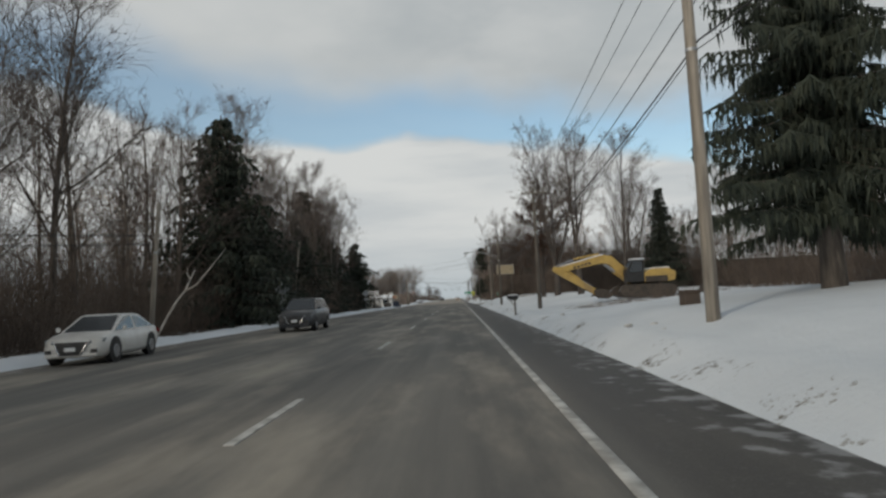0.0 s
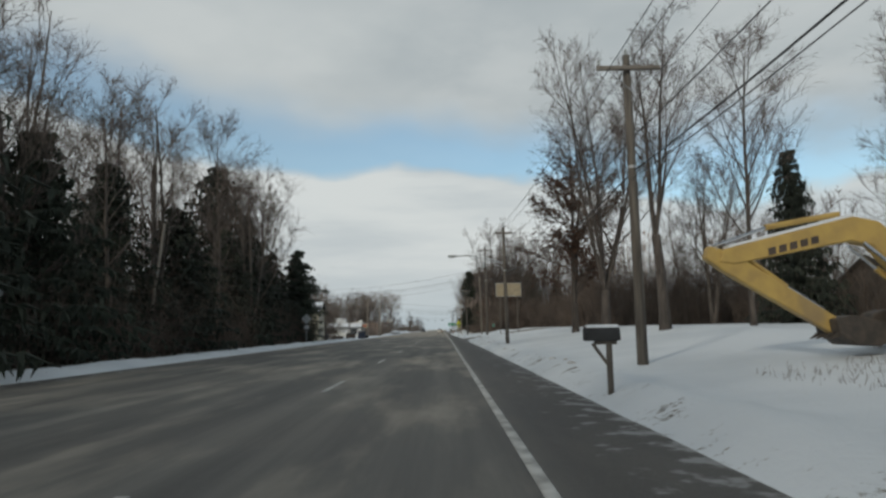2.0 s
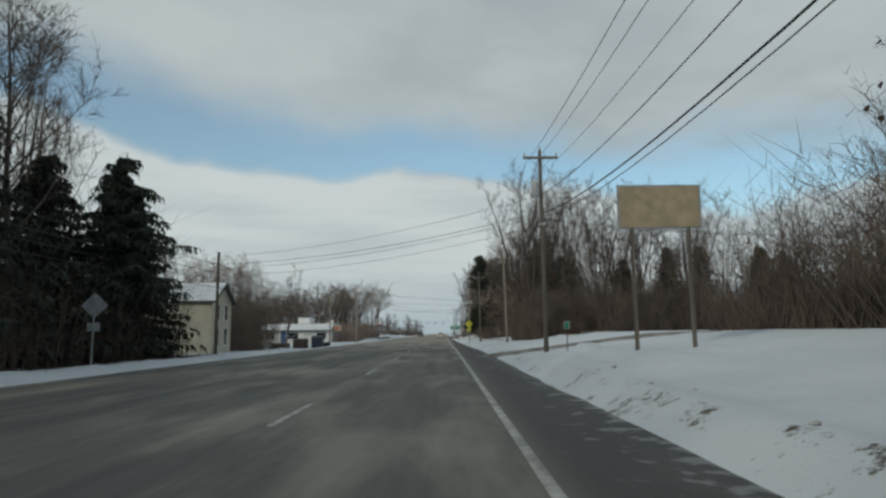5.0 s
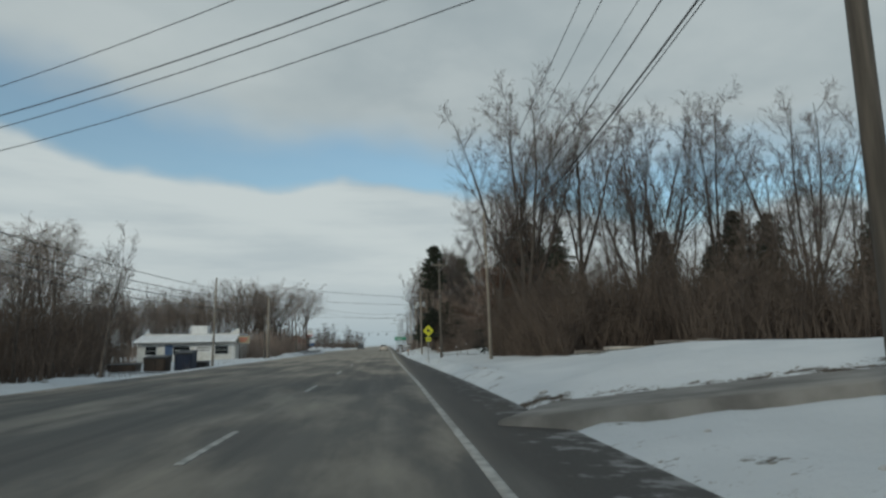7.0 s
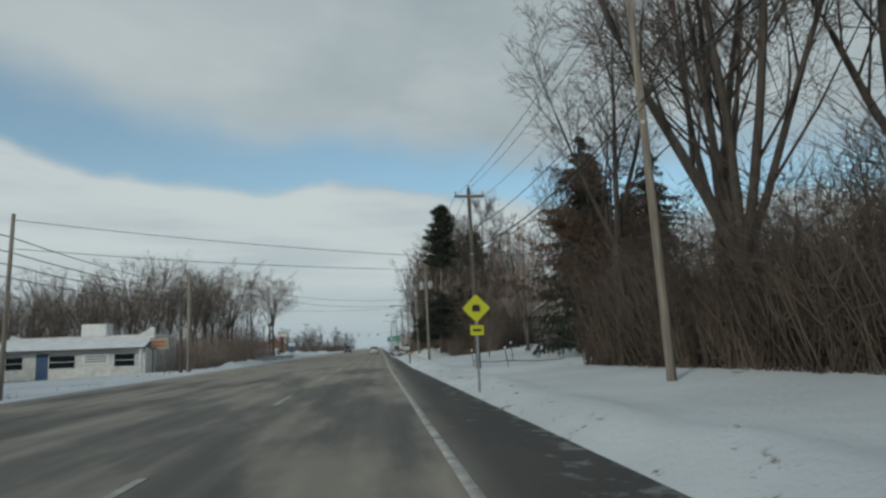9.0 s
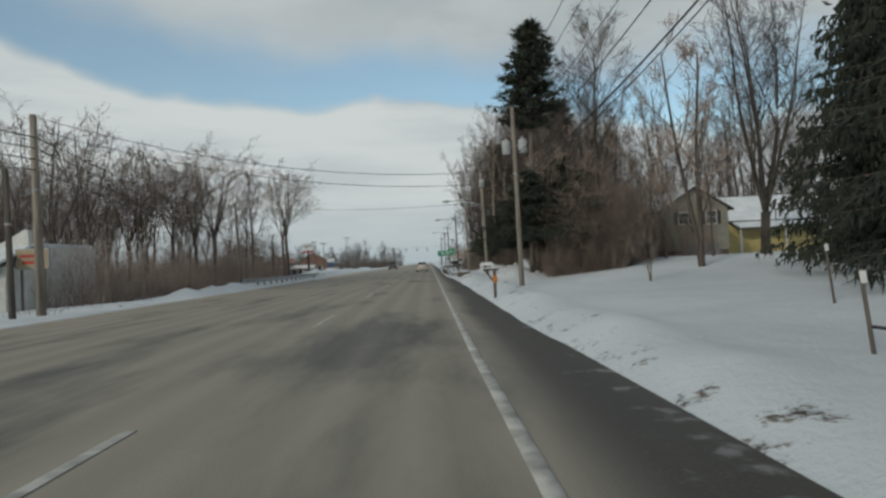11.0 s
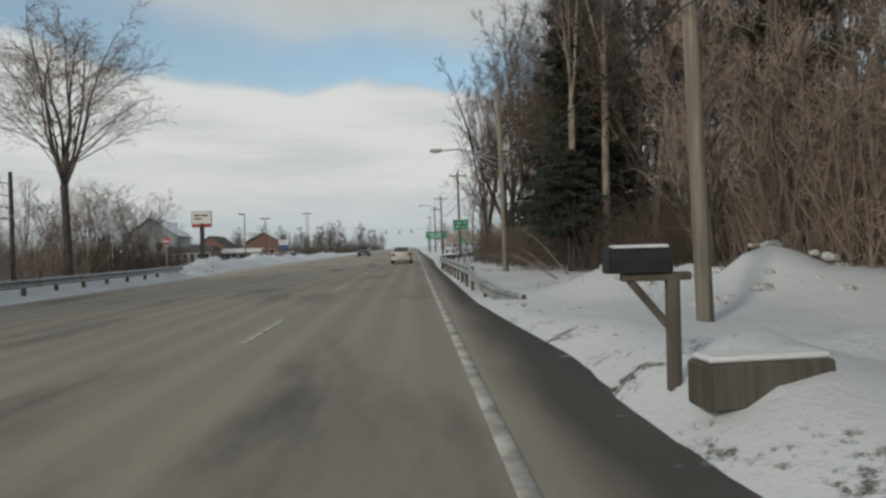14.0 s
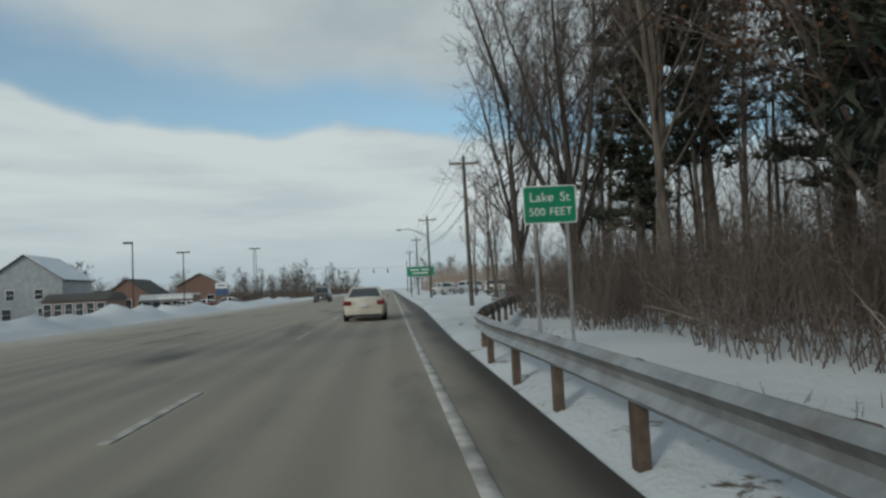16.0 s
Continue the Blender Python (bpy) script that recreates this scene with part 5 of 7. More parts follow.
# ---- excavator ----
def excavator():
    gz = surface_z(11.8, 42.6)
    root = thing("excavator", pose(11.9, 42.6, gz), "yellow crawler excavator with its boom folded down onto the snow", "excavator")
    for y in (-1.15, 1.15):
        t = part("track", Shape().prism([(-1.75, 0.10), (-1.45, -0.02), (1.45, -0.02), (1.75, 0.10), (1.98, 0.42), (1.75, 0.76), (1.45, 0.86), (-1.45, 0.86), (-1.75, 0.76), (-1.98, 0.42)], y - 0.28, y + 0.28, "y", 0.03), STEEL_DARK, root, "dark muddy steel track")
        for k in range(5):
            part("roller", Shape().disc_stack([(-0.3, 0.16), (0.3, 0.16)], (-1.3 + 0.65 * k, y, 0.22), "y", 10), STEEL_DARK, t)
    part("undercarriage", Shape().box((-1.1, -0.9, 0.35), (1.1, 0.9, 0.95), 0.06), STEEL_DARK, root, "dark steel undercarriage")
    part("turntable", Shape().disc_stack([(0.9, 0.75), (1.05, 0.75)], (0, 0, 0), "z", 20), STEEL_DARK, root)
    part("engine_housing", Shape().prism([(-0.2, 1.02), (1.6, 1.02), (1.7, 1.2), (1.72, 1.75), (1.6, 1.92), (0.3, 1.92), (-0.2, 1.6)], -1.15, 1.15, "y", 0.05), EXCAVATOR, root, "yellow engine housing")
    part("side_skirt", Shape().box((-0.1, -1.19, 1.0), (1.42, 1.19, 1.42), 0.03), STEEL_DARK, root, "dark side doors")
    part("counterweight", Shape().prism([(1.45, 0.98), (1.95, 1.1), (2.0, 1.65), (1.75, 1.8), (1.45, 1.75)], -1.2, 1.2, "y", 0.06), EXCAVATOR, root, "yellow rounded counterweight")
    part("snow_cover", Shape().prism([(0.35, 1.925), (1.7, 1.925), (1.55, 2.02), (0.5, 2.0)], -1.05, 1.05, "y", 0.03), ROOFSNOW, root, "snow lying on the housing")
    cab = part("cab", Shape().prism([(-1.35, 1.02), (-0.15, 1.02), (-0.15, 2.55), (-0.95, 2.60), (-1.40, 1.85)], -1.2, -0.25, "y", 0.05), BLACK, root, "dark operator's cab")
    part("pane", Shape().prism([(-1.20, 1.75), (-0.30, 1.75), (-0.30, 2.42), (-0.92, 2.44)], -1.213, -1.195, "y"), GLASS, cab)
    part("pane", slab(Shape(), ((-1.40, -0.28, 1.86), (-1.40, -1.17, 1.86), (-0.96, -1.17, 2.58), (-0.96, -0.28, 2.58)), 0.06, 0.012, 0.012), GLASS, cab)
    part("cab_roof", Shape().box((-1.0, -1.22, 2.56), (-0.1, -0.22, 2.66), 0.04), ROOFSNOW, root, "snow on the cab roof")
    boom = [(-0.55, 1.15), (-0.75, 1.75), (-2.05, 2.95), (-2.65, 3.08), (-5.85, 2.32), (-5.95, 2.02), (-5.6, 1.96), (-2.75, 2.48), (-2.25, 2.36), (-1.15, 1.05)]
    part("boom", Shape().prism(boom, -0.05, 0.33, "y", 0.03), EXCAVATOR, root, "yellow cranked boom")
    part("boom_snow", Shape().prism([(-2.65, 3.085), (-5.7, 2.36), (-5.7, 2.42), (-2.65, 3.16)], -0.02, 0.30, "y"), ROOFSNOW, root, "snow along the top of the boom")
    for k in range(5):
        part("bar", Shape().prism([(-3.55 - 0.26 * k, 2.62 - 0.062 * k), (-3.73 - 0.26 * k, 2.577 - 0.062 * k), (-3.73 - 0.26 * k, 2.40 - 0.062 * k), (-3.55 - 0.26 * k, 2.443 - 0.062 * k)], -0.062, -0.052, "y"), BROWN, root, "plain dark bar on the boom")
    stick = [(-6.15, 2.42), (-6.25, 2.12), (-5.75, 1.75), (-3.35, 0.28), (-3.1, 0.40), (-3.15, 0.62), (-5.6, 2.25)]
    part("stick", Shape().prism(stick, 0.0, 0.28, "y", 0.03), EXCAVATOR, root, "yellow dipper arm")
    for y in (-0.16, 0.44):
        c = part("boom_cylinder", Shape().ring_tube([(-0.9, y, 1.0), (-1.9, y, 1.85)], [0.08, 0.08], 10), EXCAVATOR, root)
        part("rod", Shape().ring_tube([(-1.9, y, 1.85), (-2.55, y, 2.42)], [0.045, 0.045], 8), CHROME, c, "bright piston rod")
    c = part("stick_cylinder", Shape().ring_tube([(-2.9, 0.14, 3.16), (-4.7, 0.14, 2.86)], [0.075, 0.075], 10), EXCAVATOR, root)
    part("rod", Shape().ring_tube([(-4.7, 0.14, 2.86), (-6.0, 0.14, 2.42)], [0.04, 0.04], 8), CHROME, c, "bright piston rod")
    c = part("bucket_cylinder", Shape().ring_tube([(-5.55, 0.14, 2.38), (-4.3, 0.14, 1.42)], [0.06, 0.06], 8), EXCAVATOR, root)
    part("rod", Shape().ring_tube([(-4.3, 0.14, 1.42), (-3.45, 0.14, 0.85)], [0.035, 0.035], 8), CHROME, c, "bright piston rod")
    bucket = part("bucket", Shape().prism([(-3.45, 0.62), (-3.05, 0.72), (-2.35, 0.55), (-2.15, 0.15), (-2.5, -0.02), (-3.05, 0.02), (-3.4, 0.30)], -0.35, 0.63, "y", 0.03), STEEL_DARK, root, "dark rusty bucket on the ground")
    for k in range(4):
        part("tooth", Shape().prism([(-3.35, 0.25), (-3.62, 0.16), (-3.36, 0.36)], -0.30 + 0.26 * k, -0.20 + 0.26 * k, "y"), STEEL_DARK, bucket)
    root.scale = (0.94, 0.94, 0.94)
    return root


excavator()


# ---- utility poles, lamps and wires ----
def utility_pole(x, y, tall, r, mat, label, lean=(0, 0), arm=None, boxes=(), lamp=None):
    z = surface_z(x, y)
    root = thing("utility_pole", pose(x, y, z), label, "utility pole", "utility poles along the road")
    top = Vector((lean[0], lean[1], tall))
    part("shaft", Shape().ring_tube([(0, 0, -0.4), top * 0.5, top], [r, r * 0.86, r * 0.70], 12), mat, root, "", True)
    part("pole_band", Shape().ring_tube([top * 0.62, top * 0.62 + Vector((0, 0, 0.08))], [r * 0.9, r * 0.9], 12), GALV, root)
    if arm:
        a = part("crossarm", Shape().box((lean[0] - arm, lean[1] - r - 0.10, tall - 0.50), (lean[0] + arm, lean[1] - r + 0.02, tall - 0.38), 0.015), DEADWOOD, root, "wooden crossarm")
        for k in (-0.92, 0.92):
            part("insulator", Shape().disc_stack([(0, 0.03), (0.05, 0.06), (0.10, 0.035), (0.14, 0.055), (0.2, 0.02)], (lean[0] + k * arm, lean[1] - r - 0.04, tall - 0.38), "z", 10), TRANSFORMER, a)
        part("insulator", Shape().disc_stack([(0, 0.03), (0.05, 0.06), (0.10, 0.035), (0.14, 0.055), (0.22, 0.02)], (lean[0], lean[1], tall), "z", 10), TRANSFORMER, root)
        for k in (-1, 1):
            part("brace", Shape().ring_tube([(lean[0] + k * arm * 0.7, lean[1] - r - 0.04, tall - 0.45), (lean[0], lean[1] - r - 0.02, tall - 1.05)], [0.015, 0.015], 5), GALV, root)
    for dx, dz, h in boxes:
        b = part("transformer", Shape().disc_stack([(0, 0.17), (0.03, 0.20), (h - 0.05, 0.20), (h, 0.16), (h + 0.03, 0.05)], (lean[0] * dz / tall + dx, -0.08, dz), "z", 16), TRANSFORMER, root, "grey can-shaped transformer", True)
        part("bushing", Shape().disc_stack([(h, 0.03), (h + 0.08, 0.05), (h + 0.16, 0.02)], (lean[0] * dz / tall + dx, -0.02, dz), "z", 8), TRANSFORMER, b)
        part("bracket", Shape().box((min(0, dx), -0.05, dz + h * 0.5), (max(0, dx), 0.05, dz + h * 0.5 + 0.08), 0.01), GALV, b)
    if lamp:
        z0, x1, z1 = lamp
        pts = [(0, 0, z0), (x1 * 0.35, 0, z0 + (z1 - z0) * 0.62), (x1 * 0.72, 0, z1 + 0.05), (x1, 0, z1)]
        a = part("lamp_arm", Shape().ring_tube(pts, [0.045, 0.042, 0.038, 0.034], 8), GALV, root, "curved galvanized lamp arm", True)
        part("lamp_brace", Shape().ring_tube([(0, 0, z0 - 0.35), (x1 * 0.45, 0, z0 + (z1 - z0) * 0.70)], [0.03, 0.03], 6), GALV, root)
        head = part("lamp_head", Shape().prism([(x1 - 0.55, z1 - 0.02), (x1 - 0.45, z1 + 0.07), (x1 + 0.05, z1 + 0.09), (x1 + 0.08, z1 - 0.05), (x1 - 0.40, z1 - 0.09)], -0.14, 0.14, "y", 0.02), TRANSFORMER, root, "grey street lamp head")
        part("lens", Shape().box((x1 - 0.42, -0.11, z1 - 0.115), (x1 - 0.05, 0.11, z1 - 0.085), 0.01), LAMPCLEAR, head)
    return root


GREYP = "weathered pale wooden utility pole carrying wires"
DARKP = "dark weathered wooden utility pole carrying wires"
utility_pole(5.35, 14.3, 9.8, 0.155, POLE, "thick pale weathered utility pole on the snowy lawn", (-0.05, 0))
utility_pole(5.47, 45.8, 8.7, 0.15, POLE_DARK, DARKP, (-0.03, 0), 0.9)
utility_pole(4.5, 72.7, 8.1, 0.14, POLE_DARK, "dark utility pole with crossarm and a street lamp arm", (-0.1, 0), 0.6, (), (5.5, -3.5, 6.1))
utility_pole(5.12, 102.2, 10.4, 0.125, POLE_DARK, "dark utility pole with a transformer beside the side road", (-0.05, 0), 0.9, ((-0.32, 7.9, 0.85),))
utility_pole(6.65, 138.0, 9.8, 0.115, POLE, GREYP, (-0.25, 0))
utility_pole(4.78, 154.8, 8.9, 0.125, POLE_DARK, "dark utility pole with a crossarm and three insulators", (-0.12, 0), 0.75)
utility_pole(4.3, 179.7, 8.3, 0.12, POLE, "pale utility pole with two grey transformers", (-0.1, 0), None, ((-0.38, 6.1, 0.62), (0.38, 6.15, 0.62)))
utility_pole(4.75, 201.8, 8.4, 0.14, POLE, "pale utility pole with a transformer and a long street lamp arm", (-0.25, 0), None, ((0.02, 7.15, 0.6),), (5.6, -2.9, 6.1))
utility_pole(4.6, 223.2, 9.0, 0.14, POLE, "pale utility pole with a street lamp arm at the wood's edge", (-0.2, 0), None, (), (5.5, -3.1, 6.05))
utility_pole(4.9, 258.0, 9.0, 0.14, POLE_DARK, DARKP, (-0.1, 0), 0.9)
utility_pole(4.5, 290.0, 9.0, 0.14, POLE_DARK, DARKP, (-0.1, 0), 1.0, (), (6.8, -3.0, 7.6))
utility_pole(4.5, 322.0, 9.2, 0.14, POLE_DARK, DARKP, (0, 0), 0.8)
utility_pole(4.5, 360.0, 9.2, 0.14, POLE_DARK, DARKP, (0, 0), 0.8)
# poles on the far side
utility_pole(-13.9, 28.0, 5.9, 0.12, POLE, "short pale pole before the dark wood", (0.45, 0))
utility_pole(-17.8, 67.0, 8.0, 0.11, POLE, "thin pale leaning pole before the spruces", (0.9, 0))
utility_pole(-15.4, 113.2, 6.9, 0.12, POLE_DARK, DARKP, (0, 0))
utility_pole(-14.3, 150.0, 7.36, 0.10, POLE, GREYP, (0.1, 0))
utility_pole(-14.2, 174.0, 7.4, 0.17, POLE, "thick pale pole with a meter box by the road", (-0.1, 0))
utility_pole(-14.35, 172.6, 5.2, 0.12, POLE_DARK, "dark short pole standing beside a thicker one", (-0.1, 0))
utility_pole(-14.5, 199.9, 6.3, 0.12, POLE, "pale pole at the end of the guard rail", (-0.25, 0))
utility_pole(-16.6, 219.0, 5.0, 0.11, POLE_DARK, DARKP, (0, 0))


def wire(points, sag, label="thin black overhead wire sagging between poles", r=0.014):
    s = Shape()
    pts = []
    for (a, b) in zip(points[:-1], points[1:]):
        a, b = Vector(a), Vector(b)
        for k in range(12):
            f = k / 12
            pts.append(a.lerp(b, f) - Vector((0, 0, sag * 4 * f * (1 - f))))
    pts.append(Vector(points[-1]))
    s.ring_tube(pts, [r] * len(pts), 4, False)
    ob = new("overhead_wire", s.mesh("overhead_wire", CABLE))
    return tagged(ob, label, "wire", "overhead wires")


line_poles = [(5.45, 14.3, 9.9), (5.44, 45.8, 8.6), (4.4, 72.7, 8.2), (5.07, 102.2, 10.4), (6.4, 138.0, 9.9), (4.68, 154.8, 8.95), (4.3, 179.7, 8.2), (4.5, 201.8, 8.3), (4.4, 223.2, 8.9), (4.8, 258.0, 9.0), (4.4, 290, 9.1), (4.5, 322, 9.2), (4.5, 360, 9.2)]
before = (7.4, -14, 9.8)
for dx, dz, sag, r in ((0.0, 0.12, 0.4, 0.012), (-0.75, -0.28, 0.4, 0.012), (0.7, -0.28, 0.4, 0.012), (0.1, -1.9, 0.5, 0.018), (0.05, -2.9, 0.55, 0.026), (-0.05, -3.15, 0.6, 0.014)):
    wire([(before[0] + dx, before[1], before[2] + dz)] + [(x + dx, y, z + dz) for x, y, z in line_poles], sag, "black overhead wire running along the road", r)
for z0, z1, r in ((6.7, 8.4, 0.010), (6.2, 7.5, 0.013), (5.9, 7.3, 0.010), (5.4, 6.8, 0.009)):
    wire([(-15.4, 113.2, z0), (4.95, 102.2, z1)], 0.55, "black overhead wire crossing above the road", r)
for z0, z1 in ((6.88, 5.55), (5.73, 4.95)):
    wire([(-14.3, 150.0, z0), (4.7, 154.8, z1)], 0.2, "black overhead wire crossing above the road", 0.012)
for z0, z1 in ((7.35, 5.55), (6.9, 5.0)):
    wire([(-14.2, 174.0, z0), (4.4, 179.7, z1)], 1.0, "black overhead wire crossing above the road", 0.012)
wire([(-14.7, 199.9, 6.2), (4.6, 201.8, 6.05)], 0.35, "black overhead wire crossing above the road", 0.012)
for z0, z1, z2 in ((6.2, 6.6, 4.5), (5.6, 6.2, 4.0), (5.1, 5.8, 3.5), (4.6, 5.4, 3.05)):
    wire([(-18.2, 67.0, z0 + 0.9), (-15.4, 113.2, z0), (-14.3, 150.0, z0), (-14.2, 174.0, z1), (-16.6, 219.0, z2)], 0.3, "black overhead wire running behind the verge", 0.02)
wire([(4.9, 102.2, 7.2), (22, 98, 5.6)], 0.4, "black service wire to a house", 0.014)
wire([(4.9, 102.2, 6.4), (26, 112, 5.2)], 0.4, "black service wire to a house", 0.012)
for z in (4.6, 4.2):
    wire([(-30, 8, z), (-13.8, 28.0, z + 0.2)], 0.3, "black wire before the dark wood", 0.018)


# ---- signs ----
def words(text, size, m, mat, parent, name="lettering"):
    cu = bpy.data.curves.new(name, "FONT")
    cu.body, cu.size, cu.align_x, cu.align_y, cu.extrude = text, size, "CENTER", "CENTER", 0.002
    tmp = bpy.data.objects.new(name, cu)
    scene.collection.objects.link(tmp)
    me = bpy.data.meshes.new_from_object(tmp.evaluated_get(bpy.context.evaluated_depsgraph_get()))
    bpy.data.objects.remove(tmp)
    me.materials.clear()
    me.materials.append(mat)
    ob = new(name, me)
    ob.parent = parent
    ob.matrix_basis = m
    return ob


def rounded(w, h, r, n=4):
    out = []
    for cx, cy, a0 in ((w / 2 - r, h / 2 - r, 0), (-w / 2 + r, h / 2 - r, 90), (-w / 2 + r, -h / 2 + r, 180), (w / 2 - r, -h / 2 + r, 270)):
        out += [(cx + r * math.cos(radians(a0 + 90 * k / n)), cy + r * math.sin(radians(a0 + 90 * k / n))) for k in range(n + 1)]
    return out


def street_sign():
    x, y = 2.98, 231.0
    z = surface_z(x, y)
    root = thing("street_sign", pose(x, y, z, 0, 0, -3), "green road sign naming a street ahead on two steel posts", "road sign")
    top = 3.05 - z
    shift = Matrix.Translation((0, 0, top - 0.34))
    board = part("panel", Shape().prism(rounded(0.96, 0.68, 0.05), -0.006, 0.006, "y", 0, shift), WHITE, root, "white-edged sign panel")
    part("field", Shape().prism(rounded(0.92, 0.64, 0.04), -0.011, -0.005, "y", 0, shift), GREEN, board, "green reflective field")
    for text, size, dx, dz in (("Lake", 0.235, -0.145, 0.215), ("St", 0.235, 0.275, 0.215), ("500", 0.20, -0.235, 0.475), ("FEET", 0.20, 0.19, 0.475)):
        words(text, size, pose(dx, -0.014, top - dz, 90, 0, 0), WHITE, board)
    for dx in (-0.29, 0.30):
        part("post", Shape().box((dx - 0.03, 0.008, -0.3), (dx + 0.03, 0.05, top - 0.05), 0.006), GALV, root, "grey steel post")


street_sign()


def marker_sign():
    x, y = 1.92, 215.6
    z = surface_z(x, y)
    root = thing("marker_sign", pose(x, y, z, 0, 0, 0), "small green route marker plates on a steel post", "road sign")
    part("post", Shape().box((-0.028, -0.02, -0.3), (0.028, 0.02, 2.23 - z), 0.006), GALV, root, "grey steel post")
    mid = 1.61 - z
    a = part("plate", Shape().prism(rounded(0.195, 0.222, 0.012), -0.034, -0.024, "y", 0, Matrix.Translation((0, 0, mid))), GREEN, root, "green plate with white numbers")
    for text, dz in (("5", 0.066), ("5232", 0.0), ("1059", -0.064)):
        words(text, 0.075, pose(0, -0.037, mid + dz, 90, 0, 0), WHITE, a)
    part("plate", Shape().prism(rounded(0.078, 0.125, 0.01), -0.034, -0.024, "y", 0, Matrix.Translation((-0.014, 0, 2.16 - z))), GREEN, root, "narrow green plate")
    part("snow_clump", Shape().disc_stack([(-0.055, 0.018), (-0.045, 0.04), (-0.02, 0.048)], (0, 0, mid - 0.155), "y", 12), ROOFSNOW, root, "clump of snow stuck to the post")


marker_sign()


def yellow_sign(x, y):
    z = surface_z(x, y)
    root = thing("warning_sign", pose(x, y, z), "fluorescent yellow-green diamond warning sign with a plate below", "road sign")
    tilt = Matrix.Translation((0, 0, 2.35 - z)) @ Matrix.Rotation(radians(45), 4, "Y")
    d = part("diamond", Shape().prism(rounded(0.56, 0.56, 0.05), -0.008, 0.004, "y", 0, tilt), YELLOW, root, "yellow-green diamond panel")
    part("symbol", Shape().prism([(-0.11, -0.09), (0.11, -0.09), (0.11, 0.04), (0.07, 0.10), (-0.07, 0.10), (-0.11, 0.04)], -0.016, -0.009, "y", 0, Matrix.Translation((0, 0, 2.35 - z))), BLACK, d, "plain dark shape")
    p = part("plate", Shape().prism(rounded(0.38, 0.28, 0.03), -0.008, 0.004, "y", 0, Matrix.Translation((0, 0, 1.74 - z))), YELLOW, root, "yellow-green plate")
    part("bar", Shape().box((-0.12, -0.014, 1.71 - z), (0.12, -0.009, 1.77 - z)), BLACK, p)
    part("post", Shape().box((-0.035, 0.005, -0.3), (0.035, 0.045, 2.7 - z), 0.006), GALV, root, "grey steel post")


yellow_sign(2.75, 141.5)


def board_sign(name, x, y, z_low, w, h, mat, label, turn=0, bars=(), depth=0.10, band=None, posts=(-0.35, 0.35), post_mat=None, post_w=0.05):
    z = surface_z(x, y)
    root = thing(name, pose(x, y, z, 0, 0, turn), label, "sign")
    b = part("board", Shape().box((-w / 2, -depth / 2, z_low), (w / 2, depth / 2, z_low + h), 0.02), mat, root)
    part("frame", Shape().box((-w / 2 - 0.04, -depth / 2 + 0.012, z_low - 0.04), (w / 2 + 0.04, depth / 2 - 0.012, z_low + h + 0.04), 0.01), GALV, root)
    if band:
        part("band", Shape().box((-w / 2, -depth / 2 - 0.012, z_low - band[1]), (w / 2, depth / 2 + 0.006, z_low - 0.05), 0.01), band[0], root, "red lower band")
    for x0, x1, z0, z1, m in bars:
        part("bar", Shape().box((x0, -depth / 2 - 0.012, z_low + z0), (x1, -depth / 2 - 0.002, z_low + z1)), m, b)
    for px in posts:
        part("post", Shape().box((px * w - post_w, -post_w, -0.3), (px * w + post_w, post_w, z_low + 0.04), 0.01), post_mat or POLE_DARK, root)
    return root


board_sign("shop_sign", -18.35, 248.3, 3.55, 1.62, 1.05, WHITE, "white pylon sign with dark bars and a red band", 4, ((-0.62, -0.1, 0.66, 0.80, BLACK), (0.0, 0.55, 0.66, 0.80, BLACK), (-0.62, -0.45, 0.36, 0.50, RED), (-0.38, 0.0, 0.38, 0.50, BLACK)), 0.24, (RED, 0.30), (0.0,), BLACK, 0.16)
board_sign("roadside_board", 6.2, 87.8, 3.45, 2.3, 1.2, TAN, "plain tan sign board on two posts above the lawn", 0, (), 0.12)
board_sign("direction_sign", 3.9, 300, 2.6, 3.4, 1.15, GREEN, "large green direction sign far ahead on two posts", 0, ((-1.3, -0.2, 0.70, 0.85, WHITE), (0.1, 1.2, 0.70, 0.85, WHITE), (-1.0, 0.9, 0.30, 0.45, WHITE)), 0.05)
board_sign("shop_sign", -18.5, 180.6, 1.95, 1.5, 0.9, TAN, "tan framed sign with red bars beside a low shop", 0, ((-0.55, 0.45, 0.52, 0.66, RED), (-0.45, 0.30, 0.22, 0.36, RED)), 0.14)
board_sign("pylon_sign", -26.4, 323, 2.9, 1.8, 0.9, WHITE, "white and blue pylon sign before shops", 0, ((-0.6, 0.6, 0.35, 0.55, BLUE),), 0.2, (BLUE, 1.1))
board_sign("stop_board", -20.2, 245.0, 1.9, 0.55, 0.5, RED, "small red sign with a white bar on a thin post", 0, ((-0.2, 0.2, 0.20, 0.30, WHITE),), 0.03, None, (0.0,), GALV, 0.025)
board_sign("street_name_sign", 5.65, 99.4, 1.12, 0.20, 0.28, GREEN, "small green street sign on a thin dark post", 10, (), 0.03, None, (0.0,), STEEL_DARK, 0.02)


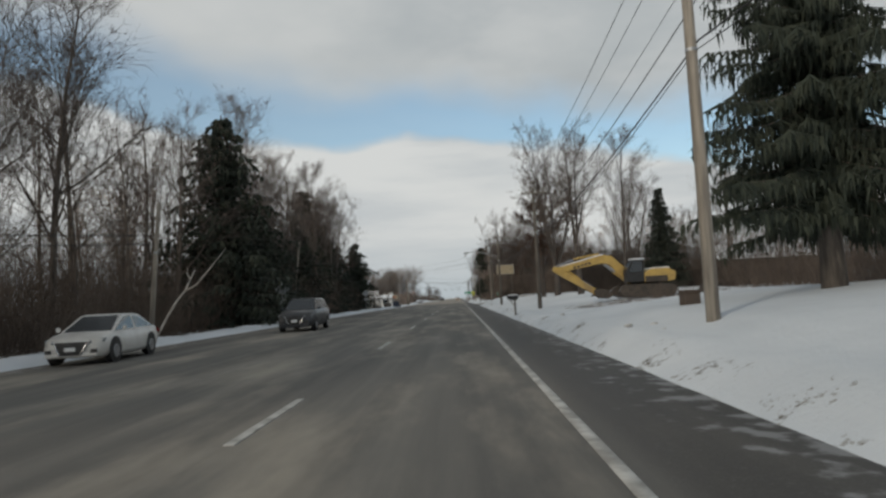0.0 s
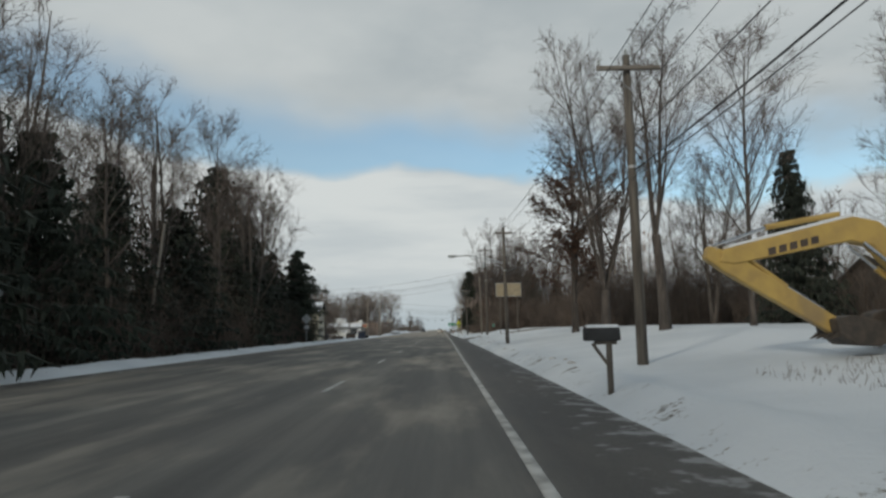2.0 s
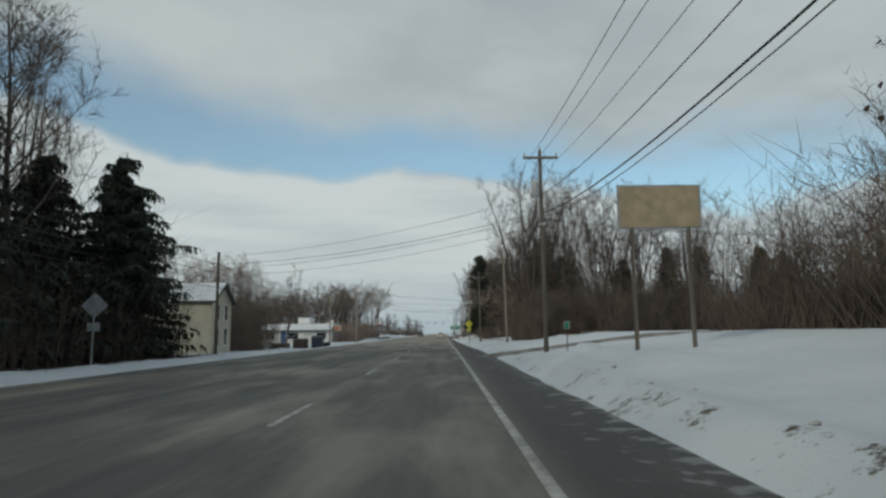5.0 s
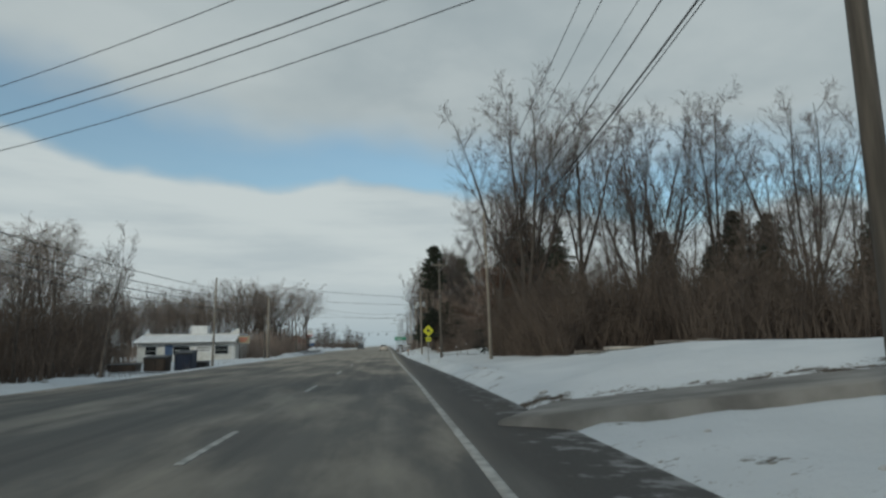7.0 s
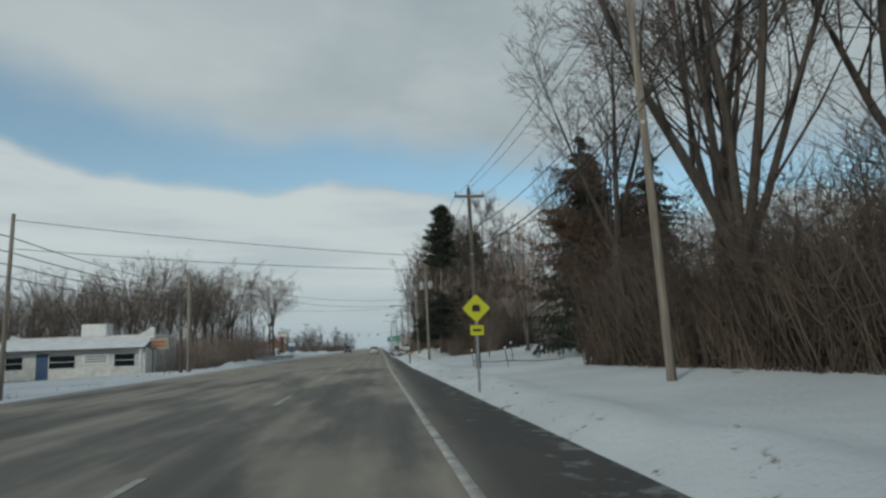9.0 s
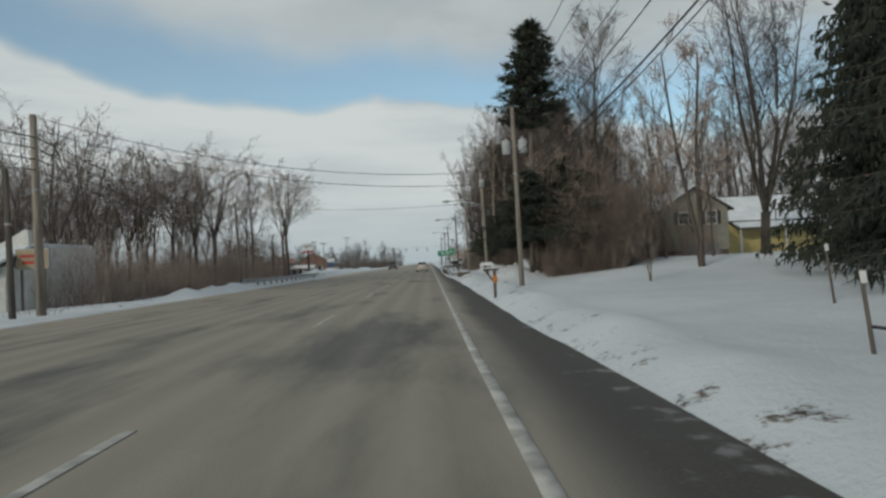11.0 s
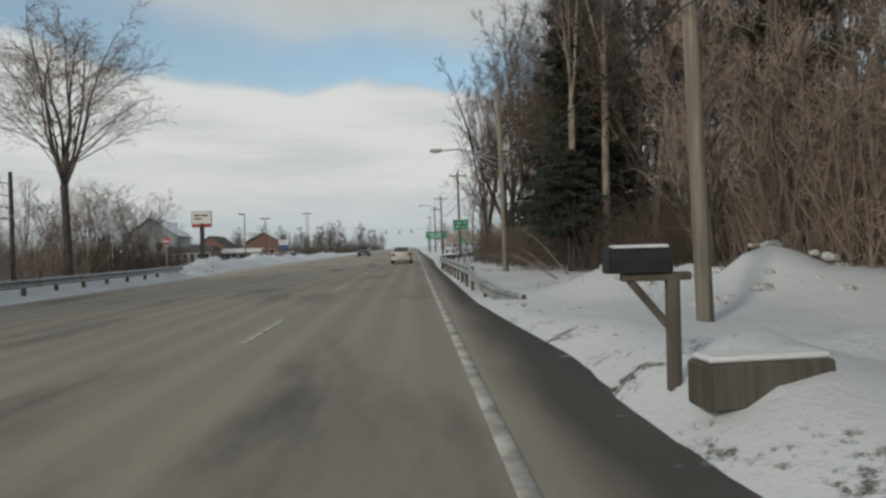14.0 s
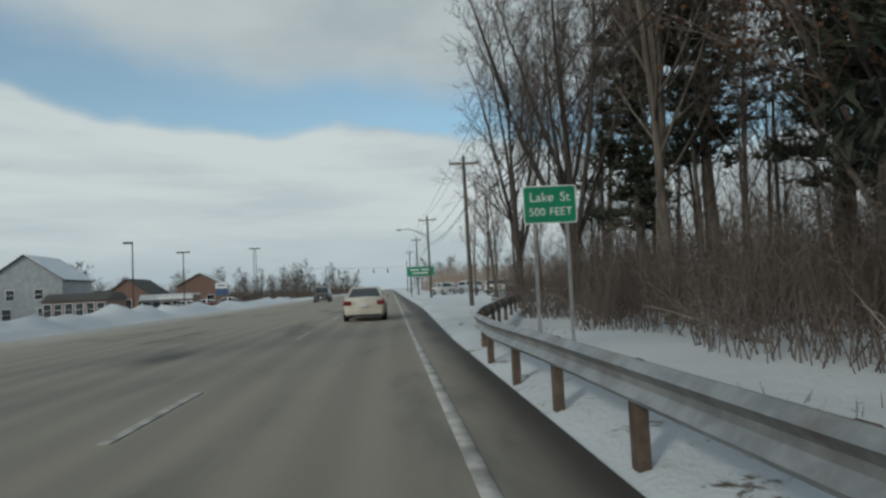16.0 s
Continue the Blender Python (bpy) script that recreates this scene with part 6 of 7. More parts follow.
def diamond_back(x, y):
    z = surface_z(x, y)
    root = thing("road_sign", pose(x, y, z, 0, 0, 8), "grey back of a diamond road sign on a post", "road sign")
    part("panel", Shape().prism(rounded(0.75, 0.75, 0.05), -0.004, 0.004, "y", 0, Matrix.Translation((0, 0, 2.5)) @ Matrix.Rotation(radians(45), 4, "Y")), GALV, root, "grey sign panel from behind")
    part("plate", Shape().box((-0.25, -0.004, 1.45), (0.25, 0.004, 1.80)), GALV, root)
    part("post", Shape().box((-0.03, -0.05, -0.3), (0.03, -0.008, 2.9), 0.006), GALV, root)


diamond_back(-13.3, 47.0)
diamond_back(-14.3, 96.0)


# ---- guard rails ----
def guard_rail(points, label, rise=0.0, sink=0.0):
    root = thing("guard_rail", pose(points[0][0], points[0][1], 0), label, "guard rail")
    o = Vector((points[0][0], points[0][1], 0))
    path, total = [], 0.0
    for (a, b) in zip(points[:-1], points[1:]):
        a, b = Vector((*a, 0)), Vector((*b, 0))
        n = max(1, int((b - a).length / 0.95))
        path += [a.lerp(b, k / n) for k in range(n)]
    path.append(Vector((*points[-1], 0)))
    level = [rise - (0.55 * max(0.0, 1 - (p - path[0]).length / sink) if sink else 0.0) for p in path]
    profile = [(-0.02, 0.40), (0.05, 0.46), (-0.01, 0.53), (-0.01, 0.58), (0.05, 0.65), (-0.02, 0.71), (-0.035, 0.71), (0.035, 0.65), (-0.025, 0.58), (-0.025, 0.53), (0.035, 0.46), (-0.035, 0.40)]
    rail = Shape()
    n = len(profile)
    for i, p in enumerate(path):
        d = (path[min(i + 1, len(path) - 1)] - path[max(i - 1, 0)]).normalized()
        side = Vector((-d.y, d.x, 0)) if points[0][0] > 0 else Vector((d.y, -d.x, 0))
        z = max(0.0, ground_z(p.x, p.y)) + level[i]
        rail.v += [p - o + side * a + Vector((0, 0, b + z)) for a, b in profile]
        if i:
            for k in range(n):
                a, b = (i - 1) * n + k, (i - 1) * n + (k + 1) % n
                rail.f.append((a, b, b + n, a + n))
    part("rail", rail, GALV, root, "dull ribbed steel rail")
    for i in range(0, len(path), 2):
        p = path[i] - o
        z = ground_z(path[i].x, path[i].y)
        off = 0.11 if points[0][0] > 0 else -0.11
        part("post", Shape().box((p.x + off - 0.05, p.y - 0.07, z - 0.3), (p.x + off + 0.05, p.y + 0.07, z + level[i] + 0.68), 0.01), RAILPOST, root)
    return root


guard_rail([(2.55, 206.9), (2.05, 207.6), (1.84, 208.8), (1.76, 210.6), (1.73, 220), (1.68, 226.5), (1.59, 229.4), (1.7, 232.2), (2.27, 235.4), (3.3, 239.6), (4.8, 245), (6.2, 250)], "galvanized guard rail with a sunken end curving away into the snow", 0.09, 4.5)
guard_rail([(-13.6, 197.2), (-13.15, 200), (-13.1, 212), (-13.2, 224), (-13.9, 231)], "galvanized guard rail on the far verge")


# ---- small roadside things ----
def mailbox(x, y, mat, label, turn=0, size=1.0, off=0.0, tube=None, stretch=1.0, flag=True, cap=0.055, rise=0.0):
    z = surface_z(x, y) + rise
    root = thing("mailbox", pose(x, y, z, 0, 0, turn), label, "mailbox", "mailboxes by the road")
    part("post", Shape().box((-0.05, -0.05, -0.3), (0.05, 0.05, 1.0), 0.01), POLE_DARK, root, "wooden post")
    part("arm", Shape().box((min(off, 0) - 0.15, -0.045, 0.93), (max(off, 0) + 0.15, 0.045, 1.0), 0.01), POLE_DARK, root, "wooden arm under the box")
    part("brace", Shape().ring_tube([(0, 0, 0.5), (off * 0.6 - 0.22 * size, 0, 0.95)], [0.035, 0.035], 6), POLE_DARK, root)
    arch = [(-0.10, 1.0), (0.10, 1.0), (0.10, 1.14), (0.07, 1.21), (0.0, 1.24), (-0.07, 1.21), (-0.10, 1.14)]
    lo, hi = off - 0.28 * size * stretch, off + 0.28 * size * stretch
    b = part("box", Shape().prism([(a * size, 1.0 + (c - 1.0) * size) for a, c in arch], lo, hi, "x", 0.008), mat, root)
    part("box_door", Shape().prism([(a * size * 1.04, 1.0 + (c - 1.0) * size * 1.03) for a, c in arch], lo - 0.025, lo - 0.004, "x", 0.006), mat, b)
    if flag and not tube:
        part("flag", Shape().box((off - 0.05, -0.115 * size, 1.08), (off + 0.02, -0.105 * size, 1.28)), RED, b, "red flag")
    part("snow_cap", Shape().prism([(-0.09 * size, 1.0 + 0.225 * size), (0.09 * size, 1.0 + 0.225 * size), (0.05 * size, 1.0 + (0.225 + cap) * size), (-0.05 * size, 1.0 + (0.225 + cap) * size)], lo + 0.02, hi - 0.02, "x", 0.01), ROOFSNOW, root, "cap of snow")
    if tube:
        part("newspaper_tube", Shape().box((-0.068, -0.30, 0.52), (0.068, 0.12, 0.76), 0.03), tube, root, "orange newspaper tube")
        for k, (a, c) in enumerate(((lo + 0.06, lo + 0.22), (lo + 0.26, hi - 0.10))):
            part("bar", Shape().box((a, -0.112 * size, 1.05), (c, -0.1015 * size, 1.11)), BLACK, b, "dark bar of writing")


mailbox(2.28, 172.2, WHITE, "white mailbox and orange newspaper tube on a wooden post", 0, 0.80, -0.24, ORANGE, 0.95)
mailbox(3.27, 40.7, BLACK, "wide dark mailbox on a braced post by the road", 0, 1.1, -0.12, None, 1.05, False)
mailbox(2.2, 196.9, BLACK, "dark mailbox with a thin line of snow on a braced post", 0, 0.92, -0.28, None, 1.0, False, 0.028, -0.06)


def timber(x, y, length, label):
    root = thing("timber_beam", pose(x, y, surface_z(x, y), 0, 0, 4), label, "beam")
    part("beam", Shape().box((-length / 2, -0.15, -0.2), (length / 2, 0.15, 0.13), 0.02), POLE_DARK, root)
    part("snow_cap", Shape().box((-length / 2 + 0.03, -0.13, 0.134), (length / 2 - 0.03, 0.13, 0.18), 0.015), ROOFSNOW, root, "thin snow on the beam")


timber(2.55, 196.2, 0.98, "short dark timber beam lying by the road")


def stake(x, y, tall, lean, label):
    z = surface_z(x, y)
    root = thing("driveway_stake", pose(x, y, z, 0, lean, 0), label, "stake", "stakes along the driveways")
    part("rod", Shape().ring_tube([(0, 0, -0.2), (0, 0, tall)], [0.028, 0.024], 6), POLE_DARK, root)
    part("reflector", Shape().box((-0.04, -0.035, tall - 0.16), (0.04, -0.026, tall - 0.02), 0.004), WHITE, root)


stake(8.2, 163.0, 1.25, -6, "dark stake with a white reflector in the snow")
stake(6.25, 154.9, 1.0, -8, "dark stake with a white reflector in the snow")
stake(4.9, 157.2, 0.95, -6, "dark stake with a white reflector in the snow")
stake(-21.6, 238.0, 1.6, 0, "pale marker post in the snow")
stake(-19.8, 236.0, 1.8, 0, "pale marker post in the snow")


# a thin dark tube draws the line low across the snow
wire([(4.9, 157.2, surface_z(4.9, 157.2) + 0.30), (6.25, 154.9, surface_z(6.25, 154.9) + 0.28), (9.5, 156.5, surface_z(9.5, 156.5) + 0.2)], 0.06, "thin dark line low over the snow between driveway stakes", 0.02)


def traffic_cone(x, y):
    z = surface_z(x, y)
    root = thing("traffic_cone", pose(x, y, z, 0, -4, 20), "faded red traffic cone standing in the driveway snow", "cone")
    part("cone", Shape().disc_stack([(0.0, 0.122), (0.02, 0.115), (0.29, 0.076), (0.47, 0.046), (0.48, 0.034)], (0, 0, 0), "z", 18), RED, root, "", True)
    part("collar", Shape().disc_stack([(0.31, 0.076), (0.315, 0.077), (0.44, 0.055), (0.445, 0.052)], (0, 0, 0), "z", 18), WHITE, root, "dirty white reflective collar", True)
    part("base", Shape().prism(rounded(0.27, 0.27, 0.04), -0.03, 0.012, "z"), RED, root, "square red base in the snow")


traffic_cone(5.25, 194.3)


def lumber(x, y, items, label):
    for k, (dx, dy, l, r, turn, mat, lab) in enumerate(items):
        z = surface_z(x + dx, y + dy)
        s = Shape().ring_tube([(-l / 2, 0, r * 0.8), (0, 0.04, r * 0.9), (l / 2, 0, r * 0.8)], [r, r * 0.95, r * 0.85], 9)
        ob = new("log", s.mesh("log", mat))
        ob.matrix_basis = pose(x + dx, y + dy, z, 0, 0, turn)
        tagged(ob, lab, "log", "timber lying in the snow")


lumber(10.6, 124.5, ((0, 0, 2.0, 0.08, 5, BIRCH, "pale log lying in the snow"), (1.4, -1.5, 1.8, 0.08, 30, DEADWOOD, "grey log lying in the snow"), (2.4, -1.0, 1.4, 0.10, -20, DEADWOOD, "grey log lying in the snow"), (-1.4, 0.6, 1.6, 0.08, 12, DEADWOOD, "thin grey branch lying in the snow"), (2.9, -2.2, 2.2, 0.09, 40, DEADWOOD, "thin grey branch lying in the snow")), "")
lumber(8.5, 214.5, ((0, 0, 3.0, 0.10, 60, DEADWOOD, "fallen grey trunk with snow on it"), (1.0, 6.0, 2.6, 0.08, 20, DEADWOOD, "fallen grey branch below the trees"), (0.4, 12.0, 3.4, 0.09, 100, DEADWOOD, "fallen grey branch below the trees")), "")


def bent_sapling(x, y, length, tilt, turn, mat, label):
    random.seed(int(x * 31 + y * 7))
    lean = Vector((math.sin(radians(tilt)) * math.cos(radians(turn)), math.sin(radians(tilt)) * math.sin(radians(turn)), math.cos(radians(tilt))))
    pts = bend((0, 0, -0.15), lean, length, 6, 0.10, -0.05)
    root = thing("bent_sapling", pose(x, y, surface_z(x, y)), label, "branch", "bent saplings at the wood's edge")
    part("trunk", Shape().ring_tube(pts, [0.035 * (1 - k / 6.6) + 0.006 for k in range(7)], 6), mat, root)
    for k in range(12):
        g = rnd(0.25, 0.98) * 5.99
        p = pts[int(g)].lerp(pts[int(g) + 1], g % 1)
        d = turned(lean, rnd(0.4, 1.1))
        part("twig", Shape().spike(p, p + d * rnd(0.25, 0.8), 0.009), mat, root)


for x, y, l, tilt, turn in ((5.4, 214.5, 2.6, 58, 150), (6.1, 216.2, 3.2, 48, 120), (5.8, 218.6, 2.4, 66, 100), (6.6, 221.4, 3.4, 40, 170), (7.0, 226.0, 3.0, 55, 200), (6.4, 229.5, 2.6, 62, 140), (7.4, 234.0, 3.2, 45, 190), (6.9, 239.0, 2.8, 60, 160)):
    bent_sapling(x, y, l, tilt, turn, DEADWOOD, "thin grey sapling bent down towards the snow")
for x, y, l, tilt, turn in ((-16.4, 17.5, 4.2, 74, 60), (-17.2, 20.5, 4.8, 78, 80), (-16.9, 14.0, 3.6, 70, 100), (-17.4, 26.0, 3.8, 66, 40)):
    bent_sapling(x, y, l, tilt, turn, DEADWOOD, "fallen grey sapling caught in the brush")


def leaning_birch():
    x, y = -13.3, 26.9
    root = thing("leaning_birch", pose(x, y, surface_z(x, y)), "thin white forked birch leaning out from the wood", "tree")
    part("trunk", Shape().ring_tube([(0, 0, -0.2), (0.75, 0.05, 1.1), (1.05, 0.1, 1.6), (1.4, 0.1, 2.0), (1.8, 0.2, 2.9)], [0.06, 0.052, 0.048, 0.042, 0.012], 7), BIRCH, root, "", True)
    part("branch", Shape().ring_tube([(1.4, 0.1, 2.0), (1.85, 0.2, 2.25), (2.3, 0.2, 2.75), (3.15, 0.2, 3.75)], [0.036, 0.03, 0.024, 0.008], 6), BIRCH, root, "", True)
    part("branch", Shape().ring_tube([(1.62, 0.12, 2.5), (1.45, 0.2, 2.75), (1.5, 0.2, 3.0)], [0.02, 0.014, 0.006], 5), BIRCH, root)


leaning_birch()


def utility_box(x, y):
    root = thing("utility_box", pose(x, y, surface_z(x, y) - 0.10, 0, 0, 8), "squat dark brown utility box standing in the snow", "utility box")
    body = part("body", Shape().prism([(-0.26, -0.15), (0.26, -0.15), (0.24, 0.56), (-0.24, 0.56)], -0.32, 0.32, "x", 0.02), BROWN, root)
    part("lid", Shape().prism([(-0.27, 0.562), (0.27, 0.562), (0.20, 0.64), (-0.20, 0.64)], -0.34, 0.34, "x", 0.015), BROWN, root, "sloping lid")
    part("door", Shape().box((-0.25, -0.272, 0.08), (0.25, -0.255, 0.50), 0.006), BROWN, body)
    part("snow_cap", Shape().box((-0.30, -0.10, 0.642), (0.10, 0.18, 0.67), 0.012), ROOFSNOW, root, "patch of snow")
    root.scale = (0.78, 0.78, 0.82)


utility_box(6.75, 19.6)


def spare_bucket(x, y):
    root = thing("spare_bucket", pose(x, y, surface_z(x, y), 0, 0, 15), "dark excavator bucket lying in the snow", "bucket")
    part("shell", Shape().prism([(-0.5, 0.0), (0.45, -0.05), (0.62, 0.25), (0.45, 0.62), (0.1, 0.72), (-0.15, 0.45)], -0.5, 0.5, "y", 0.03), STEEL_DARK, root)
    for k in range(4):
        part("tooth", Shape().prism([(-0.45, 0.0), (-0.72, 0.06), (-0.45, 0.12)], -0.45 + 0.26 * k, -0.35 + 0.26 * k, "y"), STEEL_DARK, root)
    part("snow_cap", Shape().prism([(0.12, 0.725), (0.44, 0.63), (0.44, 0.68), (0.14, 0.79)], -0.45, 0.45, "y", 0.01), ROOFSNOW, root, "snow on the bucket")


spare_bucket(15.8, 42.0)


def dumpster(x, y, w, d, h, mat, label, turn=0):
    root = thing("waste_bin", pose(x, y, surface_z(x, y), 0, 0, turn), label, "waste bin", "bins by the low shop")
    part("body", Shape().prism([(-d / 2 + 0.12, 0.08), (d / 2 - 0.1, 0.08), (d / 2, h * 0.92), (-d / 2, h * 0.80)], -w / 2, w / 2, "x", 0.03), mat, root)
    part("lid", Shape().prism([(-d / 2 - 0.04, h * 0.80), (d / 2 + 0.04, h * 0.92), (d / 2 + 0.04, h), (-d / 2 - 0.04, h * 0.88)], -w / 2 - 0.03, w / 2 + 0.03, "x", 0.02), BLACK, root, "dark lid")
    for k in (-0.4, 0, 0.4):
        part("rib", Shape().box((k * w - 0.04, -d / 2 - 0.02, 0.15), (k * w + 0.04, -d / 2 + 0.08, h * 0.72), 0.01), mat, root)


dumpster(-16.55, 144.0, 1.5, 1.4, 1.2, BROWN, "brown steel waste bin beside the road")
dumpster(-14.6, 144.0, 1.2, 1.4, 1.5, NAVY, "tall dark blue container beside the road")
dumpster(-14.25, 146.8, 1.0, 0.9, 0.7, BLACK, "small dark waste bin beside the road")
dumpster(-19.0, 144.5, 1.9, 1.4, 0.7, BROWN, "low brown crate piled behind the bins")


def rail_fence(points, label):
    o = Vector((*points[0], 0))
    root = thing("rail_fence", pose(points[0][0], points[0][1], 0), label, "fence")
    for (a, b) in zip(points[:-1], points[1:]):
        za, zb = surface_z(*a), surface_z(*b)
        part("post", Shape().box((a[0] - o.x - 0.07, a[1] - o.y - 0.07, za - 0.3), (a[0] - o.x + 0.07, a[1] - o.y + 0.07, za + 1.2), 0.02), DEADWOOD, root)
        for h in (0.45, 0.75, 1.05):
            part("rail", Shape().ring_tube([(a[0] - o.x, a[1] - o.y, za + h), (b[0] - o.x, b[1] - o.y, zb + h)], [0.05, 0.05], 6), DEADWOOD, root)


rail_fence([(7.6, 261), (10.0, 262), (12.4, 263), (14.8, 264), (17.2, 265), (19.6, 266)], "grey post-and-rail fence behind the trees")


def boulder_snow(x, y, r, label):
    bm = bmesh.new()
    bmesh.ops.create_icosphere(bm, subdivisions=2, radius=r)
    for v in bm.verts:
        p = v.co / r + Vector((x, y, 0))
        v.co *= 1 + 0.55 * noise.noise(p * 1.3) + 0.35 * noise.noise(p * 3.1)
        v.co.z *= 0.5
    s = Shape().take(bm)
    ob = new("snow_lump", s.mesh("snow_lump", DIRTYSNOW))
    ob.matrix_basis = pose(x, y, surface_z(x, y) - r * 0.05)
    tagged(ob, label, "snow lump", "lumps of ploughed snow")


random.seed(21)
for i in range(90):
    side = random.random()
    y = rnd(6, 250)
    if side < 0.55:
        boulder_snow(road_right(y) + rnd(0.5, 1.7), y, rnd(0.04, 0.15), "rough lump of dirty ploughed snow")
    else:
        boulder_snow(road_left(y) - rnd(0.6, 2.2), y, rnd(0.05, 0.17), "rough lump of dirty ploughed snow")
for i in range(40):
    boulder_snow(rnd(4.0, 6.8), rnd(187.6, 190.8), rnd(0.05, 0.16), "rough lump of ploughed snow on a heap")
for i in range(60):
    boulder_snow(rnd(5.0, 10.5), rnd(203.8, 211), rnd(0.06, 0.26), "rough lump of ploughed snow on a heap")


# ---- buildings ----
def window(parent, x, z, w, h, y, mat=None, outward=-1):
    """A framed window in a wall that faces along y."""
    f = part("window", Shape().box((x - w / 2 - 0.07, y - 0.03, z - 0.07), (x + w / 2 + 0.07, y + 0.03, z + h + 0.07), 0.01), WHITE, parent, "white window frame")
    part("pane", Shape().box((x - w / 2, y - 0.045 if outward < 0 else y + 0.02, z), (x + w / 2, y - 0.02 if outward < 0 else y + 0.045, z + h)), GLASS, f)
    part("sash_bar", Shape().box((x - w / 2, y - 0.055 if outward < 0 else y + 0.045, z + h / 2 - 0.02), (x + w / 2, y - 0.045 if outward < 0 else y + 0.055, z + h / 2 + 0.02)), WHITE, f)
    return f


def gable_house(name, x, y, w, d, eaves, ridge, wall_mat, label, turn=0, windows=(), snow=True, boards=True, lift=0.0):
    """A house whose gable end faces the road's start; clapboards are real strips."""
    z = min(surface_z(x - w / 2, y), surface_z(x + w / 2, y)) - 0.1 + lift
    root = thing(name, pose(x, y, z, 0, 0, turn), label, "house")
    wall = part("wall", Shape().prism([(-w / 2, 0), (w / 2, 0), (w / 2, eaves), (0, ridge), (-w / 2, eaves)], 0, d, "y"), wall_mat, root)
    if boards:
        k = 0
        h = 0.35
        while h < ridge - 0.3:
            half = w / 2 if h < eaves else w / 2 * (ridge - h) / (ridge - eaves)
            part("clapboard", Shape().prism([(-0.02, h), (0.0, h), (0.0, h + 0.26), (-0.006, h + 0.26)], -half + 0.01, half - 0.01, "x"), wall_mat, wall)
            h += 0.27
    over = 0.35
    for s in (-1, 1):
        slope = math.hypot(w / 2, ridge - eaves)
        nx, nz = (ridge - eaves) / slope * s, (w / 2) / slope
        e = Vector((s * (w / 2 + over * 0.9), 0, eaves - over * 0.9 * (ridge - eaves) / (w / 2)))
        r = Vector((0, 0, ridge))
        t = 0.12
        part("roof", Shape().prism([(e.x, e.z), (r.x, r.z), (r.x + nx * t, r.z + nz * t), (e.x + nx * t, e.z + nz * t)], -over, d + over, "y"), SHINGLE, root, "dark shingle roof slope")
        if snow:
            part("roof_snow", Shape().prism([(e.x * 0.98 + nx * t, e.z + nz * t + 0.01), (r.x + nx * t, r.z + nz * t + 0.004), (r.x + nx * (t + 0.1), r.z + nz * (t + 0.1)), (e.x * 0.98 + nx * (t + 0.09), e.z + nz * (t + 0.09))], -over + 0.03, d + over - 0.03, "y", 0.02), ROOFSNOW, root, "snow on the roof slope")
    for wx, wz, ww, wh in windows:
        window(root, wx, wz, ww, wh, -0.02)
    return root


gable_house("cream_house", -17.2, 119.4, 4.2, 9.0, 4.0, 5.3, SIDING, "two-storey cream clapboard house with snow on its roof", 90, ((-1.0, 0.7, 0.5, 1.2), (0.8, 0.7, 0.5, 1.2), (-1.0, 2.6, 0.5, 1.1), (0.8, 2.6, 0.5, 1.1)))
split = gable_house("split_level_house", 20.5, 198.5, 5.0, 8.0, 3.15, 4.75, SIDING_OLIVE, "tan clapboard split-level house above a garage in the snow", 0, ((-0.95, 2.05, 0.7, 0.8), (1.2, 2.0, 0.75, 0.95)), lift=0.55)
garage = part("garage_door", Shape().box((-1.25, -0.05, -1.0), (1.75, -0.022, 0.46), 0.01), GARAGE, split, "blue-grey panelled garage door")
for k in range(4):
    part("panel", Shape().box((-1.19, -0.068, -0.94 + k * 0.35), (1.69, -0.052, -0.62 + k * 0.35), 0.006), GARAGE, garage)
# dark siding here paints the shade below the overhanging storey
part("footing", Shape().box((-2.45, 0.02, -0.9), (2.45, 7.9, 0.0)), SIDING_BROWN, split, "lower wall beside the garage, coloured dark for the overhang's shade")
for wx, wz, ww, wh in ((-0.95, 2.05, 0.7, 0.8), (1.2, 2.0, 0.75, 0.95)):
    for side in (-1, 1):
        part("shutter", Shape().box((wx + side * (ww / 2 + 0.22) - 0.13, -0.06, wz - 0.05), (wx + side * (ww / 2 + 0.22) + 0.13, -0.024, wz + wh + 0.05), 0.008), BLACK, split, "dark window shutter")
yellow = gable_house("yellow_house", 34.0, 207.5, 7.0, 8.5, 2.9, 5.0, SIDING_YEL, "yellow clapboard house with a snowy roof behind a yard", 90)
part("porch_roof", Shape().prism([(-5.0, 2.05), (-3.55, 2.55), (-3.55, 2.70), (-5.0, 2.20)], 0.3, 8.2, "y", 0.01), SHINGLE, yellow, "low porch roof")
part("porch_snow", Shape().prism([(-5.0, 2.206), (-3.55, 2.706), (-3.55, 2.86), (-5.0, 2.36)], 0.35, 8.15, "y", 0.02), ROOFSNOW, yellow, "snow on the porch roof")
for k in (0.45, 4.2, 8.0):
    part("porch_post", Shape().box((-4.9, k - 0.06, 0), (-4.78, k + 0.06, 2.1), 0.01), WHITE, yellow)
gable_house("house_behind_site", 36.5, 65.0, 8.0, 11.0, 2.5, 4.0, SIDING_BROWN, "low brown house with a snowy roof behind the building site", 84, ((-2.0, 1.0, 1.0, 1.1), (2.0, 1.0, 1.0, 1.1)))
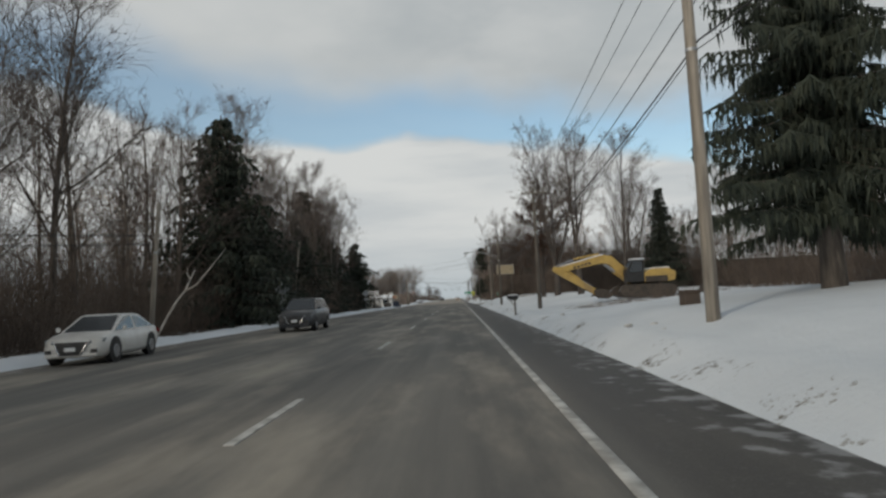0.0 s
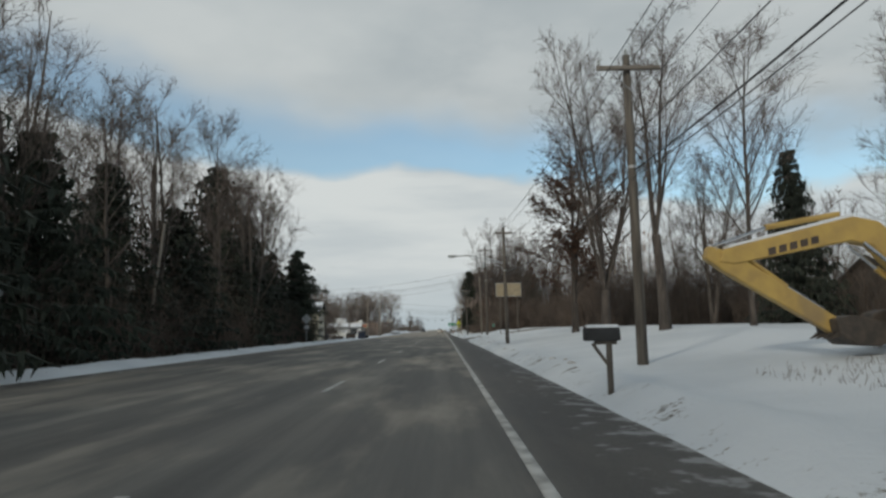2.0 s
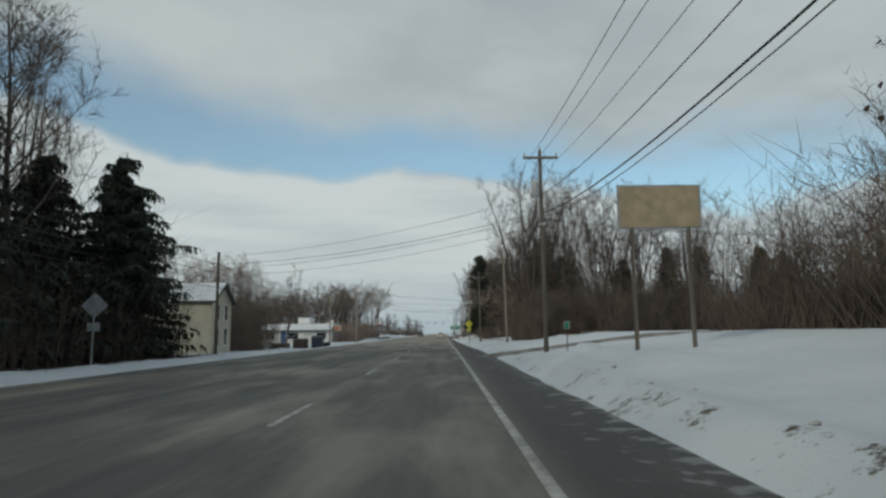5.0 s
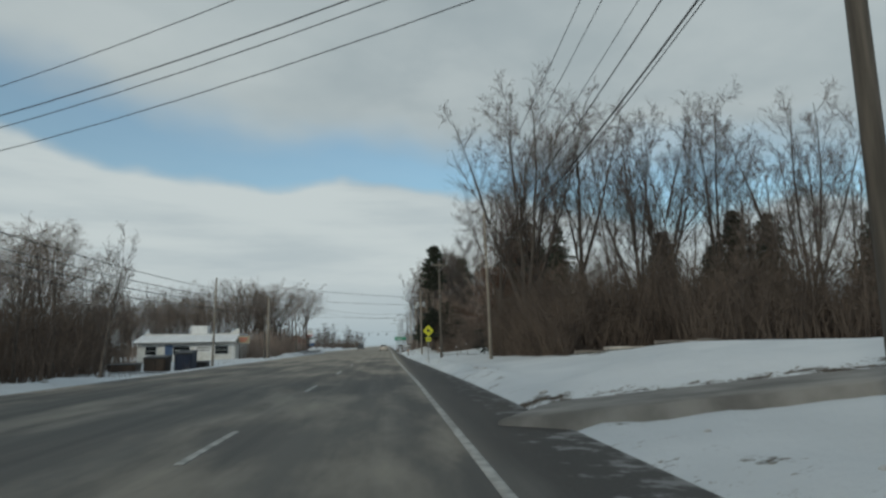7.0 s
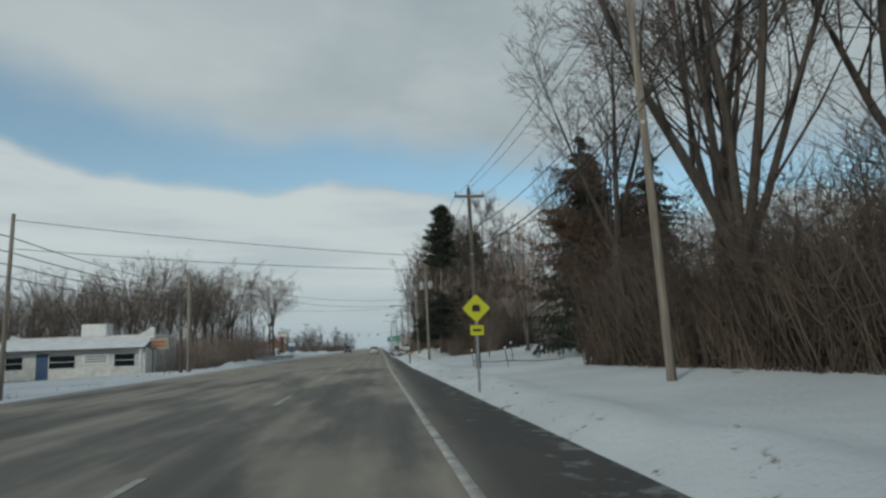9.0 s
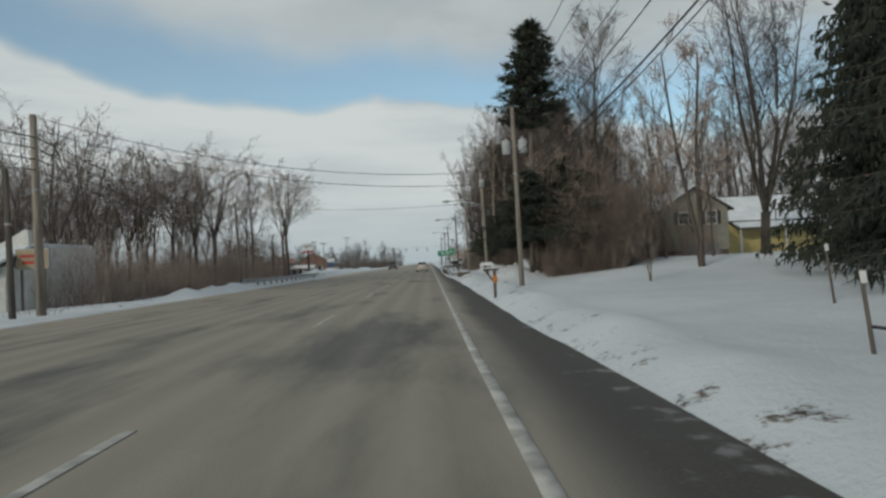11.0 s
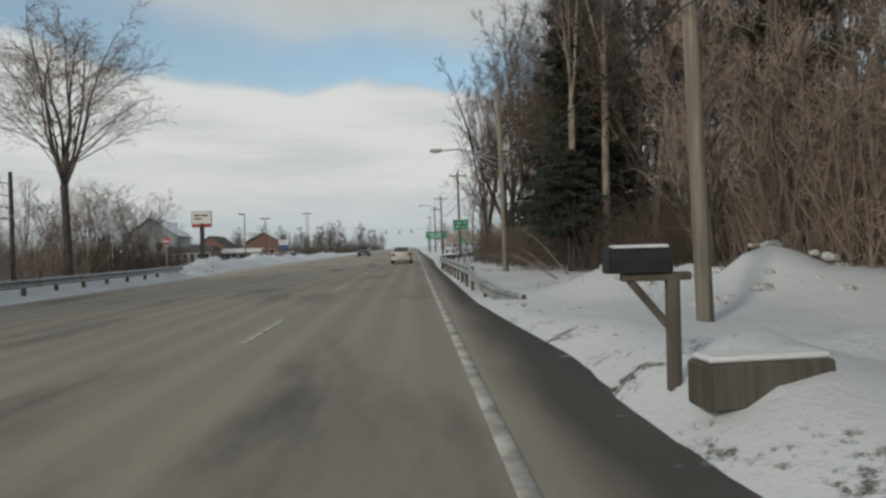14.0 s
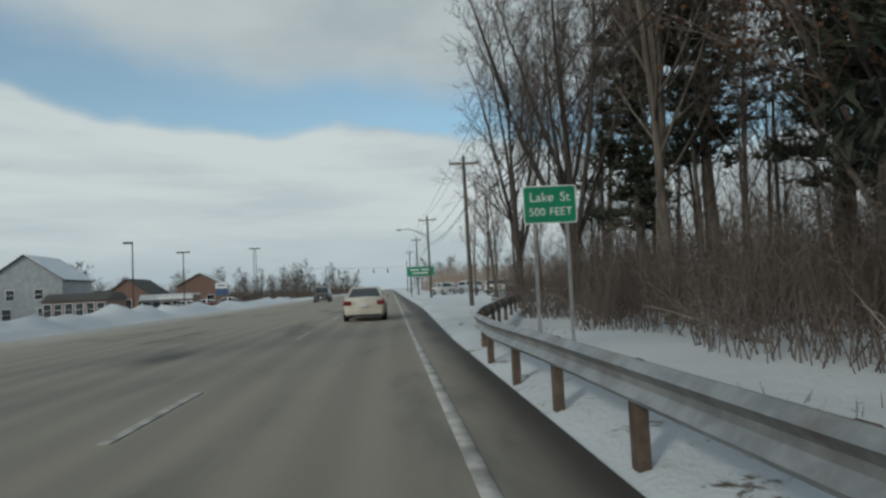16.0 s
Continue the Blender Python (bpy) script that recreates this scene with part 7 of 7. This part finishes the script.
gable_house("grey_house", -44.5, 302.0, 8.5, 10.0, 5.6, 8.6, SIDING_GREY, "two-storey grey house far across the road", 6, ((-2.0, 0.8, 1.0, 1.3), (2.0, 0.8, 1.0, 1.3), (-1.6, 3.2, 0.9, 1.2), (1.6, 3.2, 0.9, 1.2)), True, False)
gable_house("house_in_yard", -27.5, 99.5, 7.0, 8.0, 2.8, 4.4, SIDING, "small pale house half hidden behind the spruces", 0, ((-1.6, 1.0, 0.9, 1.1), (1.6, 1.0, 0.9, 1.1)))
gable_house("brick_shop", -42.0, 326.0, 6.6, 12.0, 3.5, 6.0, BRICK, "brick shop with a gable front across the road", 4, ((-2.2, 0.6, 0.9, 1.8), (2.2, 0.6, 0.9, 1.8), (0.0, 0.6, 1.4, 2.1)), False, False)
gable_house("brick_shop", -33.5, 336.0, 7.5, 10.0, 4.4, 6.4, BRICK, "brick shop with snow on its gable roof", 8, ((-1.8, 0.7, 1.2, 1.9), (1.8, 0.7, 1.2, 1.9)), True, False)


def flat_shop(x, y, w, d, h, label):
    """A low white shop with a parapet, a raised sign box and a shop window."""
    z = surface_z(x, y) - 0.05
    root = thing("low_shop", pose(x, y, z), label, "shop")
    wall = part("wall", Shape().box((-w / 2, 0, 0), (w / 2, d, h - 0.95), 0.02), STUCCO, root, "white stucco wall")
    part("upper_wall", Shape().box((-w / 2 + 0.02, 1.9, h - 0.948), (w / 2 - 0.02, d - 0.02, h), 0.02), STUCCO, root, "white upper wall")
    part("front_roof", Shape().prism([(-0.75, h - 1.05), (1.895, h - 0.12), (1.895, h - 0.02), (-0.75, h - 0.93)], -w / 2 - 0.2, w / 2 + 0.2, "x", 0.01), SHINGLE, root, "sloping shingle roof along the front")
    part("front_roof_snow", Shape().prism([(-0.74, h - 0.92), (1.89, h - 0.012), (1.89, h + 0.14), (-0.74, h - 0.77)], -w / 2 - 0.17, w / 2 + 0.17, "x", 0.03), ROOFSNOW, root, "thick snow on the sloping roof")
    part("parapet", Shape().prism([(-w / 2 - 0.1, h - 0.3), (-w / 2 + 0.5, h + 0.45), (-w / 2 + 1.2, h + 0.18), (-0.6, h + 0.16), (0.0, h + 0.18), (w / 2 - 1.2, h + 0.2), (w / 2 - 0.1, h + 0.8), (w / 2 + 0.1, h + 0.8), (w / 2 + 0.1, h - 0.3)], 1.60, 1.88, "y"), STUCCO, root, "white swept parapet")
    part("roof_snow", Shape().box((-w / 2 + 0.1, 1.92, h + 0.005), (w / 2 - 0.1, d - 0.1, h + 0.2), 0.06), ROOFSNOW, root, "thick snow on the flat roof")
    part("roof_unit", Shape().box((-0.2, 2.2, h + 0.205), (1.9, 3.6, h + 1.25), 0.05), WHITE, root, "white unit on the roof")
    for wx, ww in ((-w * 0.36, 1.3), (-w * 0.05, 2.0), (w * 0.36, 1.6)):
        window(root, wx, 0.9, ww, 1.0, -0.02)
    part("door", Shape().box((-w * 0.22, -0.05, 0.0), (-w * 0.22 + 0.95, 0.02, 2.1), 0.01), BLUE, root, "dark blue door")
    b = part("sign_panel", Shape().box((w * 0.08, -0.07, 1.15), (w * 0.26, -0.01, 2.0), 0.01), WHITE, root, "white panel with dark bars")
    for dz in (0.12, 0.32, 0.52):
        part("bar", Shape().box((w * 0.10, -0.08, 1.2 + dz), (w * 0.24, -0.069, 1.28 + dz)), BLACK, b)
    part("post", Shape().box((w / 2 - 0.2, -0.9, 0), (w / 2 - 0.05, -0.70, h - 1.03), 0.01), WHITE, root)


flat_shop(-25.4, 180.0, 12.0, 8.0, 3.3, "low white shop with swept parapet and snowy flat roof")


def strip_shop(x, y, w, h):
    z = surface_z(x, y) - 0.05
    root = thing("glazed_shop", pose(x, y, z, 0, 0, 5), "low shop with a blue glazed front and snow on its roof", "shop")
    part("wall", Shape().box((-w / 2, 0, 0), (w / 2, 6, h), 0.02), BRICK, root, "brick wall")
    part("fascia", Shape().box((-w / 2 - 0.1, -0.5, h - 0.6), (w / 2 + 0.1, 0.0, h - 0.05), 0.02), WHITE, root, "pale fascia")
    part("roof_snow", Shape().box((-w / 2, -0.45, h + 0.004), (w / 2, 5.9, h + 0.22), 0.05), ROOFSNOW, root, "snow on the roof")
    for k in range(5):
        window(root, -w / 2 + (k + 0.5) * w / 5, 0.5, w / 5 - 0.4, h - 1.4, -0.03)
    part("plinth", Shape().box((-w / 2, -0.06, 0), (w / 2, -0.005, 0.45)), BLUE, root, "blue plinth")


strip_shop(-34.6, 322.5, 7.6, 2.6)


def brick_wing(x, y, w, h):
    root = thing("brick_wing", pose(x, y, surface_z(x, y) - 0.05, 0, 0, 4), "long low brown-red building behind the snow", "building")
    part("wall", Shape().box((-w / 2, 0, 0), (w / 2, 7, h), 0.02), BRICK, root, "brown-red wall")
    part("roof", Shape().prism([(-0.3, h), (7.3, h), (5.0, h + 0.9), (2.0, h + 0.9)], -w / 2 - 0.2, w / 2 + 0.2, "x"), SHINGLE, root, "dark low roof")
    for k in range(6):
        window(root, -w / 2 + (k + 0.5) * w / 6, 0.7, 0.8, 1.4, -0.03)


brick_wing(-50.0, 327.0, 9.0, 3.4)
brick_wing(-36.8, 298.0, 7.0, 2.4)


# ---- lamps and signals far ahead ----
def lamp_post(x, y, tall, heads, label):
    root = thing("lamp_post", pose(x, y, surface_z(x, y)), label, "street lamp", "lamps of the car park")
    part("shaft", Shape().ring_tube([(0, 0, -0.2), (0, 0, tall)], [0.075, 0.055], 8), STEEL_DARK, root)
    part("base", Shape().disc_stack([(0, 0.22), (0.5, 0.22), (0.55, 0.16)], (0, 0, 0), "z", 12), DEADWOOD, root)
    for s in heads:
        h = part("lamp_head", Shape().box((min(0, s * 0.75), -0.15, tall - 0.08), (max(0, s * 0.75), 0.15, tall + 0.08), 0.02), STEEL_DARK, root)
        part("lens", Shape().box((s * 0.62 - 0.12, -0.11, tall - 0.095), (s * 0.62 + 0.12, 0.11, tall - 0.082)), LAMPCLEAR, h)


lamp_post(-22.4, 278.0, 6.6, (-1,), "dark car park lamp on a thin post")
lamp_post(-24.0, 297.0, 7.0, (-1, 1), "dark car park lamp with two heads")
lamp_post(-23.4, 333.0, 9.6, (-1, 1), "tall dark lamp post with two heads")
lamp_post(-22.6, 331.0, 9.4, (1,), "tall dark lamp post")


def globe_lamp(x, y):
    root = thing("globe_lamp", pose(x, y, surface_z(x, y)), "white globe lamp on a white post", "street lamp")
    part("shaft", Shape().ring_tube([(0, 0, -0.2), (0, 0, 2.6)], [0.06, 0.05], 8), WHITE, root)
    part("globe", Shape().disc_stack([(2.6, 0.08), (2.68, 0.17), (2.80, 0.21), (2.92, 0.17), (3.0, 0.06)], (0, 0, 0), "z", 14), LAMPCLEAR, root, "", True)


globe_lamp(-25.0, 246.0)


def signals():
    y = 405.0
    wire([(-30, y, 8.6), (5, y, 7.4)], 0.4, "span wire that carries the traffic lights", 0.02)
    for k, x in enumerate((-25.0, -14.5, -9.0, -4.6, -0.6)):
        f = (x + 30) / 35
        z = 8.6 - 1.2 * f - 0.4 * 4 * f * (1 - f) - 0.5
        root = thing("traffic_light", pose(x, y, z), "dark traffic light hanging from a span wire", "traffic light", "traffic lights over the crossing")
        part("housing", Shape().box((-0.18, -0.15, -1.0), (0.18, 0.15, 0.05), 0.03), BLACK, root)
        part("hanger", Shape().ring_tube([(0, 0, 0.04), (0, 0, 0.52)], [0.02, 0.02], 5), STEEL_DARK, root)
        for j, m in enumerate((LAMPRED, BLACK, BLACK)):
            part("lens", Shape().disc_stack([(-0.17, 0.12), (-0.14, 0.12)], (0, 0, -0.17 - 0.32 * j), "y", 12), m, root)


signals()
utility_pole(5.0, 405.0, 9.0, 0.14, POLE_DARK, DARKP, (0, 0))
utility_pole(-30.0, 405.0, 10.2, 0.14, POLE_DARK, DARKP, (0, 0))
